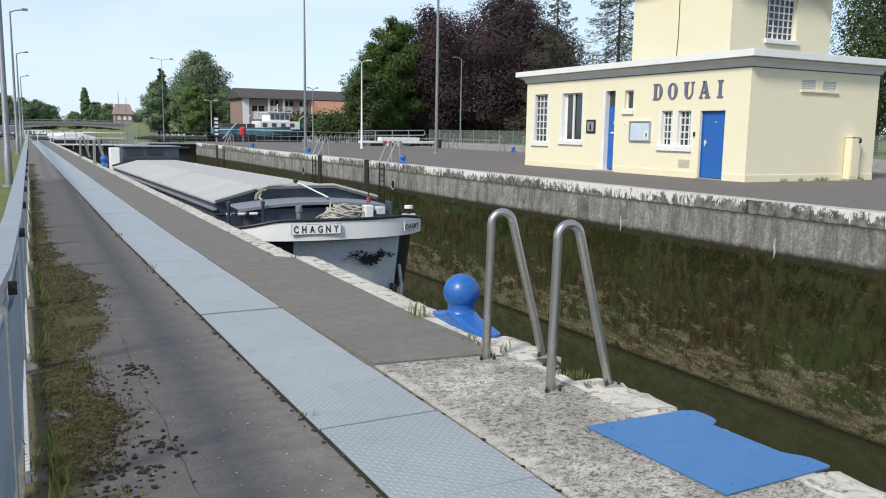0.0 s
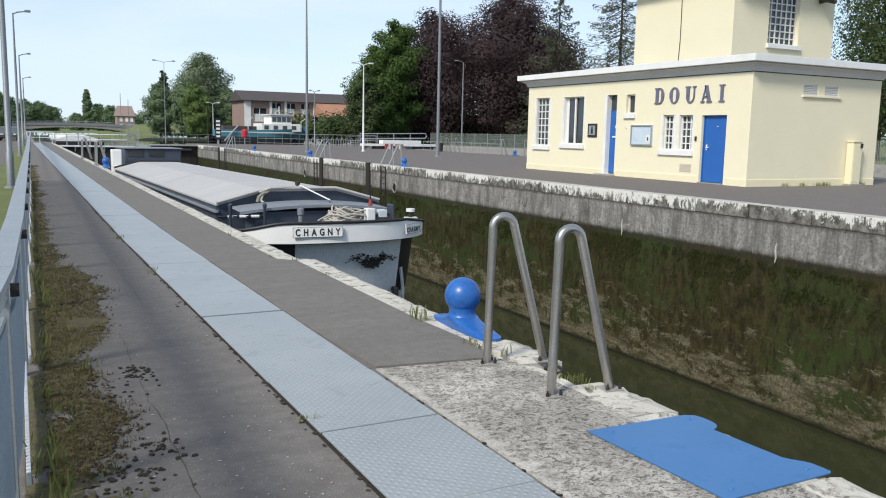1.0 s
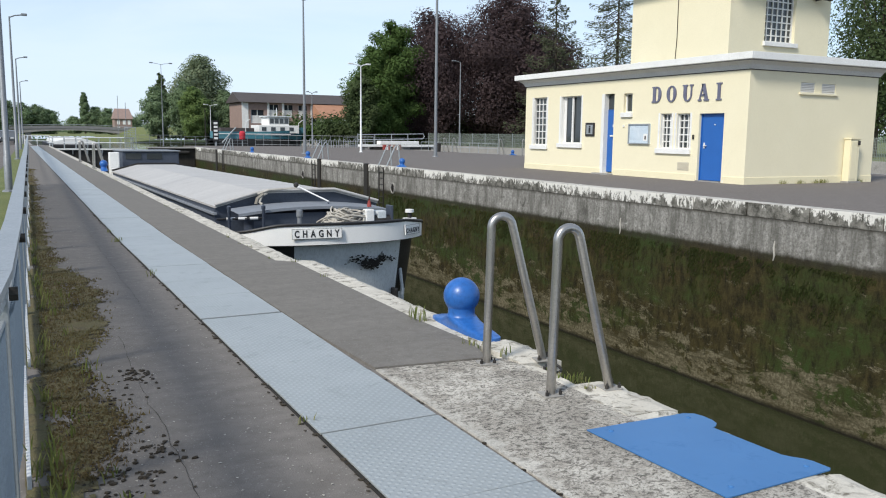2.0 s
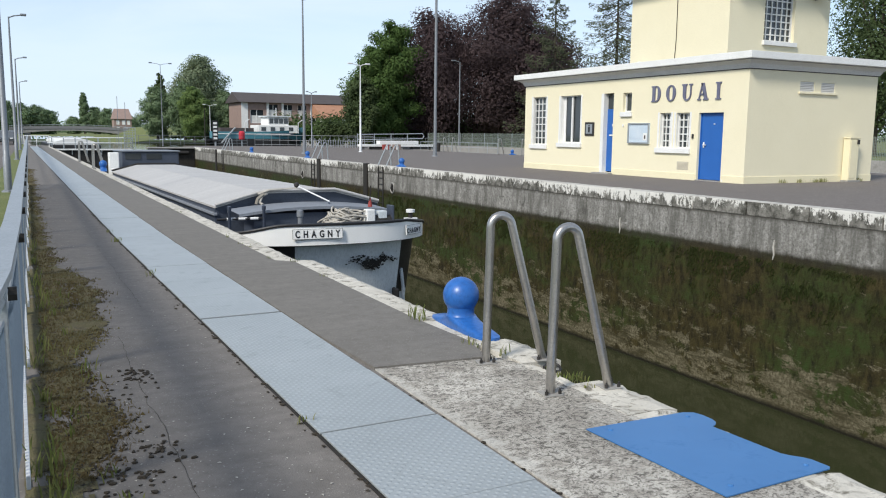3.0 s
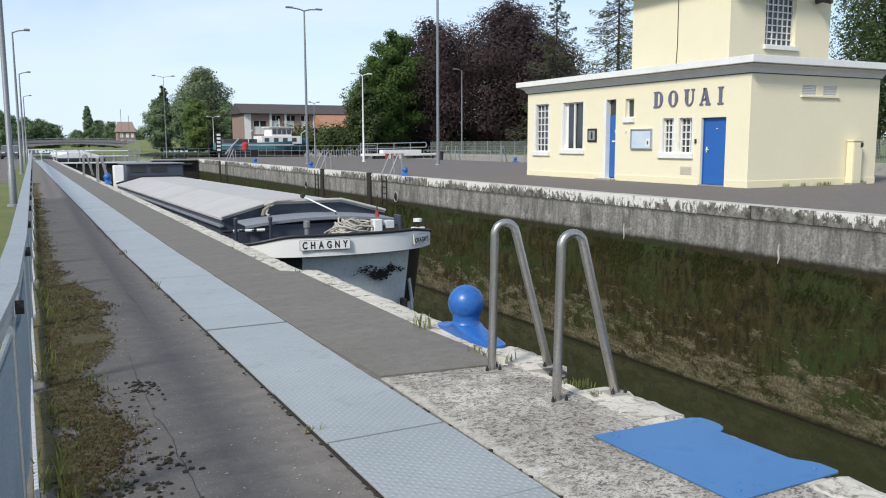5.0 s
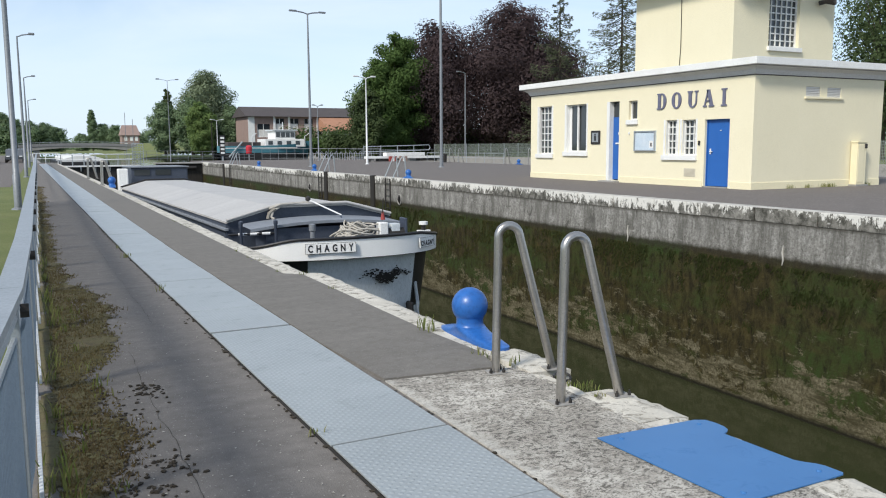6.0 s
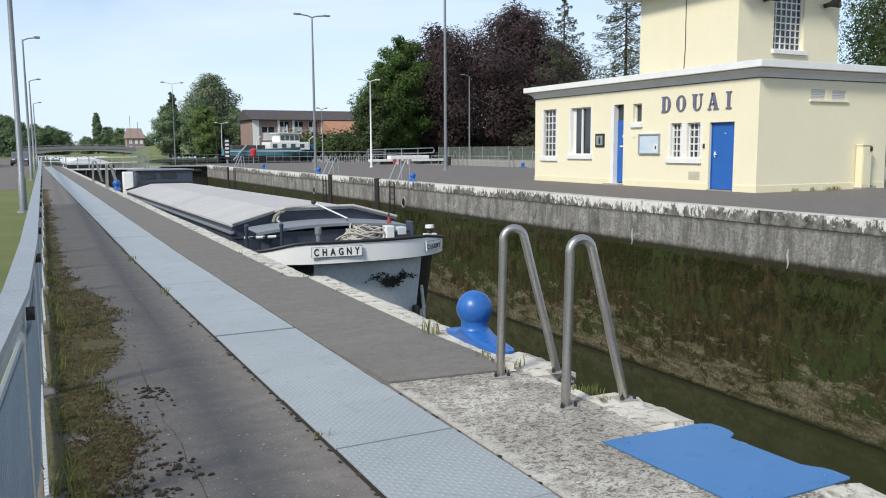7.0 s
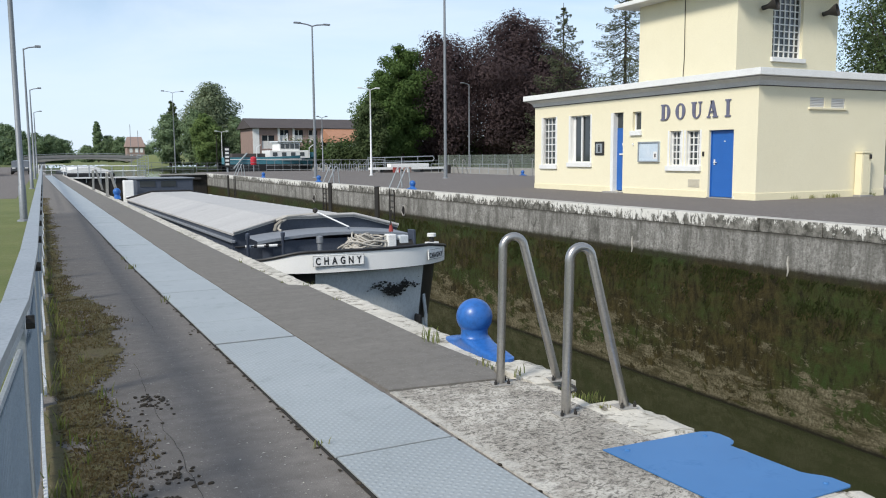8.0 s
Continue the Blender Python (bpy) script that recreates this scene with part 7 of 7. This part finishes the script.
def build_car(at, turn, paint, label):
    c = thing("parked_car", label, "car", at, turn, group="cars parked by the canal")
    bm = bmesh.new()
    prof = [(-2.1, 0.35), (2.1, 0.35), (2.15, 0.75), (1.2, 0.92), (0.7, 1.42), (-1.2, 1.46), (-2.0, 0.98), (-2.15, 0.8)]
    lo = [bm.verts.new((x, -0.85, z)) for x, z in prof]
    hi = [bm.verts.new((x, 0.85, z)) for x, z in prof]
    bm.faces.new(lo)
    bm.faces.new(hi[::-1])
    for i in range(len(prof)):
        j = (i + 1) % len(prof)
        bm.faces.new((lo[i], hi[i], hi[j], lo[j]))
    bmesh.ops.recalc_face_normals(bm, faces=bm.faces)
    bmesh.ops.bevel(bm, geom=list(bm.edges), offset=0.06, segments=2, affect="EDGES")
    body = part("body", bm, paint, c, smooth=True)
    for y in (-0.6, 0.6):
        part("headlight", boxes((2.10, 2.17, y - 0.16, y + 0.16, 0.62, 0.74), bevel=0.02), "white", body, "pale headlight")
    part("windscreen", boxes((-1.0, 0.55, -0.87, 0.87, 0.98, 1.34), bevel=0.02), "glass", body, "dark windows")
    for x in (-1.35, 1.35):
        for y in (-0.82, 0.82):
            part("wheel", one(tube, [(x, y - 0.1, 0.31), (x, y + 0.1, 0.31)], 0.31, 14), "ink", c, "black tyre")
    return c


for _x, _y, _p in ((-0.8, 100, "car_a"), (-0.8, 109, "car_b"), (-0.7, 118, "car_a"), (-3.8, 92, "car_a"), (-4.0, 101, "car_b")):
    build_car((_x, _y, -0.052), -91, _p, "dark grey parked car by the towpath" if _p == "car_a" else "silver parked car by the towpath")

# ---- pieces of the pavements ----


def piece(name, me, parent, m):
    o = new(name, me)
    o.parent = parent
    o.matrix_basis = m
    return o


def mesh_of(bm, material, name):
    me = bpy.data.meshes.new(name)
    bm.normal_update()
    bm.to_mesh(me)
    bm.free()
    me.materials.append(M[material])
    return me


def build_pieces():
    rnd = random.Random(21)
    # steel plates over the cable duct
    duct = structure(part("cable_duct", one(prism, [(duct_x(y) + 0.348, y) for y in (-12, 3, 12, 85.5)] + [(duct_x(y) - 0.348, y) for y in (85.5, 12, 3, -12)], -0.05, 0.006), "timber"), "narrow dark cable duct let into the towpath", "duct")
    me = mesh_of(boxes((-0.336, 0.336, -0.4755, 0.4755, -0.006, 0.006), bevel=0.0025), "tread", "plate")
    for k in range(-18, 82):
        y = 7.22 + 0.96 * k + (0.006 if k % 3 == 0 else -0.006 if k % 3 == 2 else 0.0)
        y += 0.034 if y > 6.9 else 0.0
        piece("plate", me, duct, pose(duct_x(y) + rnd.uniform(-0.003, 0.003), y, 0.0125 + rnd.uniform(0, 0.002), rnd.uniform(-0.15, 0.15), 0, 0.56 if 3 < y < 12 else 0))
    # near coping: rough pale stones, broken at the ladder
    cop = structure(part("coping_bed", boxes((2.60, 3.22, TAIL, 3.95, -0.20, -0.03), (2.60, 3.02, 3.95, 4.52, -0.20, -0.03), (2.60, 3.14, 4.52, 9.5, -0.20, -0.03), (2.60, 2.98, 9.5, HEAD, -0.20, -0.03)), "chamber"), "rough pale concrete coping along the lock edge", "coping")

    def stone(l, w, seed):
        bm = bmesh.new()
        n, k = 10, 4
        vs = {}
        r = random.Random(seed)
        for i in range(n + 1):
            for j in range(k + 1):
                ex = 0.007 * r.uniform(-1, 1) if j in (0, k) else 0
                z = 0.012 + r.uniform(-0.004, 0.004) - (0.012 + r.uniform(0, 0.012) if j == k else 0)
                vs[i, j] = bm.verts.new((w * (j / k - 0.5) + ex, l * (i / n - 0.5), z))
        for i in range(n):
            for j in range(k):
                bm.faces.new((vs[i, j], vs[i, j + 1], vs[i + 1, j + 1], vs[i + 1, j]))
        top = [e for e in bm.edges if e.is_boundary]
        ext = bmesh.ops.extrude_edge_only(bm, edges=top)
        for v in ext["geom"]:
            if isinstance(v, bmesh.types.BMVert):
                v.co.z = -0.20
                v.co.y *= 0.999
        bmesh.ops.recalc_face_normals(bm, faces=bm.faces)
        return mesh_of(bm, "coping", "coping_stone")
    kinds = [stone(1.494, 0.31, s) for s in range(5)]
    y = 9.5 + 0.75
    while y < 85:
        piece("coping_stone", rnd.choice(kinds), cop, pose(sum(coping_x(y)) / 2 + rnd.uniform(-0.008, 0.008), y, rnd.uniform(-0.004, 0.006), 0, rnd.uniform(-0.4, 0.4), rnd.uniform(-0.2, 0.2)))
        y += 1.5
    for y in (8.75, 7.25, 5.82):
        piece("coping_stone", rnd.choice(kinds), cop, pose(3.04 + rnd.uniform(-0.006, 0.006), y, rnd.uniform(-0.003, 0.003), 0, rnd.uniform(-0.3, 0.3), rnd.uniform(-0.2, 0.2)))
    y = 1.62
    while y > -14:
        piece("coping_stone", rnd.choice(kinds), cop, pose(3.20, y, rnd.uniform(-0.004, 0.0), 0, 0, 0))
        y -= 1.5
    # short stones round the ladder, one of them narrow and broken
    for length, width, x, y in ((0.62, 0.33, 3.155, 4.85), (0.52, 0.11, 3.015, 4.24), (0.60, 0.36, 3.13, 3.70), (1.02, 0.30, 3.13, 2.88)):
        piece("coping_stone", stone(length, width, int(y * 100)), cop, pose(x, y, -0.002))
    # far coping blocks, a little proud of the wall
    cop2 = structure(part("coping_bed_far", boxes((FAR + 0.03, FAR + 0.40, TAIL, HEAD, -0.335, -0.02)), "timber"), "worn whitewashed coping along the far lock edge", "coping")
    kinds = []
    for k in range(4):
        bm = bmesh.new()
        box(bm, -0.23, 0.23, -0.886, 0.886, -0.33, 0.010, bevel=0.014, segs=2)
        r = random.Random(70 + k)
        for v in bm.verts:
            v.co += Vector((r.uniform(-0.006, 0.006), r.uniform(-0.003, 0.003), r.uniform(-0.004, 0.003)))
        kinds.append(mesh_of(bm, "coping_face", "coping_block"))
    y = -10.0
    while y < HEAD - 1:
        piece("coping_block", rnd.choice(kinds), cop2, pose(FAR + 0.215 + rnd.uniform(-0.006, 0.006), y, rnd.uniform(-0.005, 0.004), 0, rnd.uniform(-0.3, 0.3), 0))
        y += 1.8


build_pieces()

# ---- what moves ----


def motions():
    walk(barge, [(t, pose(BARGE_X, BARGE_Y - d, 0, BARGE_TRIM, 0, 0)) for t, d in BARGE_ROWS])


motions()
